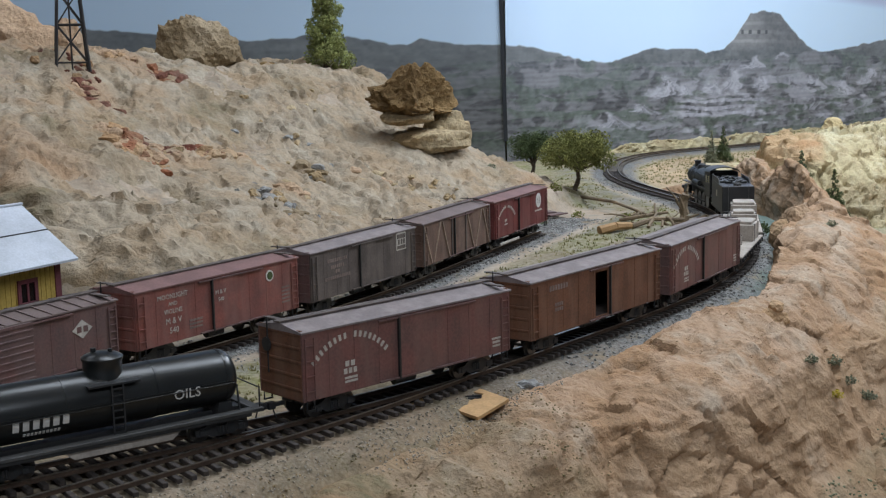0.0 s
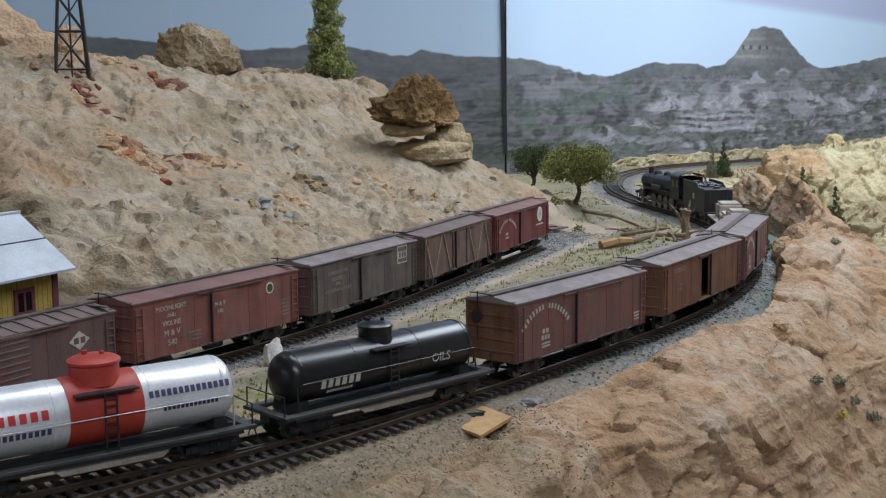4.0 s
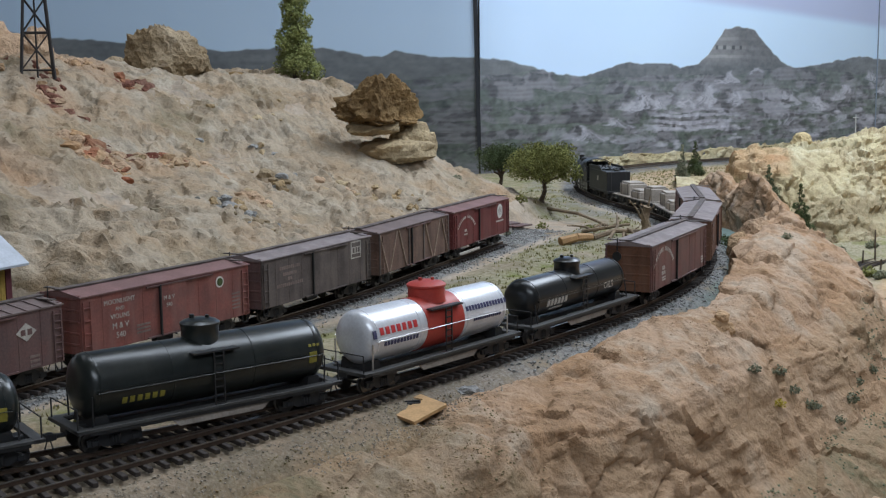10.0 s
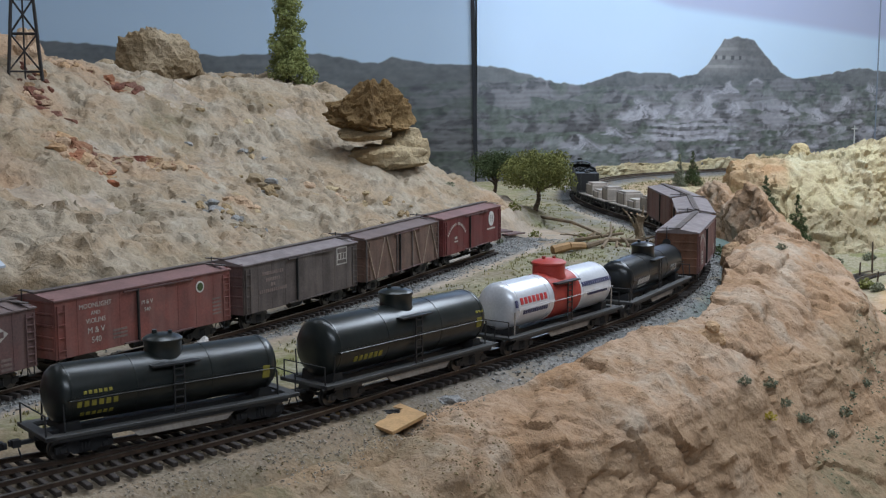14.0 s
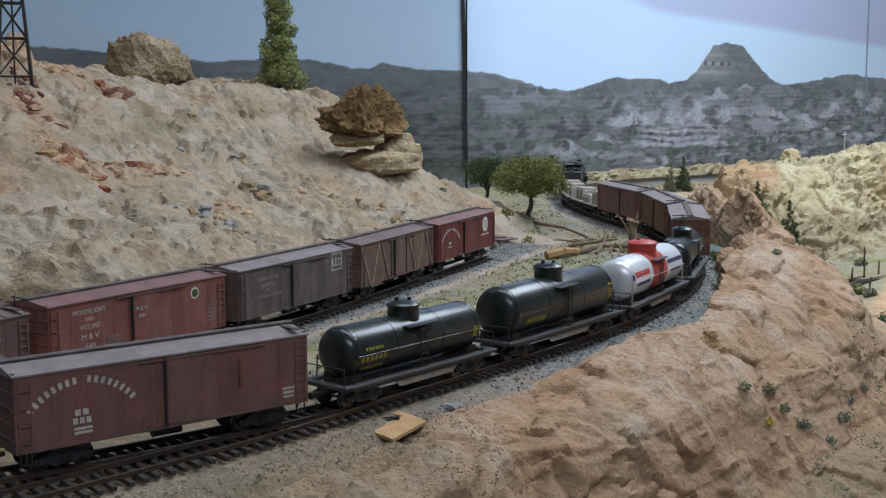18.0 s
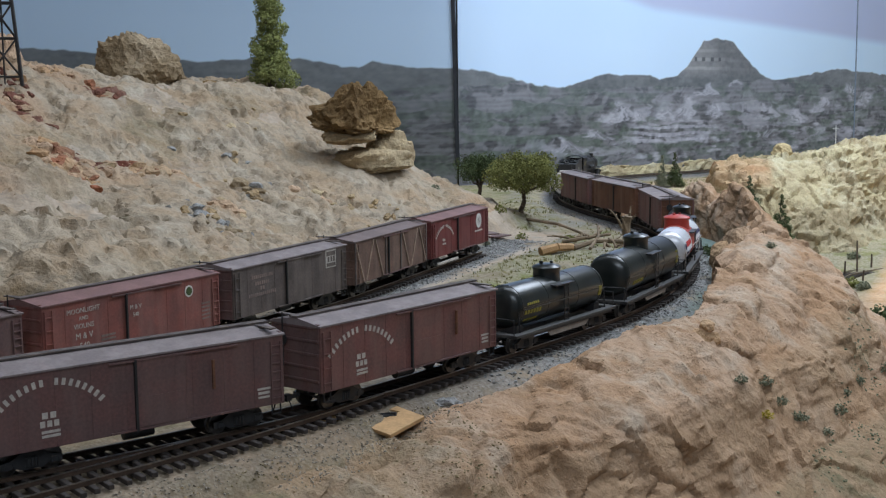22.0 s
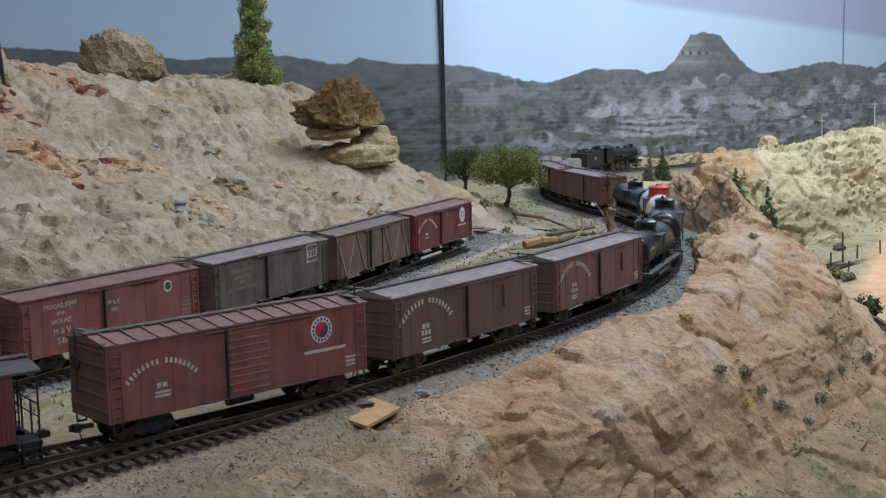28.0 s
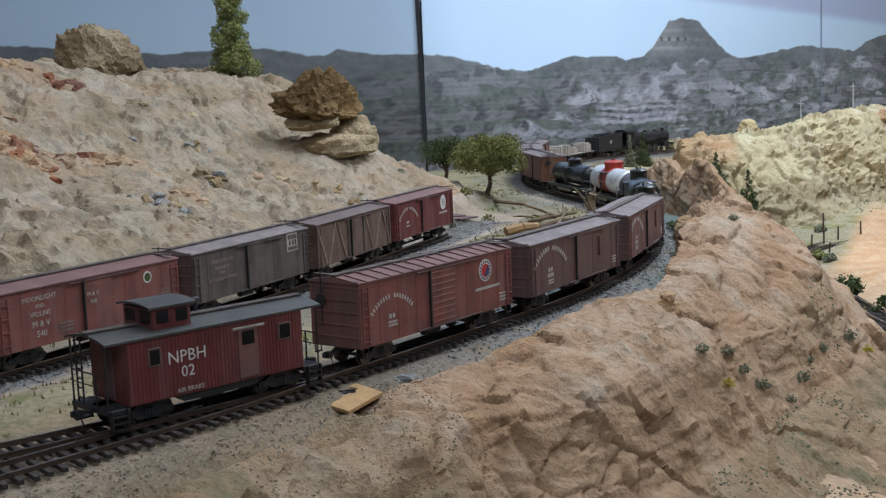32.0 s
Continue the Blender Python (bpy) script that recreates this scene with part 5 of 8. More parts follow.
def turnout():
    """A branch that leaves the main line towards the front: its own rails, and ties that lengthen until they part."""
    tr = thing("turnout", "weathered track switch with long dark ties", "track", group="tracks")
    for off, s1 in ((0.0082, 0.645), (-0.0082, 0.562)):
        rail = part("rail", edge_rail(lambda s: branch(s) + off, 0.06, s1, 0.0007, -0.0023, -0.0003), M["rail_side"], tr)
        part("rail_head", edge_rail(lambda s: branch(s) + off, 0.06, s1, 0.00105, -0.0004, -0.00005), M["steel"], rail, "worn bright steel rail head")
    rng = random.Random(15)
    for k in range(84):
        s = 0.11 + k * 0.0068
        x, y, h = at(MAIN, MAIN_S, s)
        d = float(branch(s)) * 1000
        if d < 1:
            continue
        g = Geo()
        far = 15.8 if d < 32 else d - 15
        g.box(-1.3, 1.3, -15 - d + rng.uniform(-0.8, 0.8), -far, -4.6, -2.35, 0.25)
        part("long_tie", g, M["tie"], tr, m=Matrix.Translation((x, y, 0)) @ Matrix.Rotation(h + rng.uniform(-0.02, 0.02), 4, "Z"))
    return tr


S0 = 0.1412
turnout()
lay_track("main_track", MAIN, MAIN_S, 0.02, MAIN_S[-1] - 0.02, 0.1, 1.98, "weathered main line track with dark wooden ties")
lay_track("siding_track", SIDING, SIDING_S, 0.02, 1.16, 0.3, 1.15, "weathered siding track half buried in grey ballast")

# ---- trucks and couplers shared by all the cars ----
def wheelset_mesh(r=4.9):
    g = Geo()
    for y in (-7.9, 7.9):
        s = 1 if y > 0 else -1
        prof = [(y - 1.3, 0.6), (y - 1.3, r + (0.55 if s < 0 else 0)), (y - 0.8, r + (0.55 if s < 0 else 0)), (y - 0.6, r), (y + 0.6, r), (y + 0.8, r + (0.55 if s > 0 else 0)), (y + 1.3, r + (0.55 if s > 0 else 0)), (y + 1.3, 0.6)]
        prof = [(2 * y - a, b) for a, b in prof[::-1]]
        g.lathe(prof, "y", 20)
    g.tube((0, -11, 0), (0, 11, 0), 0.9, n=8)
    return g.mesh("wheelset", True)


def sideframe_mesh():
    g = Geo()
    g.extrude([(-13, 3.6), (-13, 6.4), (-9, 7.0), (-4.5, 9.6), (4.5, 9.6), (9, 7.0), (13, 6.4), (13, 3.6), (10.5, 3.6), (10, 4.6), (8.4, 4.6), (5, 2.4), (-5, 2.4), (-8.4, 4.6), (-10, 4.6), (-10.5, 3.6)], -0.9, 0.9)
    g.box(-2.6, 2.6, -1.5, 1.5, 3.2, 7.6, 0.3)
    for x in (-9.6, 9.6):
        g.box(x - 1.6, x + 1.6, -1.5, 1.5, 3.4, 6.2, 0.3)
    for x in (-1.5, 0, 1.5):
        g.tube((x, -1.7, 3.6), (x, -1.7, 7.2), 0.55, n=6)
    return g.mesh("sideframe")


WHEELS, SIDEFRAME = wheelset_mesh(), sideframe_mesh()
WHEELS.materials.append(M["wheel"])
SIDEFRAME.materials.append(M["black"])


def bolster_mesh():
    g = Geo()
    g.box(-3, 3, -12.5, 12.5, 5.2, 8.0, 0.3)
    g.tube((0, 0, 8), (0, 0, 11), 3.2, n=12)
    me = g.mesh("bolster")
    me.materials.append(M["black"])
    return me


BOLSTER = bolster_mesh()


def coupler_mesh():
    g = Geo()
    g.box(0, 6.5, -1.1, 1.1, 7.3, 9.1, 0.2)
    g.extrude([(6.0, 6.6), (9.5, 6.6), (9.5, 9.8), (6.0, 9.8)], -1.9, 1.6)
    g.box(8.6, 10.6, -2.3, -0.6, 6.8, 9.6, 0.3)
    g.tube((7.2, 1.0, 6.6), (6.4, 2.2, 2.2), 0.35, n=6)
    me = g.mesh("coupler")
    me.materials.append(M["black"])
    return me


COUPLER = coupler_mesh()


def running_gear(car, base, half, coupler=True):
    """Two trucks base apart and couplers at the ends, half a length out; millimetres."""
    for x in (-base / 2, base / 2):
        truck = part("truck", BOLSTER, M["black"], car, m=pose(x * 0.001, 0, 0))
        for y, turn in ((-11.4, 0), (11.4, 180)):
            part("sideframe", SIDEFRAME, M["black"], truck, m=pose(0, y * 0.001, 0, 0, 0, turn))
        for dx in (-9.6, 9.6):
            part("wheelset", WHEELS, M["wheel"], truck, m=pose(dx * 0.001, 0, 0.0049))
    if coupler:
        for s in (1, -1):
            part("coupler", COUPLER, M["black"], car, m=pose(s * (half - 1) * 0.001, 0, 0, 0, 0, 0 if s > 0 else 180))


def arc_bars(car, half, xc, zc, radius, span, count, w, h, material, skip=(), sgn=-1):
    """Letter-sized bars along an arch on a car's side."""
    for k in range(count):
        g = Geo()
        if k in skip:
            continue
        t = math.radians(span) * (k / (count - 1) - 0.5)
        cx, cz = xc + radius * math.sin(t), zc + radius * math.cos(t)
        c, s = math.cos(-t), math.sin(-t)
        y0, y1 = sgn * (half + 0.22), sgn * (half - 0.1)
        for a, b, u, v in ((-w * 0.30, w * 0.30, -h * 0.42, h * 0.42),):
            pts = [(cx + px * c - pz * s, cz + px * s + pz * c) for px, pz in ((a, u), (b, u), (b, v), (a, v))]
            vs = [(x, y, z) for y in (y0, y1) for x, z in pts]
            g.add(vs, [(0, 1, 2, 3), (7, 6, 5, 4), (0, 4, 5, 1), (1, 5, 6, 2), (2, 6, 7, 3), (3, 7, 4, 0)])
        part("letter_bar", g, material, car)


def bars(car, half, x, z, rows, material, sgn=-1, label=""):
    """Lines of small unreadable lettering: rows of (width, height, down)."""
    for w, h, dz, *rest in rows:
        n = 1 if h < 2 else max(1, int(w / (h * 0.95)))
        for k in range(n):
            g = Geo()
            a = x - w / 2 + k * w / n
            g.box(a, a + w / n * (0.7 if n > 1 else 1.0), *sorted((sgn * (half + 0.2), sgn * (half - 0.1))), z - dz - h / 2, z - dz + h / 2)
            part("stencil_bar", g, material, car, label)


def ladder(car, x, y, z0, z1, w, axis, material, n=7, name="ladder"):
    g = Geo()
    for k in range(n):
        z = z0 + (z1 - z0) * (k + 0.5) / n
        if axis == "x":
            g.box(x - w / 2, x + w / 2, y - 0.35, y + 0.35, z - 0.3, z + 0.3)
        else:
            g.box(x - 0.35, x + 0.35, y - w / 2, y + w / 2, z - 0.3, z + 0.3)
    for e in (-w / 2, w / 2):
        if axis == "x":
            g.box(x + e - 0.35, x + e + 0.35, y - 0.3, y + 0.3, z0, z1)
        else:
            g.box(x - 0.3, x + 0.3, y + e - 0.35, y + e + 0.35, z0, z1)
    return part(name, g, material, car)


def boxcar(label, length=142.0, body="oxide", end=None, roof="roof_grey", door=(0.0, 22.0), door_open=False, half_door=False, braces=False, ribs=False, seams=True, top=44.2, group="freight cars", sill=11.0, board=True):
    """A boxcar, forward along +x, its origin on the rail top under its middle; millimetres inside."""
    car = thing("boxcar", label, "boxcar", group=group)
    L, W = length / 2, 17.2
    mt, me_ = M[body], M[end or body]
    dx, dw = door
    # sides
    for sgn in (-1, 1):
        g = Geo()
        y0, y1 = (sgn * W, sgn * (W - 1.2)) if sgn < 0 else (W - 1.2, W)
        if door_open and sgn < 0:
            g.box(-L, dx - dw / 2, y0, y1, sill, top - 0.6, 0.2)
            g.box(dx + dw / 2, L, y0, y1, sill, top - 0.6, 0.2)
            g.box(dx - dw / 2, dx + dw / 2, y0, y1, top - 4.0, top - 0.6)
            g.box(dx - dw / 2, dx + dw / 2, y0, y1, sill, sill + 2.0)
        else:
            g.box(-L, L, y0, y1, sill, top - 0.6, 0.2)
        part("side_panel", g, mt, car)
    for sgn in (-1, 1):
        g = Geo()
        x0, x1 = sorted((sgn * L, sgn * (L - 1.2)))
        g.box(x0, x1, -W + 1.2, W - 1.2, sill, top + 1.0, 0.1)
        ep = part("end_panel", g, me_, car)
        for k in range(5):
            z = sill + 5 + k * 6.6
            g = Geo()
            g.box(*sorted((sgn * L, sgn * (L + 0.5))), -W + 1.6, W - 1.6, z, z + 1.4, 0.2)
            part("end_rib", g, me_, ep)
    g = Geo()
    g.box(-L + 1.2, L - 1.2, -W + 1.2, W - 1.2, sill, sill + 1.0)
    part("car_floor", g, M["grey_brown"], car)
    # roof with a low peak and shallow eaves
    g = Geo()
    ov = 0.7
    out = [(-W - ov, top - 0.6), (-W - ov, top + 0.2), (0, top + 3.2), (W + ov, top + 0.2), (W + ov, top - 0.6)]
    n = len(out)
    vs = [(x, y, z) for x in (-L - ov, L + ov) for y, z in out]
    g.add(vs, [(i, (i + 1) % n, n + (i + 1) % n, n + i) for i in range(n)] + [tuple(range(n))[::-1], tuple(range(n, 2 * n))])
    if ribs:
        for k in range(14):
            x = -L + (k + 0.5) * 2 * L / 14
            for sgn in (-1, 1):
                g.add([(x + a, sgn * y, z) for a in (-0.5, 0.5) for y, z in ((W + ov, top + 0.2), (W + ov, top + 0.8), (2.8, top + 3.5), (2.8, top + 2.9))], [(0, 1, 2, 3), (7, 6, 5, 4), (0, 4, 5, 1), (1, 5, 6, 2), (2, 6, 7, 3)])
    rf = part("roof", g, M[roof], car, "dusty weathered roof")
    if board:
        g = Geo()
        for y in (-1.75, 0, 1.75):
            g.box(-L - 1.5, L + 1.5, y - 0.8, y + 0.8, top + 3.3, top + 4.0)
        part("running_board", g, M["grey_brown"], rf)
        for sgn in (-1, 1):
            g = Geo()
            g.box(sgn * (L - 5) - 1.6, sgn * (L - 5) + 1.6, -sgn * 10 - 7, -sgn * 10 + 7, top + 2.6, top + 3.2)
            part("lateral_walk", g, M["grey_brown"], rf)
    # doors
    for sgn in (-1, 1):
        shift = (dw + 1.0) if door_open and sgn < 0 else 0.0
        g = Geo()
        ya, yb = sorted((sgn * (W + 0.1), sgn * (W + 0.9)))
        g.box(dx - dw / 2 + shift, dx + dw / 2 + shift, ya, yb, sill + 1.2, top - 2.2, 0.2)
        if half_door:
            ya2, yb2 = sorted((sgn * (W + 0.5), sgn * (W + 1.15)))
            g.box(dx - dw / 2 + 0.8, dx + dw / 2 - 0.8, ya2, yb2, sill + 2, sill + 15)
        d = part("door", g, mt, car)
        if ribs:
            ya2, yb2 = sorted((sgn * (W + 0.5), sgn * (W + 1.2)))
            for k in range(9):
                z = sill + 2.6 + k * 3.5
                g = Geo()
                g.box(dx - dw / 2 + 0.8, dx + dw / 2 - 0.8, ya2, yb2, z, z + 1.1, 0.15)
                part("door_rib", g, mt, d)
        g = Geo()
        g.box(dx - dw / 2 - 0.5 + shift, dx - dw / 2 + 0.6 + shift, *sorted((sgn * (W + 0.1), sgn * (W + 1.5))), sill, top - 1.4)
        part("door_post", g, M["black"], d)
        g = Geo()
        ya, yb = sorted((sgn * (W + 0.1), sgn * (W + 1.3)))
        g.box(dx - dw, dx + dw * 1.6, ya, yb, top - 2.2, top - 1.4)
        part("door_track", g, M["oxide_dark"] if body != "grey_brown" else M["grey_brown"], car)
        g = Geo()
        g.box(dx - dw, dx + dw * 1.6, ya, yb, sill + 0.4, sill + 1.2)
        part("door_track", g, M["oxide_dark"] if body != "grey_brown" else M["grey_brown"], car)
        if half_door:
            g = Geo()
            g.box(dx + dw * 1.05, dx + dw * 1.05 + 1.2, *sorted((sgn * (W + 0.1), sgn * (W + 1.2))), sill + 13, top - 7)
            part("door_stop", g, M["rust"], car)
        if seams:
            for k in range(1, 9):
                x = -L + k * 2 * L / 9
                if abs(x - dx) > dw * 0.6:
                    g = Geo()
                    g.box(x - 0.16, x + 0.16, *sorted((sgn * W, sgn * (W + 0.14))), sill + 0.4, top - 1)
                    part("rivet_seam", g, mt, car)
        if braces:
            for k in range(8):
                x = -L + (k + 0.5) * 2 * L / 8
                if abs(x - dx) < dw * 0.75:
                    continue
                g = Geo()
                w = L / 8 * (1 if x < dx else -1)
                a, b = (x - w * 0.8, x + w * 0.8) if k % 2 else (x + w * 0.8, x - w * 0.8)
                y0, y1 = sorted((sgn * (W + 0.1), sgn * (W + 0.8)))
                g.add([(p + e, y, z) for y in (y0, y1) for p, e, z in ((a, -0.7, sill + 1), (a, 0.7, sill + 1), (b, 0.7, top - 1.6), (b, -0.7, top - 1.6))], [(0, 1, 2, 3), (7, 6, 5, 4), (0, 4, 5, 1), (1, 5, 6, 2), (2, 6, 7, 3), (3, 7, 4, 0)])
                part("brace", g, M["pale_board"], car)
            for x in (-L + 0.8, dx - dw * 0.75, dx + dw * 0.75, L - 0.8):
                g = Geo()
                g.box(x - 0.8, x + 0.8, *sorted((sgn * (W + 0.1), sgn * (W + 0.9))), sill, top - 0.8)
                part("post", g, M["grey_brown"], car)
        # grabs and steps at the corners
        for e in (-1, 1):
            ladder(car, e * (L - 4.2), sgn * (W + 0.5), sill + 1, top - 3, 5.2, "x", mt, 7 if ribs or e > 0 else 4)
            g = Geo()
            g.tube((e * (L - 6.5), sgn * (W - 0.4), sill), (e * (L - 6.5), sgn * (W - 0.4), sill - 4.5), 0.4, n=6)
            g.tube((e * (L - 2.0), sgn * (W - 0.4), sill), (e * (L - 2.0), sgn * (W - 0.4), sill - 4.5), 0.4, n=6)
            g.box(min(e * (L - 6.7), e * (L - 1.8)), max(e * (L - 6.7), e * (L - 1.8)), sgn * (W - 0.4) - 0.6, sgn * (W - 0.4) + 0.6, sill - 4.9, sill - 4.2)
            part("step", g, M["black"], car)
    g = Geo()
    g.box(-L + 3, L - 3, -4, 4, 8.2, sill, 0.3)
    g.tube((-6, -7, 7.5), (8, -7, 7.5), 2.4, n=10)
    g.box(12, 19, 4, 9, 5.5, 9.5, 0.4)
    part("underframe", g, M["black"], car)
    g = Geo()
    g.tube((-L - 1.2, 8, 22), (-L - 1.2, 8, top + 5), 0.4, n=6)
    g.lathe([(-L - 2.2, 0.6), (-L - 2.2, 3.4), (-L - 1.5, 3.4), (-L - 1.5, 0.6)], "x", 14, (0, 8, 36))
    part("brake_wheel", g, M["black"], car)
    running_gear(car, length - 44, L)
    return car


def road_letters(car, mat_, x0=-42, half=17.2):
    """The arched road name, as letter bars, with number and data lines below."""
    arc_bars(car, half, x0, 9.0, 30, 98, 17, 2.6, 3.5, mat_, skip=(8,))
    bars(car, half, x0, 25.0, [(7, 2.6, 0), (9, 2.6, 3.6), (8, 1.1, 7.0), (8, 1.1, 8.8)], mat_)
    bars(car, half, 60, 19.5, [(7, 1.0, 0), (6, 1.2, 2.0), (6, 1.0, 4.0)], mat_)


# ---- the standing cars ----
def stand(car, s, base=0.1):
    car.matrix_basis = on_track(SIDING, SIDING_S, s, base)
    return car


def siding_s(x, y):
    r, s = beside(SIDING, SIDING_S, np.array([float(x)]), np.array([float(y)]))
    return float(s[0])


SA = siding_s(-0.1487, 0.672)
red_car = boxcar("faded red boxcar with white lettering on the siding", body="red_paint", roof="roof_red", door=(1.0, 22), group="siding cars")
for text, z, size in (("MOONLIGHT", 38.0, 2.9), ("AND", 33.6, 2.3), ("VIOLINS", 29.2, 2.9), ("M & V", 23.6, 3.6), ("540", 18.0, 3.6)):
    words(text, size, M["cream"], red_car, side(-42, z, 17.2))
words("M & V", 2.6, M["cream"], red_car, side(-3, 34, 18.1))
words("540", 2.4, M["cream"], red_car, side(-3, 29.5, 18.1))
bars(red_car, 17.2, -24, 21, [(11, 1.2, 0), (11, 1.2, 2.2), (11, 1.2, 4.4)], M["faint"])
bars(red_car, 17.2, 58, 27, [(8, 1.1, 0), (8, 1.1, 2.4), (8, 1.1, 4.8), (8, 1.1, 7.2), (8, 1.1, 9.6)], M["faint"])
g = Geo()
g.lathe([(-17.2, 0.1), (-17.2, 3.6), (-17.5, 3.6), (-17.5, 0.1)][::-1], "y", 24, (43, 0, 36.5))
badge = part("badge", g, M["white"], red_car, "round white and green badge")
g = Geo()
g.lathe([(-17.5, 0.1), (-17.5, 2.6), (-17.7, 2.6), (-17.7, 0.1)][::-1], "y", 20, (43, 0, 36.5))
part("badge_centre", g, M["leaf_dark"], badge)
stand(red_car, SA)

grey_car = boxcar("grey-brown weathered boxcar with faded lettering", body="grey_brown", roof="roof_grey", door=(1.0, 22), group="siding cars", end="oxide_dark")
for z, w in ((36, 25), (31.5, 17), (28.0, 6), (24.0, 32)):
    bars(grey_car, 17.2, -38, z, [(w, 2.3, 0)], M["faint"])
g = Geo()
g.box(42, 56, -17.5, -17.1, 30, 43)
emblem = part("emblem", g, M["cream"], grey_car, "square pale herald, partly worn")
g = Geo()
g.box(43, 55, -17.7, -17.4, 38.8, 42)
g.box(43, 55, -17.7, -17.4, 31, 33.5)
for x in (44.5, 48.5, 52.0):
    g.box(x, x + 2.2, -17.7, -17.4, 34.3, 38.2)
part("emblem_bars", g, M["grey_brown"], emblem)
stand(grey_car, SA + 0.1545)

wood_car = boxcar("brown outside-braced wooden boxcar on the siding", body="brown_wood", roof="roof_brown", door=(1.0, 20), braces=True, seams=False, group="siding cars")
stand(wood_car, SA + 0.309)
end_car = boxcar("maroon boxcar with round herald at the siding's end", body="maroon", roof="roof_red", door=(1.0, 22), group="siding cars")
arc_bars(end_car, 17.2, -40, 10.5, 27, 96, 17, 2.2, 2.8, M["cream"], skip=(8,))
bars(end_car, 17.2, -42, 25, [(6, 2.2, 0), (8, 1.2, 3.4)], M["cream"])
g = Geo()
g.lathe([(-17.2, 4.2), (-17.2, 7.0), (-17.5, 7.0), (-17.5, 4.2), (-17.2, 4.2)][::-1], "y", 28, (45, 0, 34))
g.box(44, 46, -17.5, -17.2, 29, 39)
part("round_herald", g, M["white"], end_car, "white ring herald")
bars(end_car, 17.2, 45, 24.5, [(20, 1.4, 0)], M["cream"])
g = Geo()
g.box(-58, -10, -18.0, -17.0, 4.0, 6.0)
part("sill_strip", g, M["cream"], end_car, "pale strip under the sill")
stand(end_car, SA + 0.4635)

diamond_car = boxcar("dark brown boxcar with a white diamond herald", body="oxide_dark", roof="roof_brown", ribs=True, door=(0, 24), group="siding cars", top=43.2)
g = Geo()
g.extrude([(38, 32), (45, 37), (52, 32), (45, 27)], -17.5, -17.1)
dia = part("diamond", g, M["cream"], diamond_car, "white diamond herald")
g = Geo()
for x in (41.2, 45.8):
    g.box(x, x + 3.0, -17.7, -17.4, 30.4, 33.6)
part("diamond_letters", g, M["oxide_dark"], dia)
bars(diamond_car, 17.2, 50, 18, [(7, 1.4, 0), (7, 1.4, 2.6), (7, 1.4, 5.2)], M["faint"])
stand(diamond_car, SA - 0.1560)


# ---- the train ----
def tank_car(label, length=134.0, tank="tank_black", r=14.2, span=118.0, dome=(0.0, 9.5, 13.0), z=28.5, band=None, deck="frame_grey", pale_panel=True):
    car = thing("tank_car", label, "tank car", group="train cars")
    L, H = length / 2, span / 2
    prof = [(-H, 0.5), (-H - 0.2, r * 0.35), (-H + 0.8, r * 0.62), (-H + 2.4, r * 0.85), (-H + 4.6, r * 0.97), (-H + 6.5, r), (H - 6.5, r), (H - 4.6, r * 0.97), (H - 2.4, r * 0.85), (H - 0.8, r * 0.62), (H + 0.2, r * 0.35), (H, 0.5)]
    g = Geo()
    g.lathe(prof, "x", 40, (0, 0, z))
    body = part("tank", g, M[tank], car, smooth=True)
    g = Geo()
    for x in (-H + 7.2, -H / 3, H / 3, H - 7.2):
        g.lathe([(x - 0.5, r - 0.1), (x - 0.5, r + 0.2), (x + 0.5, r + 0.2), (x + 0.5, r - 0.1)], "x", 40, (0, 0, z))
    g.box(-H + 6, H - 6, -r - 0.25, -r + 0.6, z - 0.4, z + 0.4)
    g.box(-H + 6, H - 6, r - 0.6, r + 0.25, z - 0.4, z + 0.4)
    part("seam_band", g, M[tank], body)
    dx, dr, dh = dome
    g = Geo()
    g.lathe([(z + r - 3.5, dr + 0.6), (z + r - 0.5, dr), (z + r + dh - 5.0, dr), (z + r + dh - 4.2, dr * 1.06), (z + r + dh - 3.2, dr * 1.06), (z + r + dh - 2.2, dr * 0.9), (z + r + dh - 1.2, dr * 0.55), (z + r + dh - 0.8, 0.5)], "z", 28, (dx, 0, 0))
    dm = part("dome", g, M["tank_red"] if band else M[tank], car, smooth=True)
    g = Geo()
    g.tube((dx - 3, 2, z + r + dh - 2.5), (dx - 3, 2, z + r + dh + 0.6), 1.2, n=10)
    g.tube((dx + 3, -2, z + r + dh - 2.5), (dx + 3, -2, z + r + dh + 0.2), 1.0, n=10)
    part("valve", g, M["tank_red"] if band else M[tank], dm)
    if band:
        g = Geo()
        g.lathe([(dx + band[0], r - 0.1), (dx + band[0], r + 0.3), (dx + band[1], r + 0.3), (dx + band[1], r - 0.1)], "x", 40, (0, 0, z))
        part("red_band", g, M["tank_red"], car, "bright red painted band", smooth=True)
    for sgn in (-1, 1):
        g = Geo()
        g.box(dx - dr - 3, dx + dr + 3, *sorted((sgn * (r * 0.62), sgn * (r + 1.2))), z + r * 0.62, z + r * 0.62 + 0.8)
        part("dome_platform", g, M["black"], car)
        ladder(car, dx + 1, sgn * (r + 0.9), 12, z + r * 0.62, 5, "x", M["black"], 7)
    g = Geo()
    g.box(-L, L, -3.5, 3.5, 8.6, 12.0, 0.3)
    for x in (-H + 8, H - 8):
        g.extrude([(x - 4, 11), (x - 3, z - r * 0.8), (x + 3, z - r * 0.8), (x + 4, 11)], -r * 0.75, r * 0.75)
    g.box(-8, 8, -9, 9, 6.5, 10, 0.5)
    g.tube((-22, 7, 8), (-9, 7, 8), 2.6, n=10)
    part("centre_sill", g, M["black"], car)
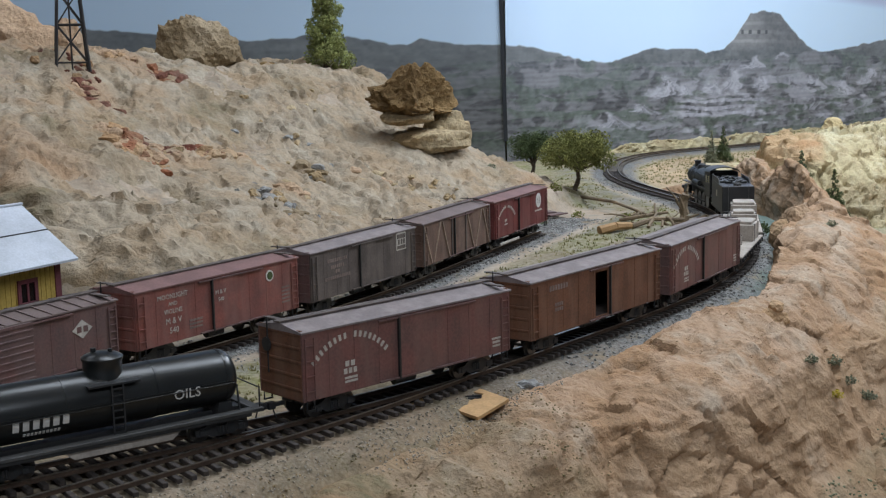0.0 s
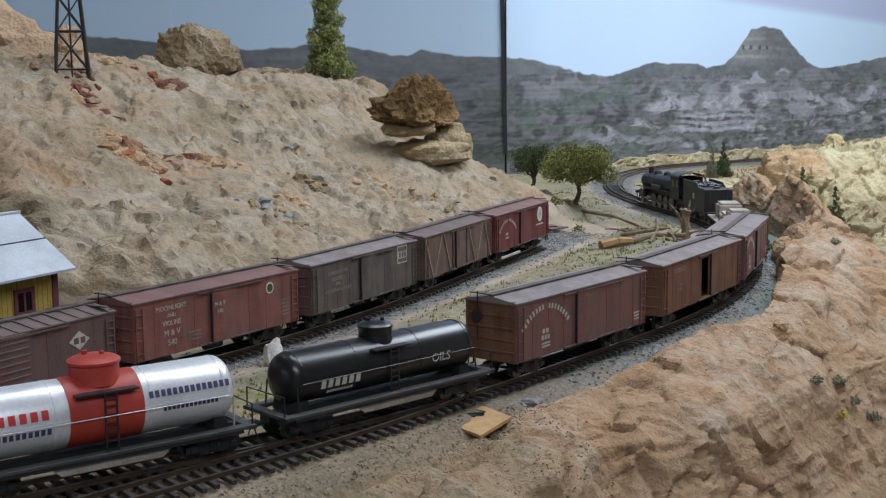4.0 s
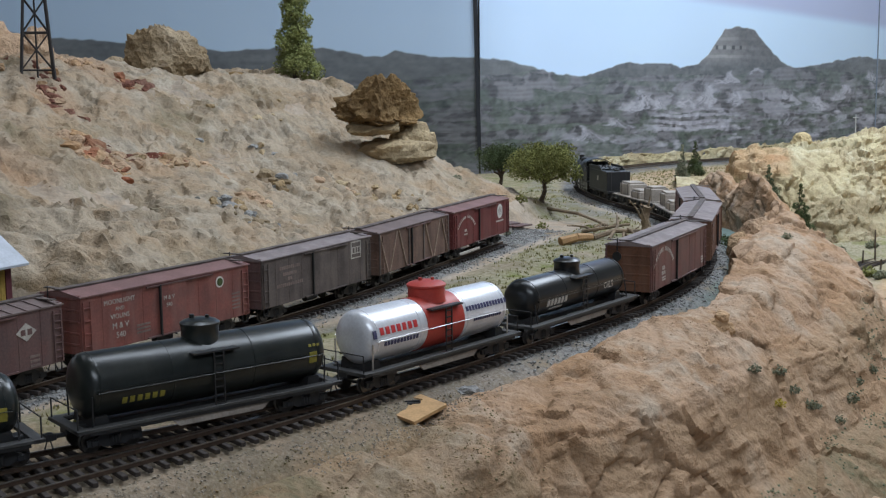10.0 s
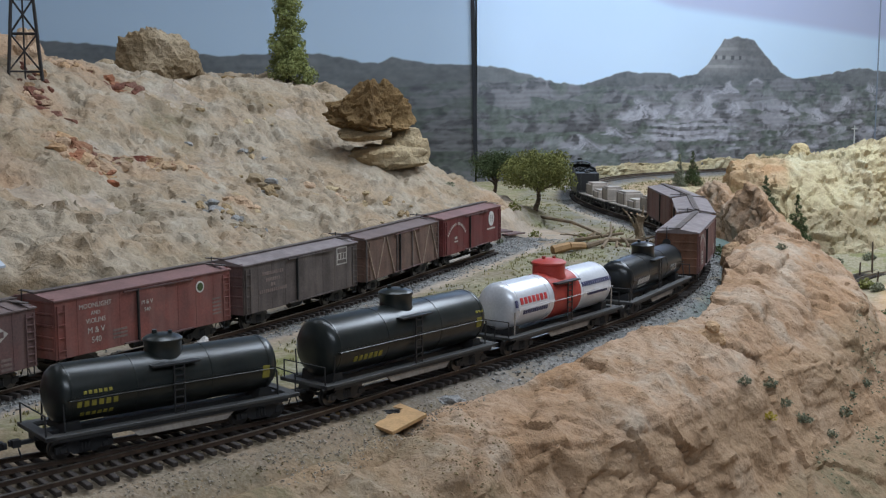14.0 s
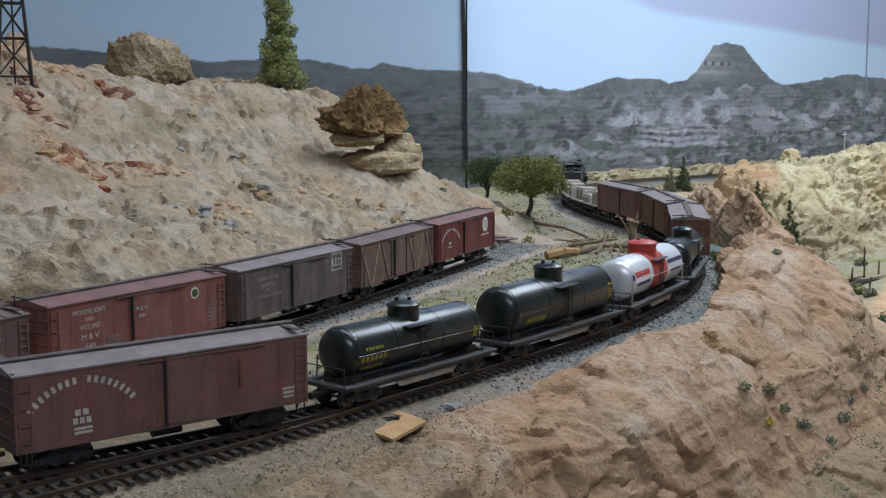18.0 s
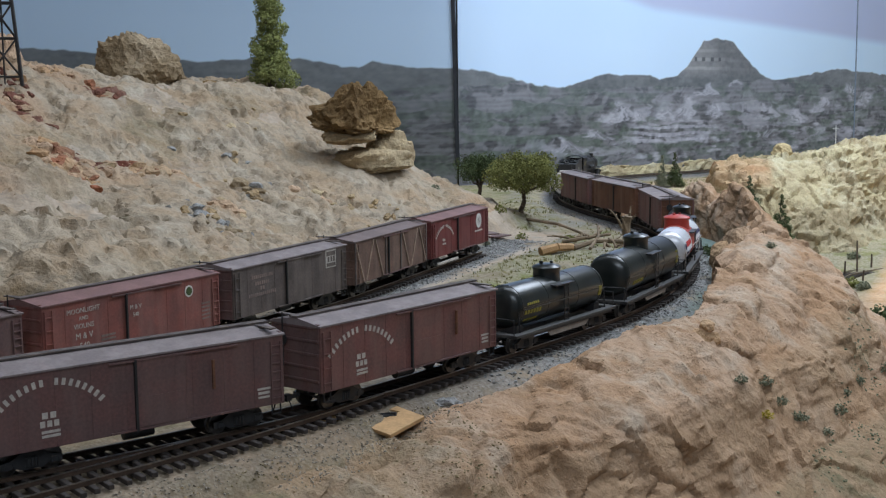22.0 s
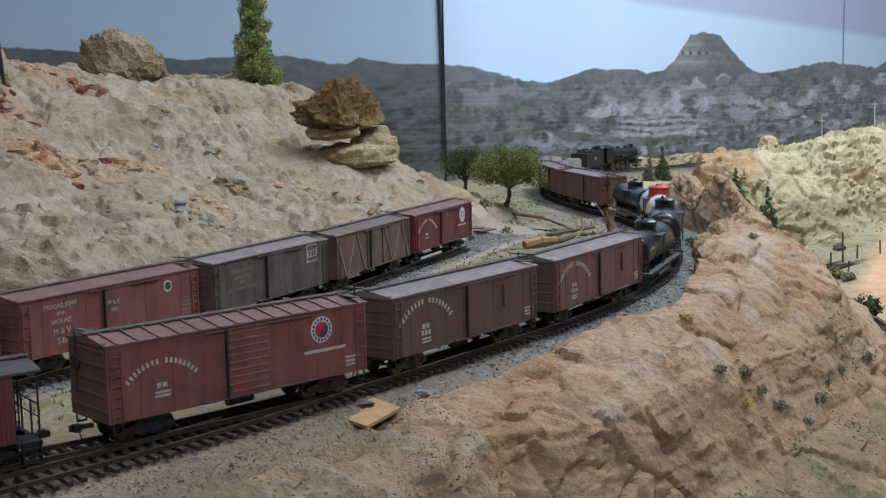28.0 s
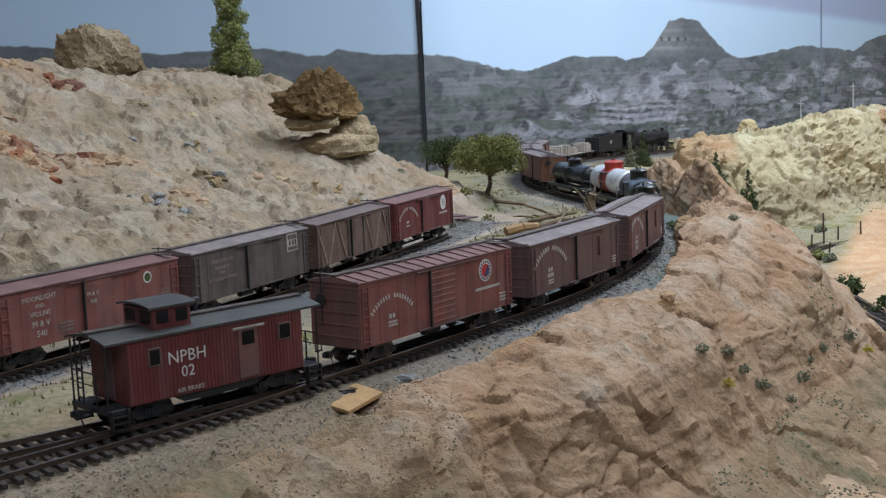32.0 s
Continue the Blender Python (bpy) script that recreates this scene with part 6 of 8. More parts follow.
    for sgn in (-1, 1):
        g = Geo()
        y0, y1 = sorted((sgn * 12.3, sgn * 17.2))
        g.box(-L, L, y0, y1, 11.2, 12.8, 0.2)
        part("side_walk", g, M[deck], car, "dusty grey side walkway")
        g = Geo()
        g.box(-L + 6, L - 6, *sorted((sgn * 15.9, sgn * 16.7)), 9.6, 11.1, 0.1)
        part("side_sill", g, M["black"], car)
        # pale trapezoid between the trucks
        if pale_panel:
            g = Geo()
            g.extrude([(-24, 9.4), (-20, 6.0), (24, 6.0), (28, 9.4)], sgn * 15.0 - 0.4, sgn * 15.0 + 0.4)
            part("under_panel", g, M["crate"], car, "pale trapezoid panel under the frame")
        g = Geo()
        g.tube((-H + 5, sgn * (r + 1.2), z - 0.6), (H - 5, sgn * (r + 1.2), z - 0.6), 0.22, n=6)
        for x in (-H + 5, -H / 2, H / 2, H - 5):
            g.tube((x, sgn * (r - 0.5), z - 0.6), (x, sgn * (r + 1.2), z - 0.6), 0.22, n=6)
        part("handrail", g, M[tank], car)
        for x in (-H + 3, H - 3):
            g = Geo()
            g.tube((x, sgn * 13.6, 12.5), (x, sgn * (r - 0.8), z - 2), 0.45, n=6)
            part("tank_strap", g, M["crate"] if band else M["black"], car)
    for sgn in (-1, 1):
        g = Geo()
        g.box(*sorted((sgn * L, sgn * (L - 5))), -17.2, 17.2, 11.0, 12.9, 0.2)
        part("end_walk", g, M[deck], car)
        g = Geo()
        for y in (-15, 15):
            g.tube((sgn * (L - 1), y, 12.8), (sgn * (L - 1), y, 22), 0.4, n=6)
        g.tube((sgn * (L - 1), -15, 22), (sgn * (L - 1), 15, 22), 0.35, n=6)
        part("end_rail", g, M["black"], car)
    running_gear(car, length - 38, L)
    return car


def on_tank(car, half, x, z, rows, material, zc=28.5):
    """Letter bars that hug a tank's round flank."""
    g = Geo()

    def patch(x0, x1, z0, z1):
        ring = []
        for q in (z0, (z0 + z1) / 2, z1):
            ring.append((-math.sqrt(max(1.0, (half + 0.35) ** 2 - (q - zc) ** 2)), q))
        vs = [(x_, y, q) for x_ in (x0, x1) for y, q in ring] + [(x_, y + 0.5, q) for x_ in (x0, x1) for y, q in ring]
        g.add(vs, [(0, 3, 4, 1), (1, 4, 5, 2), (6, 7, 10, 9), (7, 8, 11, 10), (0, 1, 7, 6), (1, 2, 8, 7), (3, 9, 10, 4), (4, 10, 11, 5), (0, 6, 9, 3), (2, 5, 11, 8)])

    for w, h, dz, pitch in rows:
        n = max(1, int(w / pitch))
        zz = z - dz
        for k in range(n):
            a = x - w / 2 + k * w / n
            b = a + w / n * 0.62
            patch(a, b, zz - h / 2, zz + h / 2)
    return part("lettering", g, material, car)


def flat_car(label):
    car = thing("flatcar", label, "flatcar", group="train cars")
    L = 65
    g = Geo()
    g.box(-L, L, -16, 16, 9.5, 12.4, 0.3)
    part("side_frame", g, M["black"], car)
    for k in range(36):
        x = -L + (k + 0.5) * 2 * L / 36
        g = Geo()
        g.box(x - 1.85, x + 1.85, -16.6, 16.6, 12.4, 13.6, 0.15)
        part("deck_board", g, M["crate"], car)
    for sgn in (-1, 1):
        for k in range(10):
            x = -L + 6 + k * (2 * L - 12) / 9
            g = Geo()
            g.box(x - 1.1, x + 1.1, *sorted((sgn * 16.0, sgn * 17.6)), 9.0, 12.2, 0.2)
            part("stake_pocket", g, M["black"], car)
    g = Geo()
    g.box(-L + 10, L - 10, -3.5, 3.5, 6.5, 9.5, 0.3)
    part("centre_sill", g, M["black"], car)
    for x, y, w, d, h in ((-46, 0, 26, 22, 15), (-8, 3, 30, 20, 8), (38, -2, 34, 24, 14)):
        g = Geo()
        g.box(x - w / 2, x + w / 2, y - d / 2, y + d / 2, 13.6, 13.6 + h, 0.6)
        g.box(x - w / 2 + 3, x + w / 2 - 3, y - d / 2 + 2, y + d / 2 - 2, 13.6 + h, 13.6 + h + 2.5, 0.5)
        cr = part("crate", g, M["crate"], car, "pale wooden crate tied to the deck")
        for e in (-w / 3, w / 3):
            g = Geo()
            g.box(x + e - 0.6, x + e + 0.6, y - d / 2 - 0.3, y + d / 2 + 0.3, 13.6, 13.6 + h + 0.3)
            part("strap", g, M["grey_brown"], cr)
    running_gear(car, 90, L)
    return car


def locomotive():
    car = thing("steam_locomotive", "weathered black steam locomotive running on the main line", "locomotive", group="train cars")
    z = 30.0
    g = Geo()
    g.lathe([(-22, 12.4), (38, 11.6), (72, 10.4), (96, 10.2), (96.5, 9.8), (96.5, 0.5)], "x", 32, (0, 0, z))
    part("boiler", g, M["black"], car, smooth=True)
    for x in (-6, 14, 34, 54, 76):
        g = Geo()
        rb = 12.5 - (x + 6) * 0.02
        g.lathe([(x - 0.4, 9.0), (x - 0.4, rb), (x + 0.4, rb), (x + 0.4, 9.0)], "x", 32, (0, 0, z))
        part("boiler_band", g, M["frame_grey"], car)
    g = Geo()
    g.lathe([(z + 8, 3.8), (z + 14, 3.4), (z + 16.5, 4.1), (z + 17.2, 4.1), (z + 17.2, 2.6), (z + 13, 2.4)], "z", 18, (86, 0, 0))
    part("smokestack", g, M["black"], car, smooth=True)
    for x, r_, h in ((62, 5.4, 15.5), (30, 5.0, 16.0), (6, 3.4, 14.6)):
        g = Geo()
        g.lathe([(z + 8, r_ + 0.8), (z + h - 4, r_), (z + h - 1.6, r_ * 0.85), (z + h, r_ * 0.4), (z + h + 0.2, 0.3)], "z", 18, (x, 0, 0))
        part("steam_dome", g, M["black"], car, smooth=True)
    g = Geo()
    g.lathe([(96.5, 5.0), (97.6, 4.6), (98.2, 1.0)], "x", 18, (0, 0, z))
    part("smokebox_door", g, M["frame_grey"], car)
    g = Geo()
    g.lathe([(94, 1.5), (99.0, 2.4), (100.5, 2.4), (100.5, 0.5)], "x", 14, (0, 0, z + 9.5))
    part("headlamp", g, M["frame_grey"], car)
    g = Geo()
    for sgn in (-1, 1):
        g.box(-44, -18, *sorted((sgn * 15.6, sgn * 14.6)), 17, 44, 0.2)
    g.box(-19, -18, -14.6, 14.6, 17, 44)
    g.box(-44, -18, -14.6, 14.6, 16, 17)
    part("cab", g, M["black"], car)
    g = Geo()
    outl = [(16.8 * math.sin(t), 44 + 5.0 * (math.cos(t) - math.cos(1.2)) / (1 - math.cos(1.2))) for t in np.linspace(-1.2, 1.2, 11)]
    n = len(outl)
    vs = [(x, y * 1.08, q + e) for x in (-46, -16) for e in (0, 0.8) for y, q in outl]
    fs = []
    for k in range(n - 1):
        fs += [(k, k + 1, 2 * n + k + 1, 2 * n + k), (n + k + 1, n + k, 3 * n + k, 3 * n + k + 1), (k + 1, k, n + k, n + k + 1), (2 * n + k, 2 * n + k + 1, 3 * n + k + 1, 3 * n + k)]
    g.add(vs, fs)
    part("cab_roof", g, M["black"], car)
    for sgn in (-1, 1):
        for x in (-39, -28):
            g = Geo()
            g.box(x - 3.4, x + 3.4, *sorted((sgn * 15.5, sgn * 15.9)), 32, 40)
            part("cab_window", g, M["glass_dark"], car)
        g = Geo()
        g.box(-18, 98, *sorted((sgn * 10.5, sgn * 15.4)), 22.4, 23.4)
        part("running_board", g, M["black"], car)
        g = Geo()
        g.tube((18, sgn * 12.5, 26), (48, sgn * 12.5, 26), 3.0, n=12)
        part("air_tank", g, M["black"], car)
        g = Geo()
        g.box(74, 90, *sorted((sgn * 9, sgn * 15.6)), 9.5, 19.5, 1.2)
        part("cylinder", g, M["black"], car)
        g = Geo()
        g.box(-8, 53, *sorted((sgn * 12.4, sgn * 13.6)), 7.2, 9.0, 0.2)
        part("side_rod", g, M["frame_grey"], car)
        g = Geo()
        g.box(22, 76, *sorted((sgn * 14.0, sgn * 15.0)), 9.6, 10.8, 0.2)
        part("main_rod", g, M["frame_grey"], car)
        for x in (-7, 12.5, 32, 51.5):
            g = Geo()
            g.lathe([(sgn * 8.3 - 1.3, 1.0), (sgn * 8.3 - 1.3, 8.2), (sgn * 8.3 + 1.3, 8.2), (sgn * 8.3 + 1.3, 1.0)][::-1], "y", 24)
            part("driving_wheel", g, M["wheel"], car, m=pose(x * 0.001, 0, 0.0082))
        g = Geo()
        g.lathe([(sgn * 8.3 - 1.2, 1.0), (sgn * 8.3 - 1.2, 4.8), (sgn * 8.3 + 1.2, 4.8), (sgn * 8.3 + 1.2, 1.0)][::-1], "y", 18)
        part("pilot_wheel", g, M["wheel"], car, m=pose(0.092, 0, 0.0048))
        g = Geo()
        g.tube((-16, sgn * 13.0, 37), (94, sgn * 11.2, 37), 0.35, n=6)
        part("handrail", g, M["frame_grey"], car)
    g = Geo()
    g.box(-44, 100, -6, 6, 10, 20, 0.5)
    g.box(98, 104, -15.5, 15.5, 13, 16.5, 0.3)
    part("frame", g, M["black"], car)
    g = Geo()
    for k in range(9):
        y = -13 + k * 26 / 8
        g.tube((103, y, 13), (110, y * 0.75, 2.2), 0.6, n=6)
    g.box(109, 111, -11, 11, 1.6, 3.0, 0.2)
    part("pilot", g, M["black"], car)
    return car


def tender():
    car = thing("tender", "black slope-topped coal tender behind the locomotive", "tender", group="train cars")
    g = Geo()
    g.box(-44, 44, -16, 16, 13.5, 39, 0.6)
    part("water_tank", g, M["black"], car)
    for sgn in (-1, 1):
        g = Geo()
        g.extrude([(-20, 39), (-8, 44), (44, 44), (44, 39)], sgn * 15.4 - 0.5, sgn * 15.4 + 0.5)
        part("coal_board", g, M["black"], car)
        g = Geo()
        g.box(-3, 3, *sorted((sgn * 16.0, sgn * 16.3)), 25, 31)
        part("number_bars", g, M["cream"], car, "pale number patch")
    g = Geo()
    rng = random.Random(9)
    for _ in range(90):
        x, y = rng.uniform(-14, 42), rng.uniform(-13, 13)
        s = rng.uniform(1.2, 2.6)
        g.box(x - s, x + s, y - s, y + s, 39, 40.5 + rng.uniform(0, 3.5) * (1 - abs(y) / 18), 0.6)
    part("coal_load", g, M["tank_black"], car)
    g = Geo()
    g.box(-45, 45, -15.4, 15.4, 10, 13.4, 0.3)
    part("frame", g, M["black"], car)
    g = Geo()
    g.tube((-44.6, 10, 14), (-44.6, 10, 40), 0.4, n=6)
    g.tube((-44.6, -10, 14), (-44.6, -10, 40), 0.4, n=6)
    g.tube((-36, 0, 39), (-36, 0, 41.5), 4.0, n=16)
    part("rear_fittings", g, M["frame_grey"], car)
    running_gear(car, 54, 45)
    return car


def caboose():
    car = thing("caboose", "weathered red wooden caboose with a cupola", "caboose", group="train cars")
    L, W, top, sill = 48.0, 17.0, 39.5, 10.5
    for sgn in (-1, 1):
        g = Geo()
        g.box(-L, L, *sorted((sgn * W, sgn * (W - 1.2))), sill, top, 0.2)
        sd = part("side_wall", g, M["maroon"], car)
        for k in range(48):
            x = -L + (k + 0.5) * 2
            g = Geo()
            g.box(x - 0.85, x + 0.85, *sorted((sgn * W, sgn * (W + 0.22))), sill + 0.6, top - 1.0)
            part("board", g, M["maroon"], sd)
        for x, w in ((-35, 5.0), (37, 6.0)):
            g = Geo()
            g.box(x - w / 2 - 0.9, x + w / 2 + 0.9, *sorted((sgn * (W + 0.1), sgn * (W + 0.9))), 26.5, 35, 0.2)
            wd = part("window", g, M["oxide_dark"], car)
            g = Geo()
            g.box(x - w / 2, x + w / 2, *sorted((sgn * (W + 0.7), sgn * (W + 1.0))), 27.4, 34.2)
            part("pane", g, M["glass_dark"], wd)
        g = Geo()
        g.box(10, 21, *sorted((sgn * (W + 0.1), sgn * (W + 0.8))), sill + 1.5, 35.5, 0.2)
        dr = part("side_door", g, M["oxide"], car, "brown side door")
        g = Geo()
        g.box(12, 19, *sorted((sgn * (W + 0.6), sgn * (W + 1.0))), 28, 34.5)
        part("pane", g, M["glass_dark"], dr)
        g = Geo()
        g.box(7, 25, *sorted((sgn * (W + 0.1), sgn * (W + 1.4))), 35.6, 36.8, 0.2)
        part("door_hood", g, M["crate"], dr, "pale weathered hood")
    for sgn in (-1, 1):
        g = Geo()
        x0, x1 = sorted((sgn * L, sgn * (L - 1.2)))
        g.box(x0, x1, -W + 1.2, W - 1.2, sill, top, 0.1)
        part("end_wall", g, M["maroon"], car)
        g = Geo()
        g.box(*sorted((sgn * (L + 0.1), sgn * (L + 0.6))), -4, 4, sill + 1, 34)
        part("end_door", g, M["oxide_dark"], car)
        g = Geo()
        g.box(*sorted((sgn * L, sgn * (L + 11))), -W, W, sill - 2.5, sill, 0.3)
        part("platform", g, M["black"], car)
        g = Geo()
        for y in (-15.5, -6, 6, 15.5):
            g.tube((sgn * (L + 10.4), y, sill), (sgn * (L + 10.4), y, 26 if abs(y) < 10 else top - 0.5), 0.45, n=6)
        g.tube((sgn * (L + 10.4), -15.5, 25.5), (sgn * (L + 10.4), 15.5, 25.5), 0.4, n=6)
        g.tube((sgn * (L + 10.4), -15.5, 20), (sgn * (L + 10.4), 15.5, 20), 0.3, n=6)
        part("end_railing", g, M["black"], car)
        for y in (-1, 1):
            g = Geo()
            for k in range(3):
                z0 = sill - 2.6 - 3.0 * k
                g.box(sgn * (L + 6) - 3.5, sgn * (L + 6) + 3.5, y * (W - 0.4) - 2.0, y * (W - 0.4) + 1.2, z0 - 0.7, z0)
            g.box(sgn * (L + 2.2) - 0.3, sgn * (L + 2.2) + 0.3, y * (W - 0.4) - 2, y * (W - 0.4) + 1.2, sill - 9.5, sill)
            g.box(sgn * (L + 9.8) - 0.3, sgn * (L + 9.8) + 0.3, y * (W - 0.4) - 2, y * (W - 0.4) + 1.2, sill - 9.5, sill)
            part("steps", g, M["black"], car)
        ladder(car, sgn * (L + 9.6), 10, sill, top + 2, 5, "y", M["black"], 7)

    def arched(x0, x1, half, z, rise, mt, name, parent, label=""):
        g = Geo()
        ys = np.linspace(-half, half, 11)
        prof = [(float(y), z + rise * (1 - (y / half) ** 2)) for y in ys]
        n = len(prof)
        vs = [(x, y, q + e) for x in (x0, x1) for e in (0, 1.0) for y, q in prof]
        fs = []
        for k in range(n - 1):
            fs += [(k, k + 1, 2 * n + k + 1, 2 * n + k), (n + k + 1, n + k, 3 * n + k, 3 * n + k + 1), (k + 1, k, n + k, n + k + 1), (2 * n + k, 2 * n + k + 1, 3 * n + k + 1, 3 * n + k)]
        fs += [(0, 2 * n, 3 * n, n), (n - 1, 2 * n - 1, 4 * n - 1, 3 * n - 1)]
        g.add(vs, fs)
        return part(name, g, mt, parent, label)

    rf = arched(-L - 11.5, L + 11.5, W + 1.2, top, 2.6, M["frame_grey"], "roof", car, "dark grey tar-paper roof")
    g = Geo()
    for x0, x1 in ((-L - 12, -33), (-11, L + 12)):
        for y in (-1.75, 0, 1.75):
            g.box(x0, x1, y - 0.8, y + 0.8, top + 4.0, top + 4.7)
    part("running_board", g, M["grey_brown"], rf)
    g = Geo()
    g.box(-32, -12, -13, 13, top + 0.5, top + 12, 0.3)
    cu = part("cupola", g, M["maroon"], car)
    for sgn in (-1, 1):
        for x in (-27, -17):
            g = Geo()
            g.box(x - 3, x + 3, *sorted((sgn * 12.9, sgn * 13.3)), top + 5.0, top + 10.5)
            part("cupola_window", g, M["glass_dark"], cu)
        for y in (-6.5, 6.5):
            g = Geo()
            xx = -22 + sgn * 10.0
            g.box(xx - 0.3, xx + 0.3, y - 4, y + 4, top + 5.0, top + 10.5)
            part("cupola_window", g, M["glass_dark"], cu)
    arched(-34.5, -9.5, 14.6, top + 12, 1.6, M["frame_grey"], "cupola_roof", cu, "dark grey arched cupola roof")
    g = Geo()
    g.tube((2, 5, top), (2, 5, top + 9.5), 1.1, n=10)
    g.lathe([(top + 9.0, 1.2), (top + 9.2, 2.2), (top + 10.4, 2.0), (top + 11.2, 0.4)], "z", 12, (2, 5, 0))
    part("stove_pipe", g, M["black"], car)
    g = Geo()
    g.box(-L - 9, L + 9, -4, 4, 9.5, sill, 0.3)
    g.box(-10, 2, -15, -9, 6.0, 10.5, 0.4)
    g.extrude([(-26, sill), (-20, sill - 3.4), (20, sill - 3.4), (26, sill)], -15.8, -14.6)
    g.extrude([(-26, sill), (-20, sill - 3.4), (20, sill - 3.4), (26, sill)], 14.6, 15.8)
    part("underframe", g, M["black"], car)
    words("NPBH", 5.8, M["white"], car, side(-18, 28.5, 17.25))
    words("02", 5.4, M["white"], car, side(-18, 21.3, 17.25))
    words("AIR BRAKE", 2.2, M["cream"], car, side(-17, 13.0, 17.25))
    running_gear(car, 74, L + 10)
    return car


def emblem_disc(car, x, z):
    g = Geo()
    g.lathe([(-17.2, 0.1), (-17.2, 6.6), (-17.5, 6.6), (-17.5, 0.1)][::-1], "y", 32, (x, 0, z))
    disc = part("round_emblem", g, M["white"], car, "white ring emblem with red and blue centre")
    g = Geo()
    g.lathe([(-17.5, 0.1), (-17.5, 4.0), (-17.75, 4.0), (-17.75, 0.1)][::-1], "y", 28, (x, 0, z))
    part("emblem_centre", g, M["red_mark"], disc)
    g = Geo()
    n = 14
    g.extrude([(x + 3.6 * math.cos(t), z + 3.6 * math.sin(t)) for t in np.linspace(-2.2, 0.9, n)], -17.95, -17.7)
    part("emblem_swirl", g, M["blue_mark"], disc)
    g = Geo()
    for k in range(16):
        t = 2 * math.pi * k / 16
        cx, cz = x + 5.3 * math.cos(t), z + 5.3 * math.sin(t)
        g.box(cx - 0.45, cx + 0.45, -17.75, -17.45, cz - 0.6, cz + 0.6)
    part("ring_letters", g, M["blue_mark"], disc)
    bars(car, 17.2, x + 2, z - 10.5, [(26, 1.6, 0)], M["cream"])


TRAIN = []


def couple(car, behind, base):
    """Adds a car to the train: its middle lies `behind` metres ahead of the mark."""
    TRAIN.append((car, behind, base))
    return car


n1 = couple(boxcar("dusty brown-red boxcar with arched white letter bars", body="oxide", end="rust", roof="roof_grey", door=(2, 26)), 0.0745, 0.098)
road_letters(n1, M["cream"])
s1 = couple(boxcar("rusty brown boxcar with its side door standing open", length=150, body="rust", roof="roof_grey", door=(2, 15), door_open=True, end="rust"), 0.2405, 0.105)
bars(s1, 17.2, -46, 38, [(20, 3, 0)], M["faint"])
bars(s1, 17.2, -46, 28, [(9, 2, 0), (9, 2, 3)], M["faint"])
n2 = couple(boxcar("brown-red boxcar with arched letter bars", body="oxide", end="oxide_dark", roof="roof_grey", door=(2, 24)), 0.399, 0.098)
road_letters(n2, M["cream"])
couple(flat_car("black flatcar loaded with pale crates"), 0.547, 0.09)
couple(flat_car("black flatcar loaded with pale strapped crates"), 0.691, 0.09)
couple(tender(), 0.823, 0.054)
couple(locomotive(), 0.928, 0.06)
pan = couple(tank_car("black tank car with white lettering", length=136, tank="tank_black", r=12.6, span=121, dome=(0, 8.4, 8.5), z=26.5), -0.0825, 0.09)
on_tank(pan, 12.6, -31, 23.5, [(25, 4.4, 0, 4.1), (16, 1.3, 4.4, 1.5)], M["white"], 26.5)
words("OILS", 4.6, M["white"], pan, pose(0.033, -0.01285, 0.0245, 94, 0, 0))
tag = couple(tank_car("silver tank car with a bright red centre band", length=136, tank="silver", r=14.6, span=123, dome=(1, 10.5, 9.5), band=(-16, 16)), -0.2305, 0.096)
on_tank(tag, 14.6, -37.5, 32.5, [(31, 3.8, 0, 3.9)], M["red_mark"])
on_tank(tag, 14.6, -36, 25.5, [(28, 2.4, 0, 2.4)], M["blue_mark"])
on_tank(tag, 14.6, 38.5, 33.5, [(38, 2.7, 0, 2.7), (26, 1.6, 7.0, 2.0)], M["blue_mark"])
on_tank(tag, 14.6, -56.5, 31.5, [(4, 4.2, 0, 4.2)], M["blue_mark"])
t3 = couple(tank_car("dusty green-black tank car with dull yellow stencils", length=139, tank="tank_green", r=15.2, span=128, dome=(0, 9.0, 9.5), z=28.5), -0.380, 0.098)
on_tank(t3, 15.2, -36, 22.5, [(22, 3.0, 0, 3.2)], M["yellow_mark"])
on_tank(t3, 15.2, 55, 27, [(7, 5.5, 0, 5), (7, 1.2, -6, 2)], M["yellow_mark"])
t4 = couple(tank_car("dusty green-black tank car with yellow marks", length=126, tank="tank_green", r=13.4, span=112, dome=(0, 8.6, 8.5), z=27.0), -0.5255, 0.086)
on_tank(t4, 13.4, -37, 24, [(20, 2.6, 0, 3.0), (14, 1.4, -5, 2.2), (16, 1.6, 5, 2.4)], M["yellow_mark"], 27.0)
on_tank(t4, 13.4, 48, 25, [(6, 6, 0, 6)], M["yellow_mark"], 27.0)
gc = couple(boxcar("weathered brown boxcar with arched white letter bars", body="oxide", end="oxide_dark", roof="roof_grey", door=(8, 24), half_door=True), -0.680, 0.098)
road_letters(gc, M["cream"])
fc = couple(boxcar("dark weathered brown boxcar with arched letter bars", body="oxide_dark", end="oxide_dark", roof="roof_grey", door=(8, 24), half_door=True), -0.8405, 0.098)
road_letters(fc, M["cream"])
ec = couple(boxcar("red-brown boxcar with a round red-centred emblem", body="red_paint", end="oxide", roof="roof_red", door=(0, 24), ribs=True, length=146, top=46.0), -1.0035, 0.1)
arc_bars(ec, 17.2, -46, 11.5, 24, 92, 17, 2.0, 2.8, M["cream"], skip=(8,))
bars(ec, 17.2, -46, 24.5, [(6, 2.2, 0), (8, 1.1, 3.2), (8, 1.1, 5.0)], M["cream"])
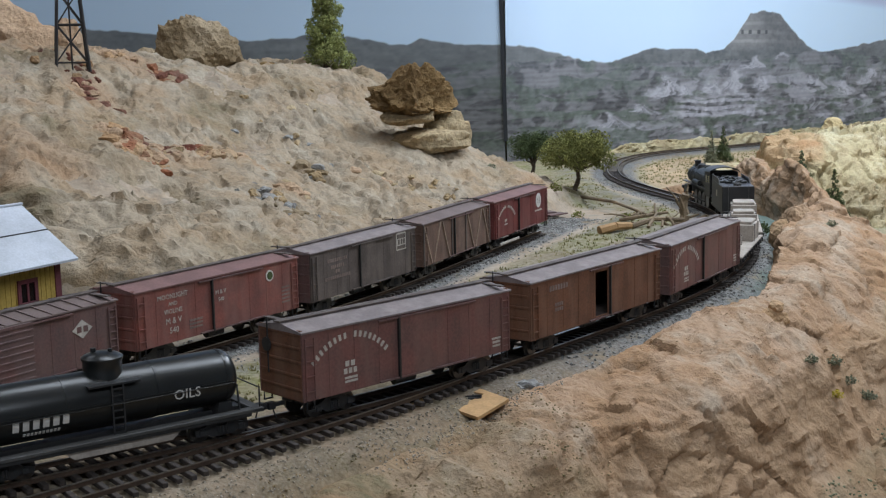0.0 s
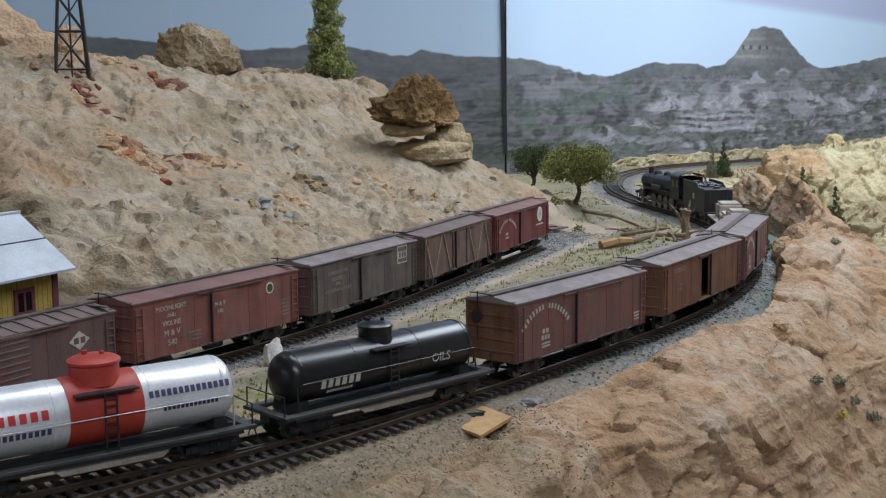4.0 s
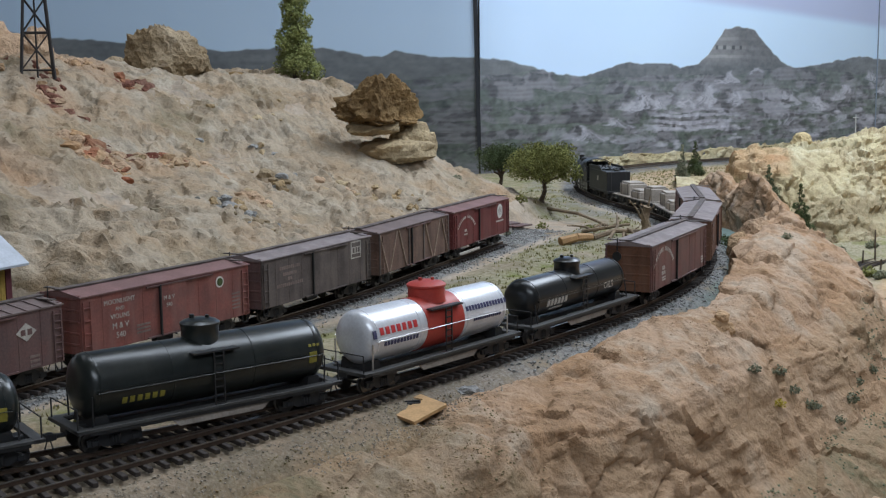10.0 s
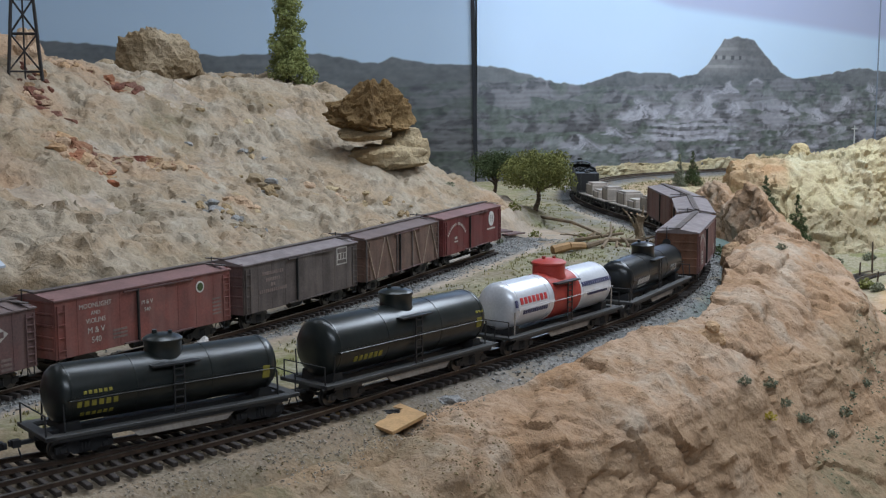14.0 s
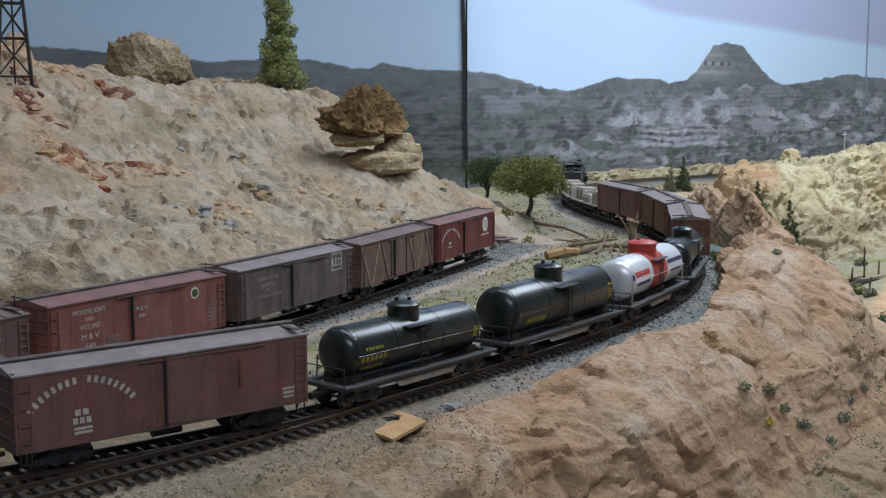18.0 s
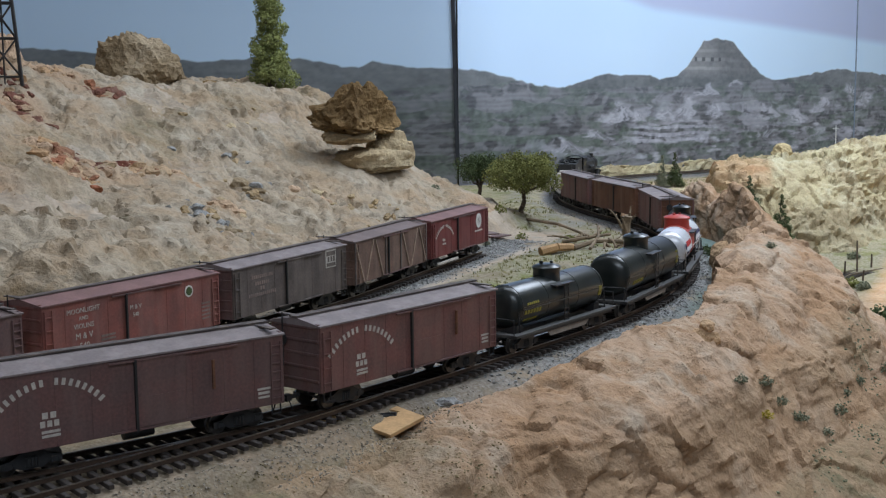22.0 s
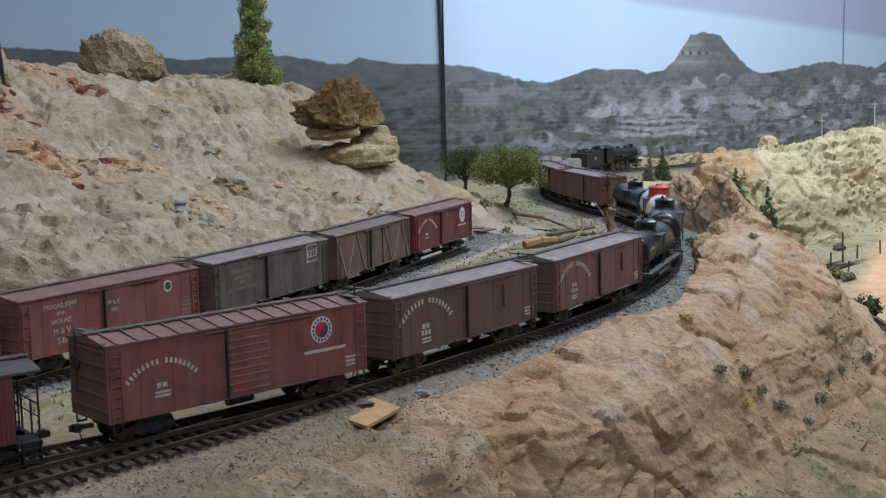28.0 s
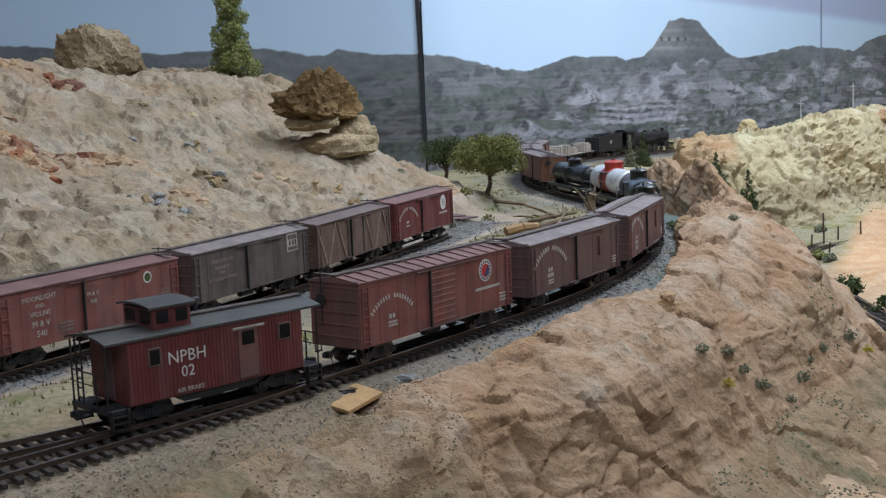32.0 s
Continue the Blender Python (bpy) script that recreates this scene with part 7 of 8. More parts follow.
bars(ec, 17.2, 62, 19.5, [(7, 1.0, 0), (6, 1.2, 2.0), (6, 1.0, 4.0)], M["cream"])
emblem_disc(ec, 44, 36)
couple(caboose(), -1.1625, 0.074)

# ---- rocks ----
def rock(name, label, x, y, z, size, seed, material, turn=0.0, beds=0.0, jag=0.30, sub=4, group="rocks", category="rock", flat=0.35, lean=0.0):
    """A broken rock about a point on its underside: facets, pits and, where beds, ledges."""
    bm = bmesh.new()
    bmesh.ops.create_icosphere(bm, subdivisions=sub, radius=1.0)
    co = np.array([v.co[:] for v in bm.verts])
    rng = np.random.RandomState(seed)
    cut = np.ones(len(co)) * 9
    for _ in range(26):
        n = rng.normal(size=3)
        n /= np.linalg.norm(n)
        cut = np.minimum(cut, rng.uniform(0.62, 0.98) / np.maximum(co @ n, 1e-3))
    p = co * np.minimum(cut, 1.12)[:, None]
    a = fbm(p[:, 0] * 1.0 + p[:, 2] * 0.7 + seed, p[:, 1] - p[:, 2] * 0.6, 2.4, 4, seed % 50, True)
    b = fbm(p[:, 0] + seed, p[:, 1] * 0.6 + p[:, 2], 9, 3, seed % 40)
    k = 1 + jag * 0.35 * a + jag * 0.22 * b
    if beds:
        lay = p[:, 2] * beds + 0.35 * a
        k = k + 0.09 * (2 * np.abs(lay - np.floor(lay) - 0.5) - 0.5) + 0.05 * np.sign(np.sin(lay * 2.2))
    p = p * k[:, None]
    p[:, 2] = np.where(p[:, 2] < -flat, -flat + (p[:, 2] + flat) * 0.25, p[:, 2])
    p[:, 2] += flat
    p[:, 2] *= 1 - lean + lean * step(-0.95, 0.35, p[:, 0])
    p *= np.array(size) / np.array([2.0, 2.0, 1.0 + flat])
    for v, c in zip(bm.verts, p):
        v.co = c
    me = bpy.data.meshes.new(name)
    bm.to_mesh(me)
    bm.free()
    me.polygons.foreach_set("use_smooth", [True] * len(me.polygons))
    me.set_sharp_from_angle(angle=radians(28))
    me.materials.append(M[material])
    ob = tagged(new(name, me), label, category, group)
    ob.matrix_basis = pose(x, y, z, 0, 0, turn)
    return ob


rock("boulder", "large buff layered boulder perched on the hill crest", -0.2755, 1.365, 0.160, (0.100, 0.075, 0.070), 15, "rock_buff", 10, beds=1.6, jag=0.6, sub=5)
rock("boulder", "low buff boulder lying on the hill crest", -0.338, 1.40, 0.170, (0.060, 0.05, 0.026), 12, "rock_buff", 20, beds=2)
rock("boulder", "low brown ledge of rock on the hill crest", -0.196, 1.44, 0.155, (0.055, 0.035, 0.020), 13, "rock_brown", -8, beds=2)
rock("capstone", "shaggy brown capstone on stacked sandstone slabs", -0.030, 1.270, 0.1215, (0.088, 0.062, 0.060), 21, "rock_brown", 8, jag=0.85, sub=5, lean=0.55, flat=0.04)
rock("stone_slab", "thin pale sandstone slab under the capstone", -0.036, 1.262, 0.1045, (0.066, 0.05, 0.019), 22, "rock_pale", 5, beds=1.5)
rock("stone_slab", "thick pale sandstone slab on the hillside", -0.012, 1.268, 0.076, (0.090, 0.064, 0.030), 23, "rock_pale", -12, beds=2, flat=0.12)
rock("stone_slab", "pale sandstone slab jutting from the hill", 0.012, 1.292, 0.082, (0.060, 0.054, 0.034), 24, "rock_pale", 30, beds=2, flat=0.15)
def cluster(name, label, x, y, spread, size, count, seed, materials, group, sink=0.12):
    """A patch of broken rock: angular chunks half sunk in the slope."""
    rng = np.random.RandomState(seed)
    base = bmesh.new()
    bmesh.ops.create_icosphere(base, subdivisions=2, radius=1.0)
    co = np.array([v.co[:] for v in base.verts])
    fs = [tuple(v.index for v in f.verts) for f in base.faces]
    base.free()
    px, py = x + rng.normal(size=count) * spread, y + rng.normal(size=count) * spread
    pz = heights(px, py)
    top = thing(name, label, "rock", pose(x, y, float(pz.mean())), group)
    for k in range(count):
        s = size * rng.uniform(0.45, 1.15)
        cut = np.ones(len(co)) * 9
        for _ in range(9):
            n = rng.normal(size=3)
            n /= np.linalg.norm(n)
            cut = np.minimum(cut, rng.uniform(0.45, 0.9) / np.maximum(co @ n, 1e-3))
        p = co * np.minimum(cut, 1.1)[:, None] * s * 0.5 * np.array([1.2, 1.0, 0.75]) * (1 + 0.10 * rng.normal(size=(len(co), 1)))
        g = Geo(False)
        g.add(p.tolist(), fs)
        part("chunk", g, M[materials[rng.randint(len(materials))]], top, m=pose(px[k] - x, py[k] - y, pz[k] - float(pz.mean()) - s * sink, 0, 0, rng.uniform(0, 360)))
    return top


for i, (x, y, sp, s, n, ms, lb) in enumerate([
    (-0.276, 1.020, 0.010, 0.017, 30, ("rock_red", "rock_orange", "rock_orange", "rock_peach"), "bright red crumbled scoria outcrop on the sandy hill"),
    (-0.258, 1.008, 0.010, 0.016, 26, ("rock_orange", "rock_red", "rock_peach"), "peach and red rubble below the scoria outcrop"),
    (-0.250, 1.038, 0.010, 0.011, 16, ("rock_dark_red", "rock_peach", "rock_pale"), "pale and dark red rubble on the hill"),
    (-0.231, 1.084, 0.006, 0.013, 14, ("rock_peach", "rock_red", "rock_dark_red"), "small peach and red scoria outcrop on the hill"),
    (-0.213, 1.074, 0.007, 0.015, 18, ("rock_red", "rock_dark_red", "rock_orange", "rock_orange"), "dark-edged red scoria outcrop on the sandy hill"),
    (-0.338, 1.237, 0.008, 0.016, 14, ("rock_dark_red", "rock_orange", "rock_peach"), "dark red scoria patch beside the tower"),
    (-0.290, 1.250, 0.009, 0.015, 12, ("rock_dark_red", "rock_red"), "dark red scoria patch on the crest"),
    (-0.334, 1.111, 0.012, 0.014, 18, ("rock_dark_red", "rock_peach", "rock_dark_red"), "dark red scoria patch on the upper hill"),
    (-0.370, 1.150, 0.014, 0.014, 14, ("rock_dark_red", "rock_orange"), "dark red rubble under the tower"),
    (-0.123, 1.143, 0.008, 0.012, 12, ("gravel", "rock_buff", "rock_pale"), "grey rubble bedded in the hillside"),
    (-0.151, 0.999, 0.011, 0.010, 16, ("gravel", "rock_pale", "gravel"), "grey broken ledge low on the hillside"),
    (-0.127, 0.996, 0.010, 0.010, 14, ("gravel", "rock_buff"), "grey broken ledge low on the hillside"),
    (-0.136, 1.059, 0.009, 0.016, 12, ("rock_peach", "rock_pale", "rock_peach"), "tan sandstone rubble bedded in the hill"),
    (-0.183, 1.100, 0.004, 0.011, 8, ("rock_orange", "rock_peach"), "small orange rock chips on the hillside"),
    (-0.067, 1.149, 0.014, 0.011, 12, ("rock_pale", "rock_peach"), "pale sandstone rubble on the hillside"),
    (-0.010, 1.170, 0.025, 0.008, 12, ("rock_pale", "rock_pale"), "scattered pale stones on the hillside"),
    (-0.150, 1.220, 0.035, 0.008, 14, ("rock_pale", "gravel"), "scattered pale stones on the hillside")]):
    cluster("outcrop", lb, x, y, sp * (0.95 if i < 9 else 1.0), s * (1.55 if i in (0, 4) else 1.3 if i < 9 else 1.25), n + (8 if i < 5 else 0), 600 + i, ms, "hill outcrops", 0.2 if i < 9 and i not in (0, 4) else 0.12)
for i, (x, y, w, h, m_) in enumerate([(-0.47, 1.30, 0.16, 0.07, "rock_peach"), (-0.405, 1.31, 0.045, 0.075, "rock_peach"), (-0.36, 1.34, 0.09, 0.036, "rock_peach"), (-0.56, 1.26, 0.12, 0.09, "rock_peach")]):
    rock("outcrop", "tan sandstone ledge on the hill crest", x, y, height(x, y) - 0.02, (w, 0.07, h), 80 + i, m_, i * 21, beds=2.5, group="hill outcrops")
for i, (x, y, w, d, h, m_, tn) in enumerate([(0.322, 1.085, 0.026, 0.030, 0.030, "rock_orange", 10), (0.352, 1.125, 0.040, 0.036, 0.026, "rock_peach", 40), (0.452, 0.965, 0.036, 0.036, 0.030, "rock_peach", 0), (0.466, 0.972, 0.020, 0.022, 0.026, "rock_peach", 50), (0.222, 0.742, 0.018, 0.014, 0.010, "rock_orange", 30), (0.228, 0.746, 0.016, 0.013, 0.009, "rock_orange", 70), (0.224, 0.744, 0.014, 0.012, 0.008, "rock_orange", 10)]):
    rock("cut_rock", "peach sandstone block on the railway cut" if m_ == "rock_peach" else "small orange sandstone knob on the railway cut", x, y, height(x, y) - h * 0.25 + 0.006 * (i == 6), (w, d, h), 120 + i, m_, tn, jag=0.2, sub=3, group="cut rocks")
rock("bluff_rock", "flat-topped yellow boulder on the bluff", 0.622, 1.86, height(0.622, 1.86) - 0.004, (0.042, 0.036, 0.022), 261, "rock_yellow", 0, beds=1.5, group="bluff rocks")
rock("bluff_rock", "orange sandstone block on the bluff", 0.86, 1.90, height(0.86, 1.90) - 0.006, (0.036, 0.03, 0.020), 262, "rock_orange", 20, group="bluff rocks")

# loose stones of the ballast, too many to count
def stones(name, label, path, dist, s0, s1, count, seed):
    rng = np.random.RandomState(seed)
    ss = rng.uniform(s0, s1, count)
    off = rng.normal(0, 0.014, count)
    off = np.where(np.abs(off) > 0.05, off * 0.4, off)
    pts = []
    for s, o in zip(ss, off):
        x, y, h = at(path, dist, s)
        pts.append((x - math.sin(h) * o, y + math.cos(h) * o))
    pts = np.array(pts)
    z, _ = ground(pts[:, 0].copy(), pts[:, 1].copy())
    g = Geo(False)
    base = np.array([(1, 0, -0.35), (-0.5, 0.87, -0.35), (-0.5, -0.87, -0.35), (0.5, 0.6, 0.55), (-0.75, 0, 0.6), (0.45, -0.65, 0.5)])
    faces = [(0, 1, 3), (1, 4, 3), (1, 2, 4), (2, 5, 4), (2, 0, 5), (0, 3, 5), (3, 4, 5)]
    for (x, y), zz, o in zip(pts, z, off):
        r_ = rng.uniform(0.0006, 0.0014)
        t = rng.uniform(0, 6.28)
        c, s_ = math.cos(t), math.sin(t)
        b = base * rng.uniform(0.7, 1.2, (6, 3)) * r_
        g.add([(x + p[0] * c - p[1] * s_, y + p[0] * s_ + p[1] * c, zz + p[2] + r_ * 0.3) for p in b], faces)
    return solid(name, g, M["gravel"], label, "gravel", kind="stuff")


stones("ballast_stones", "loose grey ballast stones along the main line", MAIN, MAIN_S, 0.72, 1.9, 9000, 3)
stones("siding_stones", "loose grey ballast stones along the siding", SIDING, SIDING_S, 0.45, 1.3, 6000, 4)

def clods(name, label, count, seed, s0, s1, r0, r1, material, size, patchy=0.0):
    """Loose crumbs strewn on the ground beside the main line, in patches."""
    rng = np.random.RandomState(seed)
    ss, rr = rng.uniform(s0, s1, count), rng.uniform(r0, r1, count)
    pts = np.array([at(MAIN, MAIN_S, v) for v in ss])
    off = rr + branch(ss)
    x, y = pts[:, 0] + np.sin(pts[:, 2]) * off, pts[:, 1] - np.cos(pts[:, 2]) * off
    keep = fbm(x, y, 24, 3, seed) + rng.uniform(-0.25, 0.25, count) > patchy
    x, y = x[keep], y[keep]
    z = heights(x, y)
    base = np.array([(1, 0, -0.4), (-0.5, 0.87, -0.4), (-0.5, -0.87, -0.4), (0.5, 0.6, 0.5), (-0.75, 0, 0.6), (0.45, -0.65, 0.45)])
    faces = [(0, 1, 3), (1, 4, 3), (1, 2, 4), (2, 5, 4), (2, 0, 5), (0, 3, 5), (3, 4, 5)]
    g = Geo(False)
    for a, b, c in zip(x, y, z):
        k = size * rng.uniform(0.35, 1.2)
        t = rng.uniform(0, 6.28)
        co, si = math.cos(t), math.sin(t)
        v = base * rng.uniform(0.6, 1.3, (6, 3)) * k
        g.add([(a + p[0] * co - p[1] * si, b + p[0] * si + p[1] * co, c + p[2] + k * 0.15) for p in v], faces)
    return solid(name, g, M[material], label, "ground cover", kind="stuff")


M["brown_soil"] = rock_mat("brown_crumbly_soil", (0.36, 0.26, 0.15), (0.25, 0.20, 0.11), scale=60)
M["moss"] = mat("grey_green_moss", (0.22, 0.235, 0.15), 0.95, vary=0.4, scale=120, spec=0.1)
M["grey_soil"] = rock_mat("grey_brown_soil", (0.36, 0.31, 0.25), (0.26, 0.22, 0.17), scale=60)
clods("soil_crumbs", "brown crumbly soil in front of the track", 3600, 31, 0.40, 0.66, 0.026, 0.115, "brown_soil", 0.0008, 0.0)
clods("soil_crumbs", "grey-brown gravelly soil beside the ties", 2600, 32, 0.38, 0.70, 0.017, 0.045, "grey_soil", 0.0007, -0.2)
clods("rock_crumbs", "peach rock chips on the plateau", 1500, 33, 0.60, 1.15, 0.036, 0.110, "rock_peach", 0.0008, 0.12)
clods("moss", "grey-green moss at the foot of the cliff", 2600, 34, 0.74, 1.12, 0.138, 0.205, "moss", 0.0012, 0.02)

# ---- trees and scrub ----
def leaf_cloud(centres, count, leaf, seed, squash=0.8):
    """Small leaf clumps scattered through a set of (x, y, z, r) puffs."""
    rng = np.random.RandomState(seed)
    g = Geo(False)
    weights = np.array([c[3] ** 2 for c in centres])
    pick = rng.choice(len(centres), count, p=weights / weights.sum())
    for k in pick:
        x, y, z, r = centres[k]
        d = rng.normal(size=3)
        d /= np.linalg.norm(d)
        p = np.array([x, y, z]) + d * r * rng.uniform(0.45, 1.05) * np.array([1, 1, squash])
        n = rng.normal(size=3) + d
        n /= np.linalg.norm(n)
        u = np.cross(n, rng.normal(size=3))
        u /= np.linalg.norm(u)
        w = np.cross(n, u)
        s = leaf * rng.uniform(0.6, 1.3)
        q = [p + s * (u * a + w * b + n * c) for a, b, c in ((-1, -0.5, 0), (0.9, -0.7, 0.1), (1.0, 0.6, -0.1), (-0.5, 0.9, 0.15), (0.1, 0.05, 0.55))]
        g.add(q, [(0, 1, 4), (1, 2, 4), (2, 3, 4), (3, 0, 4), (3, 2, 1, 0)])
    return g


def limb(g, p0, p1, r0, r1, seed, n=5):
    rng = random.Random(seed)
    p0, p1 = Vector(p0), Vector(p1)
    last, lr = p0, r0
    for k in range(1, n + 1):
        t = k / n
        q = p0.lerp(p1, t) + Vector([rng.uniform(-1, 1) for _ in range(3)]) * (p1 - p0).length * (0.06 if k < n else 0)
        r = r0 + (r1 - r0) * t
        g.tube(last, q, lr, r, 7, True)
        last, lr = q, r


def broad_tree(label, x, y, h, width, seed, leaf="leaf", squash=0.75, leaves=2600):
    t = thing("tree", label, "tree", pose(x, y, height(x, y) - 0.002), group="broad trees")
    rng = random.Random(seed)
    g = Geo(False)
    fork = h * 0.38
    limb(g, (0, 0, 0), (h * 0.05, 0, fork), h * 0.045, h * 0.032, seed)
    puffs = []
    for k in range(12):
        a = k * 2.4 + rng.uniform(-0.4, 0.4)
        rr = width * 0.5 * rng.uniform(0.25, 0.72)
        q = (rr * math.cos(a), rr * math.sin(a), h * rng.uniform(0.48, 0.84))
        limb(g, (h * 0.05, 0, fork * rng.uniform(0.85, 1.0)), q, h * 0.022, h * 0.006, seed + k + 1, 4)
        puffs.append((*q, width * rng.uniform(0.19, 0.27)))
    puffs.append((0, 0, h * 0.85, width * 0.2))
    part("trunk", g, M["bark"], t, smooth=True)
    part("crown", leaf_cloud(puffs, leaves * 3, width * 0.0115, seed, squash), M[leaf], t, "clumped foliage with gaps")
    return t


def conifer(label, x, y, h, width, seed, leaf="pine", leaves=900, tall=False, base=0.12):
    t = thing("conifer", label, "tree", pose(x, y, height(x, y) - 0.002), group="conifers")
    rng = random.Random(seed)
    g = Geo(False)
    limb(g, (0, 0, 0), (0, 0, h), h * 0.022, h * 0.004, seed, 6)
    part("trunk", g, M["bark"], t)
    puffs = []
    n = 34 if tall else 18
    for k in range(n):
        f = base + (1 - base) * k / (n - 1)
        prof = ((0.30 + 0.70 * (1 - f) ** 0.8) * rng.uniform(0.75, 1.2) if tall else (1.05 - f)) * width * 0.5
        a = k * 2.4 + rng.uniform(-0.3, 0.3)
        o = prof * rng.uniform(0.35, 0.65)
        puffs.append((o * math.cos(a), o * math.sin(a), h * f, max(width * 0.07, prof * rng.uniform(0.42, 0.62))))
    part("crown", leaf_cloud(puffs, int(leaves * 2.4), width * 0.020, seed, 0.8), M[leaf], t, "ragged foliage in tufts")
    return t


def bush(label, x, y, w, seed, leaf="sage", leaves=140, dz=0.0):
    ob = leaf_cloud([(0, 0, w * 0.28, w * 0.34), (w * 0.25, w * 0.1, w * 0.2, w * 0.24), (-w * 0.25, -w * 0.05, w * 0.2, w * 0.24)], leaves, w * 0.06, seed, 0.8)
    return solid("bush", ob, M[leaf], label, "bush", pose(x, y, height(x, y) - w * 0.04 + dz), group="bushes")


conifer("tall yellow-green poplar on the hill crest", -0.135, 1.445, 0.168, 0.064, 5, "poplar", 4200, True, 0.09)
conifer("tiny green sapling on the hill crest", -0.178, 1.47, 0.018, 0.010, 6, "poplar", 120)
broad_tree("dark green spreading tree on the meadow", 0.1184, 1.50, 0.072, 0.070, 7, "leaf_dark")
broad_tree("olive green spreading tree with forked trunk", 0.1665, 1.425, 0.074, 0.094, 8, "leaf", leaves=3600)
conifer("small sparse conifer beyond the rock cut", 0.452, 1.955, 0.060, 0.036, 9, "sage", 1300)
conifer("dark small conifer beyond the rock cut", 0.512, 2.13, 0.064, 0.042, 10, "leaf_dark", 1500)
conifer("small conifer at the foot of the bluff", 0.520, 1.682, 0.056, 0.040, 11, "pine", 1500)
conifer("dark ragged conifer beside the bluff", 0.555, 1.642, 0.072, 0.046, 12, "leaf_dark", 1500)
for i, (x, y, w, lf) in enumerate([(0.498, 1.135, 0.042, "leaf_dark"), (0.512, 1.115, 0.030, "leaf"), (0.535, 1.10, 0.050, "leaf_dark"), (0.55, 1.04, 0.055, "leaf_dark"), (0.572, 1.478, 0.030, "leaf"), (0.592, 1.47, 0.028, "leaf"), (0.548, 1.455, 0.024, "leaf_dark"), (0.60, 1.45, 0.022, "sage"), (0.53, 1.40, 0.020, "sage"), (0.35, 1.02, 0.012, "sage"), (0.263, 0.739, 0.014, "sage"), (0.272, 0.735, 0.012, "sage"), (0.285, 0.742, 0.015, "sage"), (0.292, 0.748, 0.011, "sage"), (0.349, 0.828, 0.013, "sage"), (0.252, 0.701, 0.012, "yellow_scrub"), (0.422, 0.896, 0.013, "yellow_scrub"), (0.404, 0.89, 0.016, "sage"), (0.334, 0.798, 0.016, "sage"), (0.318, 0.775, 0.012, "sage"), (0.37, 0.855, 0.012, "sage"), (0.235, 0.70, 0.012, "sage"), (0.135, 1.36, 0.020, "leaf"), (0.155, 1.30, 0.016, "leaf"), (0.20, 1.24, 0.012, "leaf"), (0.06, 1.33, 0.012, "sage"), (0.112, 1.24, 0.010, "sage"), (0.328, 1.16, 0.016, "leaf_dark"), (0.336, 1.11, 0.014, "leaf_dark"), (0.342, 1.22, 0.016, "leaf_dark"), (0.60, 1.60, 0.02, "sage"), (0.65, 1.62, 0.022, "sage")]):
    bush({"sage": "grey-green sage tuft on the rock", "yellow_scrub": "yellow flowering scrub tuft", "leaf": "olive scrub bush on the ground", "leaf_dark": "dark green scrub bush"}[lf], x, y, w, 300 + i, lf, 220 if w > 0.02 else 120)


def tufts(name, label, count, seed, box, material, mask, size):
    """Short grass tufts where the mask allows."""
    rng = np.random.RandomState(seed)
    x, y = rng.uniform(box[0], box[1], count), rng.uniform(box[2], box[3], count)
    z, zones = ground(x.copy(), y.copy())
    keep = rng.rand(count) < np.clip(zones[mask], 0, 1) * (1 - np.clip(zones[0], 0, 1))
    g = Geo(False)
    for a, b, c in zip(x[keep], y[keep], z[keep]):
        for _ in range(4):
            t, s = rng.uniform(0, 6.28), size * rng.uniform(0.5, 1.2)
            dx, dy = math.cos(t), math.sin(t)
            o = rng.uniform(-0.8, 0.8, 2) * size
            g.add([(a + o[0] - dy * s * 0.3, b + o[1] + dx * s * 0.3, c - 0.0004), (a + o[0] + dy * s * 0.3, b + o[1] - dx * s * 0.3, c - 0.0004), (a + o[0] + dx * s * 0.4, b + o[1] + dy * s * 0.4, c + s)], [(0, 1, 2)])
    return solid(name, g, material, label, "grass", kind="stuff")


M["dry_grass"] = mat("dry_static_grass", (0.33, 0.28, 0.13), 0.95, vary=0.35, second=(0.17, 0.17, 0.06), scale=25, spec=0.1)
tufts("grass", "short pale grass tufts inside the far curve", 5200, 61, (0.27, 0.85, 1.70, 2.50), M["dry_grass"], 1, 0.0026)
tufts("grass", "short dry grass tufts between the tracks", 14000, 6, (-0.35, 0.28, 0.5, 1.75), M["dry_grass"], 1, 0.0022)


def twig(points, r, material="dead_wood", label="bleached grey-brown fallen branch", name="branch"):
    g = Geo(False)
    for k in range(len(points) - 1):
        g.tube(points[k], points[k + 1], r * (1 - 0.5 * k / len(points)), r * (1 - 0.5 * (k + 1) / len(points)), 7)
    return solid(name, g, M[material], label, "branch", group="fallen wood")


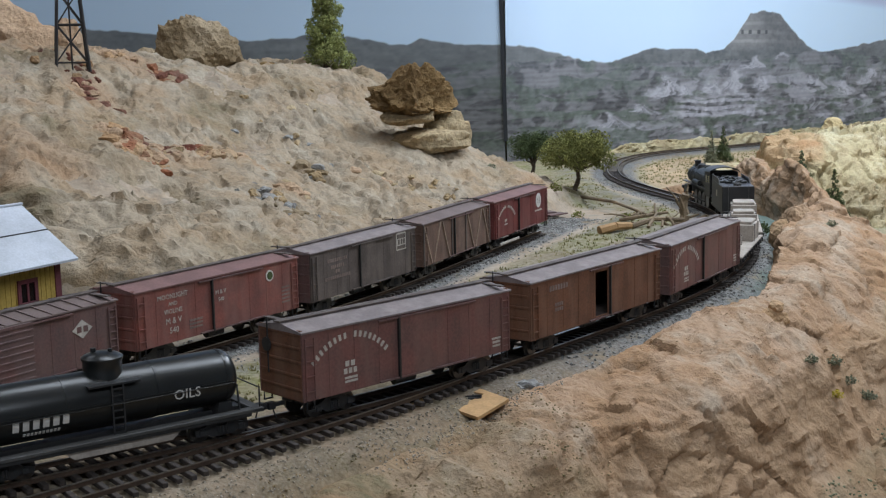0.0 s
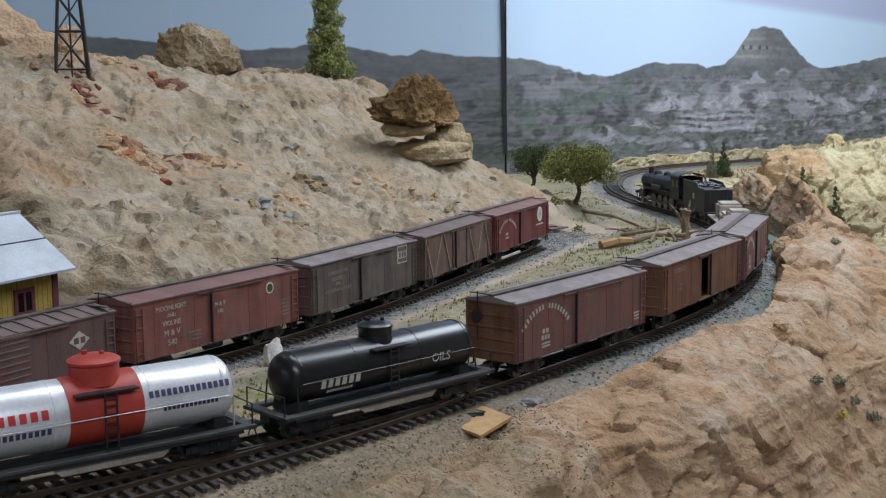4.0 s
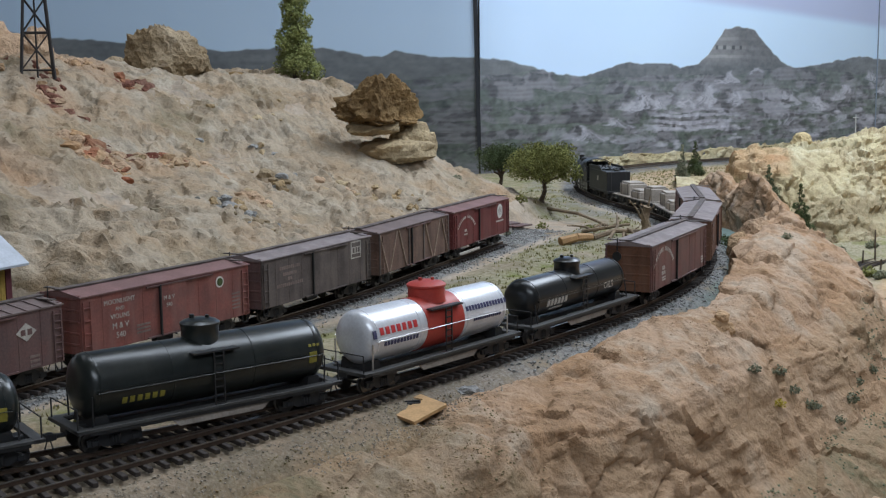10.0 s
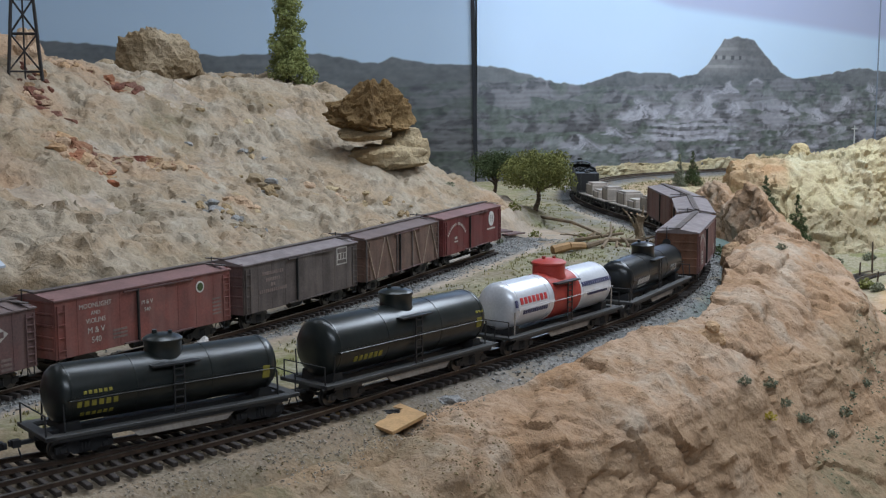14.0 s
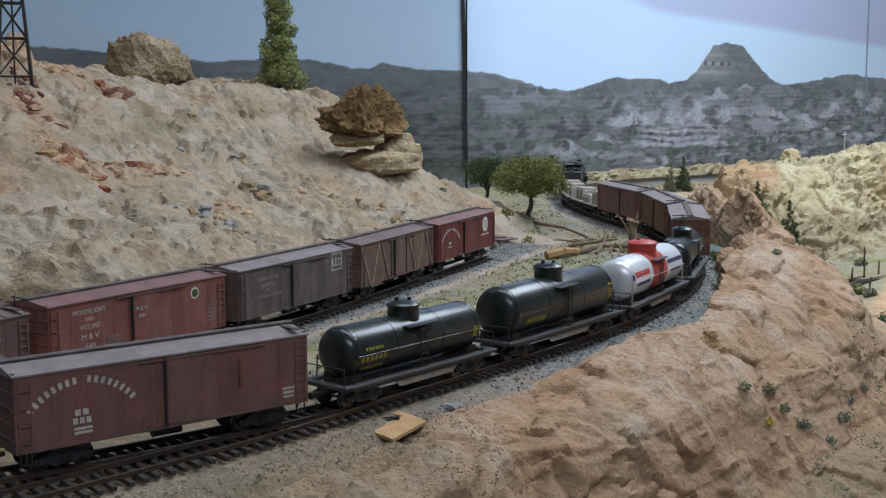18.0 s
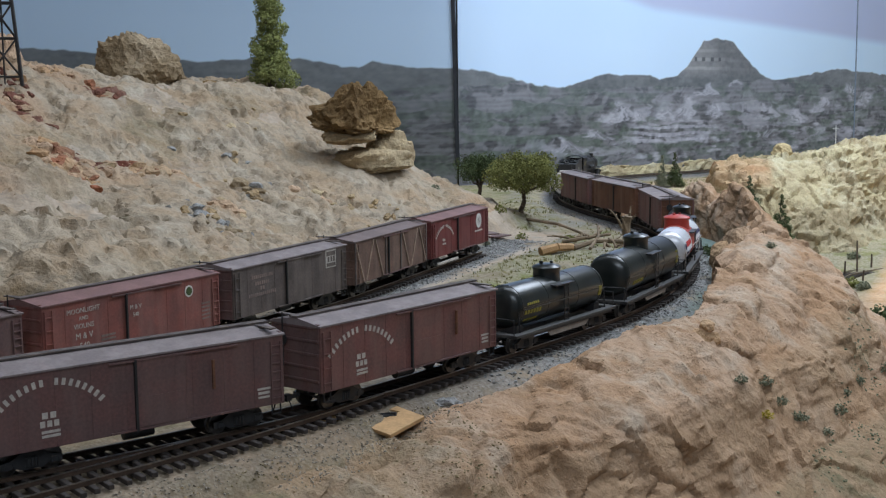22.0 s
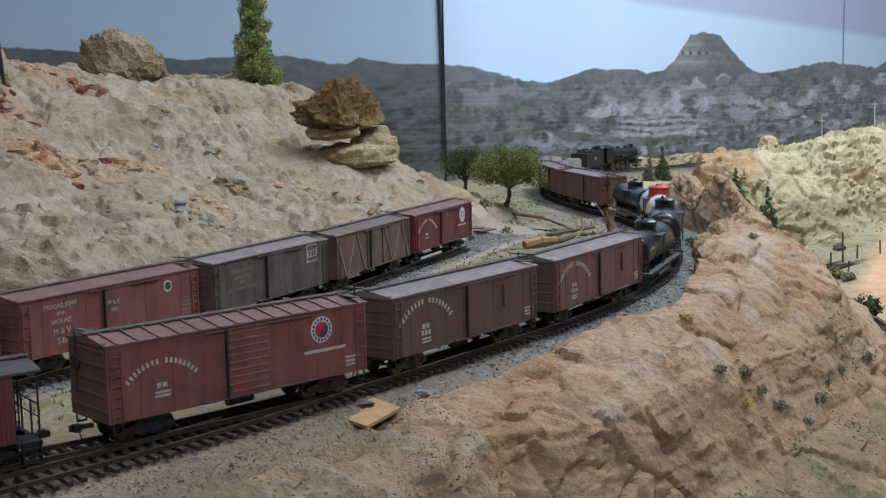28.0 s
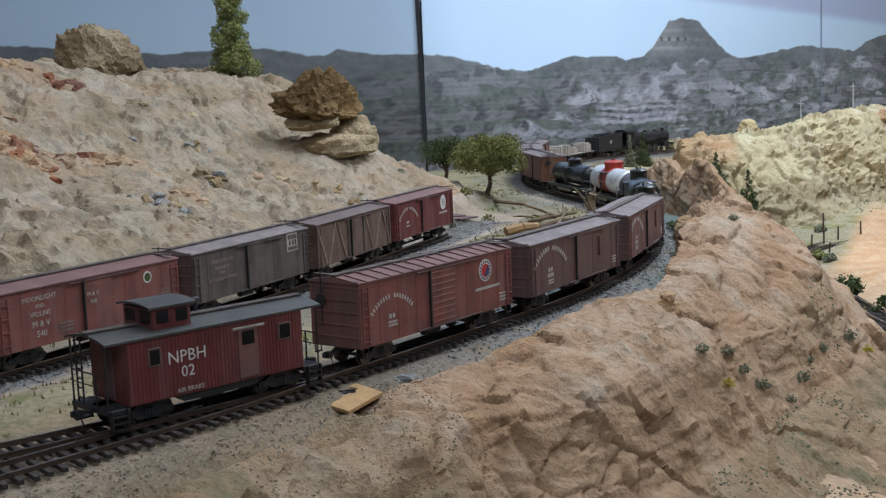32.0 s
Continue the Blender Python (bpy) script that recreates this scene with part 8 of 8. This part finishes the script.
def stump():
    t = thing("dead_stump", "splintered grey-brown dead tree stump by the track", "stump", pose(0.2555, 1.205, height(0.2555, 1.205) - 0.001))
    g = Geo(False)
    limb(g, (0, 0, 0), (0.001, 0, 0.034), 0.0058, 0.0042, 3, 5)
    part("trunk", g, M["dead_wood"], t)
    for k, (q0, q1, r) in enumerate([((0, 0, 0.028), (0.004, 0.003, 0.044), 0.002), ((0, 0, 0.016), (-0.018, 0.004, 0.041), 0.0018), ((0, 0, 0.012), (-0.008, -0.006, 0.035), 0.0018), ((0, 0, 0.024), (0.009, 0, 0.036), 0.0016)]):
        g = Geo(False)
        limb(g, q0, q1, r, r * 0.3, 20 + k, 4)
        part("snag", g, M["dead_wood"], t)
    for k in range(5):
        a = k * 1.3
        g = Geo(False)
        limb(g, (0, 0, 0.004), (0.016 * math.cos(a), 0.012 * math.sin(a), 0.001), 0.0032, 0.0008, 40 + k, 3)
        part("root", g, M["dead_wood"], t)
    return t


stump()
twig([(0.158, 1.140, 0.000), (0.175, 1.147, 0.0035), (0.192, 1.16, 0.002)], 0.0052, "log", "peeled tan log lying on the meadow", "log")
twig([(0.172, 1.42, 0.004), (0.20, 1.33, 0.007), (0.222, 1.24, 0.003)], 0.0022)
twig([(0.195, 1.17, 0.0), (0.22, 1.185, 0.005), (0.252, 1.19, 0.003)], 0.0030)
twig([(0.19, 1.22, 0.0), (0.215, 1.205, 0.006), (0.24, 1.215, 0.008)], 0.0022)
twig([(0.21, 1.16, 0.0), (0.225, 1.20, 0.008), (0.228, 1.225, 0.016)], 0.0018)
twig([(0.265, 1.19, 0.0), (0.275, 1.195, 0.004), (0.285, 1.205, 0.002)], 0.0040)
twig([(0.06, 1.38, 0.004), (0.085, 1.36, 0.012), (0.10, 1.35, 0.02)], 0.0020)
twig([(0.075, 1.345, 0.003), (0.10, 1.335, 0.005), (0.13, 1.34, 0.004)], 0.0022)
rng = random.Random(77)
for i in range(16):
    x, y, a, n = rng.uniform(0.188, 0.262), rng.uniform(1.165, 1.275), rng.uniform(0, 6.28), rng.uniform(0.010, 0.028)
    z = height(x, y)
    twig([(x, y, z + 0.0006), (x + n * 0.5 * math.cos(a), y + n * 0.5 * math.sin(a), z + rng.uniform(0.002, 0.006)), (x + n * math.cos(a + 0.3), y + n * math.sin(a + 0.3), z + rng.uniform(0.001, 0.010))], rng.uniform(0.0008, 0.0018))
for i, (x, y, w) in enumerate([(0.10, 1.265, 0.05), (0.125, 1.30, 0.03)]):
    g = Geo(False)
    for k in range(4):
        g.box(-w / 2, w / 2, -0.012 + k * 0.006, -0.0075 + k * 0.006, 0, 0.0016, 0.0003)
    solid("timber_pile", g, M["oxide_dark"], "flat pile of weathered red-brown timbers", "timber", pose(x, y, height(x, y), 0, 0, 25 + 20 * i), group="fallen wood")

# ---- small things beside the line ----
plank = thing("plywood_board", "thin tan plywood offcut with a notch beside the track", "board", pose(0.017, 0.5515, -0.0085, 4, -3, 0))
g = Geo()
g.extrude([(x, -y) for x, y in ((-17, -1.5), (-8.5, 8.9), (-3.1, 4.5), (3.6, 12.5), (-1.8, 16.9), (2, 21.5), (16, 2.5), (-1, -21.5))], 0, 1.7)
part("board", g, M["plywood"], plank, m=pose(0, 0, 0, 90, 0, 0))
g = Geo()
g.box(-5, 2, 6, 10, 0.2, 2.2, 0.3)
g.tube((-6, 10, 1.5), (2, 7, 2.6), 0.9, n=8)
part("dark_clip", g, M["black"], plank, "dark metal clip in the notch")
rock("rubble", "clump of grey ballast stones by the board", 0.040, 0.592, -0.0135, (0.026, 0.018, 0.009), 500, "gravel", 20, jag=0.8)
rock("rubble", "brown earth step beside the ties", -0.016, 0.551, -0.0175, (0.034, 0.018, 0.016), 501, "rock_brown", 45, jag=0.5)
for i, (dx, dy, w, d, h, t) in enumerate([(0, 0, 0.026, 0.012, 0.009, 10), (0.016, 0.004, 0.020, 0.014, 0.012, 50), (-0.016, 0.008, 0.016, 0.012, 0.016, 80), (0.006, 0.015, 0.020, 0.012, 0.009, 130), (-0.002, -0.006, 0.014, 0.010, 0.008, 200)]):
    rock("debris", "crumpled white plaster scrap between the tracks", -0.088 + dx, 0.668 + dy, -0.007, (w, d, h), 510 + i, "white_scrap", t, jag=0.7, sub=3, group="plaster scraps")


# ---- the shed and the tower ----
def shed():
    ux, uy = 0.46, 0.888
    turn = math.degrees(math.atan2(uy, ux))
    t = thing("depot_shed", "yellow wooden shed with maroon trim and pale tin roof", "shed", pose(-0.2266, 0.693, 0.0, 0, 0, turn))
    # local: x along the eave (negative towards the near end), y away from the track; the eave corner at (0, 0)
    Lm, Wm, eave, ridge = 150.0, 92.0, 50.6, 83.0
    g = Geo()
    for y0, z0, y1, z1 in ((0, eave, Wm / 2, ridge), (Wm, eave, Wm / 2, ridge)):
        g.add([(x, y, z + e) for x in (-Lm, 0) for e in (0, 1.4) for y, z in ((y0, z0), (y1, z1))], [(0, 1, 5, 4), (2, 6, 7, 3), (0, 4, 6, 2), (1, 3, 7, 5), (0, 2, 3, 1), (4, 5, 7, 6)])
    roof = part("roof", g, M["tin"], t, "pale galvanised tin roof")
    for f in (0.52,):
        g = Geo()
        y, z = Wm / 2 * f, eave + (ridge - eave) * f
        g.box(-Lm, 0, y - 0.4, y + 0.4, z + 1.3, z + 2.0)
        part("roof_lap", g, M["frame_grey"], roof)
    g = Geo()
    g.box(-Lm - 1, 1, Wm / 2 - 1.5, Wm / 2 + 1.5, ridge + 0.6, ridge + 2.2, 0.3)
    part("ridge_cap", g, M["tin"], roof)
    w0, e0 = 8.0, 9.0
    g = Geo()
    g.box(-Lm + e0, -e0, w0, w0 + 1.5, -6, eave + 4.5)
    wall = part("front_wall", g, M["yellow_wall"], t)
    for k in range(33):
        x = -Lm + e0 + 2 + k * 4.0
        g = Geo()
        g.box(x - 1.8, x + 1.8, w0 - 0.35, w0, -6, eave + 4)
        part("wall_board", g, M["yellow_wall"], wall)
    g = Geo()
    g.add([(x, y, z) for x in (-e0 - 1.5, -e0) for y, z in ((w0 + 1.5, -6), (Wm - w0, -6), (Wm - w0, eave + 4), (Wm / 2, ridge - 2), (w0 + 1.5, eave + 4))], [(0, 1, 2, 3, 4), (9, 8, 7, 6, 5), (0, 5, 6, 1), (1, 6, 7, 2), (2, 7, 8, 3), (3, 8, 9, 4), (4, 9, 5, 0)])
    part("gable_wall", g, M["yellow_wall"], t)
    g = Geo()
    g.box(-Lm + e0, -e0 - 1.5, Wm - w0 - 1.5, Wm - w0, -6, eave + 4)
    g.box(-Lm + e0, -Lm + e0 + 1.5, w0 + 1.5, Wm - w0 - 1.5, -6, eave + 4)
    part("rear_wall", g, M["yellow_wall"], t)
    g = Geo()
    g.box(-e0 - 4, -e0 + 0.6, w0 - 0.9, w0 + 3.0, -6, eave + 3)
    part("corner_board", g, M["maroon_trim"], t, "maroon corner board")
    for x in (-36.0, -78.0, -118.0):
        g = Geo()
        for a, b, c, d in ((-8, -5.5, 14, 44), (5.5, 8, 14, 44), (-8, 8, 41.5, 44), (-8, 8, 14, 17), (-0.7, 0.7, 17, 42), (-6, 6, 28.6, 30.2)):
            g.box(x + a, x + b, w0 - 1.4, w0 - 0.3, c, d)
        win = part("window_frame", g, M["maroon_trim"], t, "maroon window frame")
        for a in (-3.1, 3.1):
            for c in (17, 30.2):
                g = Geo()
                g.box(x + a - 2.4, x + a + 2.4, w0 - 0.75, w0 - 0.35, c, c + 11.4)
                part("pane", g, M["glass_dark"], win)
    return t


shed()


def tower():
    x, y = -0.353, 1.138
    t = thing("windmill_tower", "black steel lattice windmill tower on the hill", "tower", pose(x, y, height(x, y) - 0.003, 0, 0, 18))
    b, top, h = 15.5, 5.0, 150.0
    corner = lambda sx, sy, f: (sx * (b + (top - b) * f), sy * (b + (top - b) * f), h * f)  # noqa: E731
    for sx in (-1, 1):
        for sy in (-1, 1):
            g = Geo()
            g.tube(corner(sx, sy, 0), corner(sx, sy, 1), 1.7, 1.3, 6)
            part("leg", g, M["tower"], t)
    levels = (0.06, 0.3, 0.52, 0.74)
    for k, f in enumerate(levels):
        f2 = levels[k + 1] if k + 1 < len(levels) else 0.95
        for p, q in (((-1, -1), (1, -1)), ((1, -1), (1, 1)), ((1, 1), (-1, 1)), ((-1, 1), (-1, -1))):
            g = Geo()
            g.tube(corner(*p, f), corner(*q, f), 0.9, n=6)
            part("girt", g, M["tower"], t)
            for e, d in ((p, q), (q, p)):
                g = Geo()
                g.tube(corner(*e, f), corner(*d, f2), 0.7, n=6)
                part("diagonal", g, M["tower"], t)
    g = Geo()
    g.tube((0, 0, 0), (0, 0, h), 0.9, n=6)
    part("pump_rod", g, M["tower"], t)
    return t


tower()


def pole(label, x, y, h, arms=True, r=0.0011, tilt=0.0, z=None):
    t = thing("line_pole", label, "pole", pose(x, y, (height(x, y) if z is None else z) - 0.002, tilt, 0, 20), group="line poles")
    g = Geo(False)
    g.tube((0, 0, 0), (0, 0, h), r, r * 0.8, 8)
    part("post", g, M["pole"] if arms else M["bark"], t)
    if arms:
        g = Geo(False)
        g.box(-0.006, 0.006, -0.0008, 0.0008, h - 0.006, h - 0.0045)
        part("cross_arm", g, M["pole"], t)
    return t


pole("pale pole standing on the yellow bluff", 0.740, 1.955, 0.050, True)
pole("pale pole with cross arm on the bluff", 0.850, 2.01, 0.052, True)
for i, (x, y, h) in enumerate([(0.581, 1.548, 0.026), (0.608, 1.538, 0.022), (0.633, 1.560, 0.044), (0.612, 1.485, 0.020), (0.66, 1.58, 0.02), (0.70, 1.60, 0.02)]):
    pole("dark fence post in the valley", x, y, h, False, 0.0013, (i * 7) % 11 - 5)
LOW, LOW_S = line([(0.495, 0.85), (0.503, 1.05), (0.512, 1.17), (0.530, 1.32), (0.560, 1.45), (0.615, 1.54), (0.72, 1.61), (0.90, 1.70)], 31)


def lower_track():
    tr = thing("lower_track", "grey narrow track in the valley below the cliff", "track", group="tracks")
    zz = -0.086
    for off in (0.0082, -0.0082):
        part("rail", sweep(LOW, LOW_S, off, 0.01, LOW_S[-1] - 0.01, 0.0012, zz - 0.0023, zz), M["steel"], tr)
    for k in range(int((LOW_S[-1] - 0.02) / 0.0068)):
        x, y, h = at(LOW, LOW_S, 0.01 + k * 0.0068)
        ob = new("tie", TIE)
        ob.parent = tr
        ob.matrix_basis = Matrix.Translation((x, y, zz)) @ Matrix.Rotation(h, 4, "Z")
    return tr


lower_track()


def motions():
    """The train rolls along the main line at a steady, slightly uneven pace; the mark is the rear of its third boxcar."""
    marks = [(0.0, 0.3845), (2.5, 0.4735), (4.5, 0.5475), (7.0, 0.650), (10.0, 0.7610), (14.5, 0.9190), (18.0, 1.0535), (20.0, 1.1265), (22.0, 1.2020), (25.0, 1.3165), (27.5, 1.4110), (30.0, 1.5105), (32.0, 1.585)]
    times, places = [m[0] for m in marks], [m[1] for m in marks]
    for car, ahead, base in TRAIN:
        rows = []
        for k in range(65):
            t = k * 0.5
            rows.append((t, on_track(MAIN, MAIN_S, S0 + float(np.interp(t, times, places)) + ahead, base)))
        walk(car, rows)


motions()
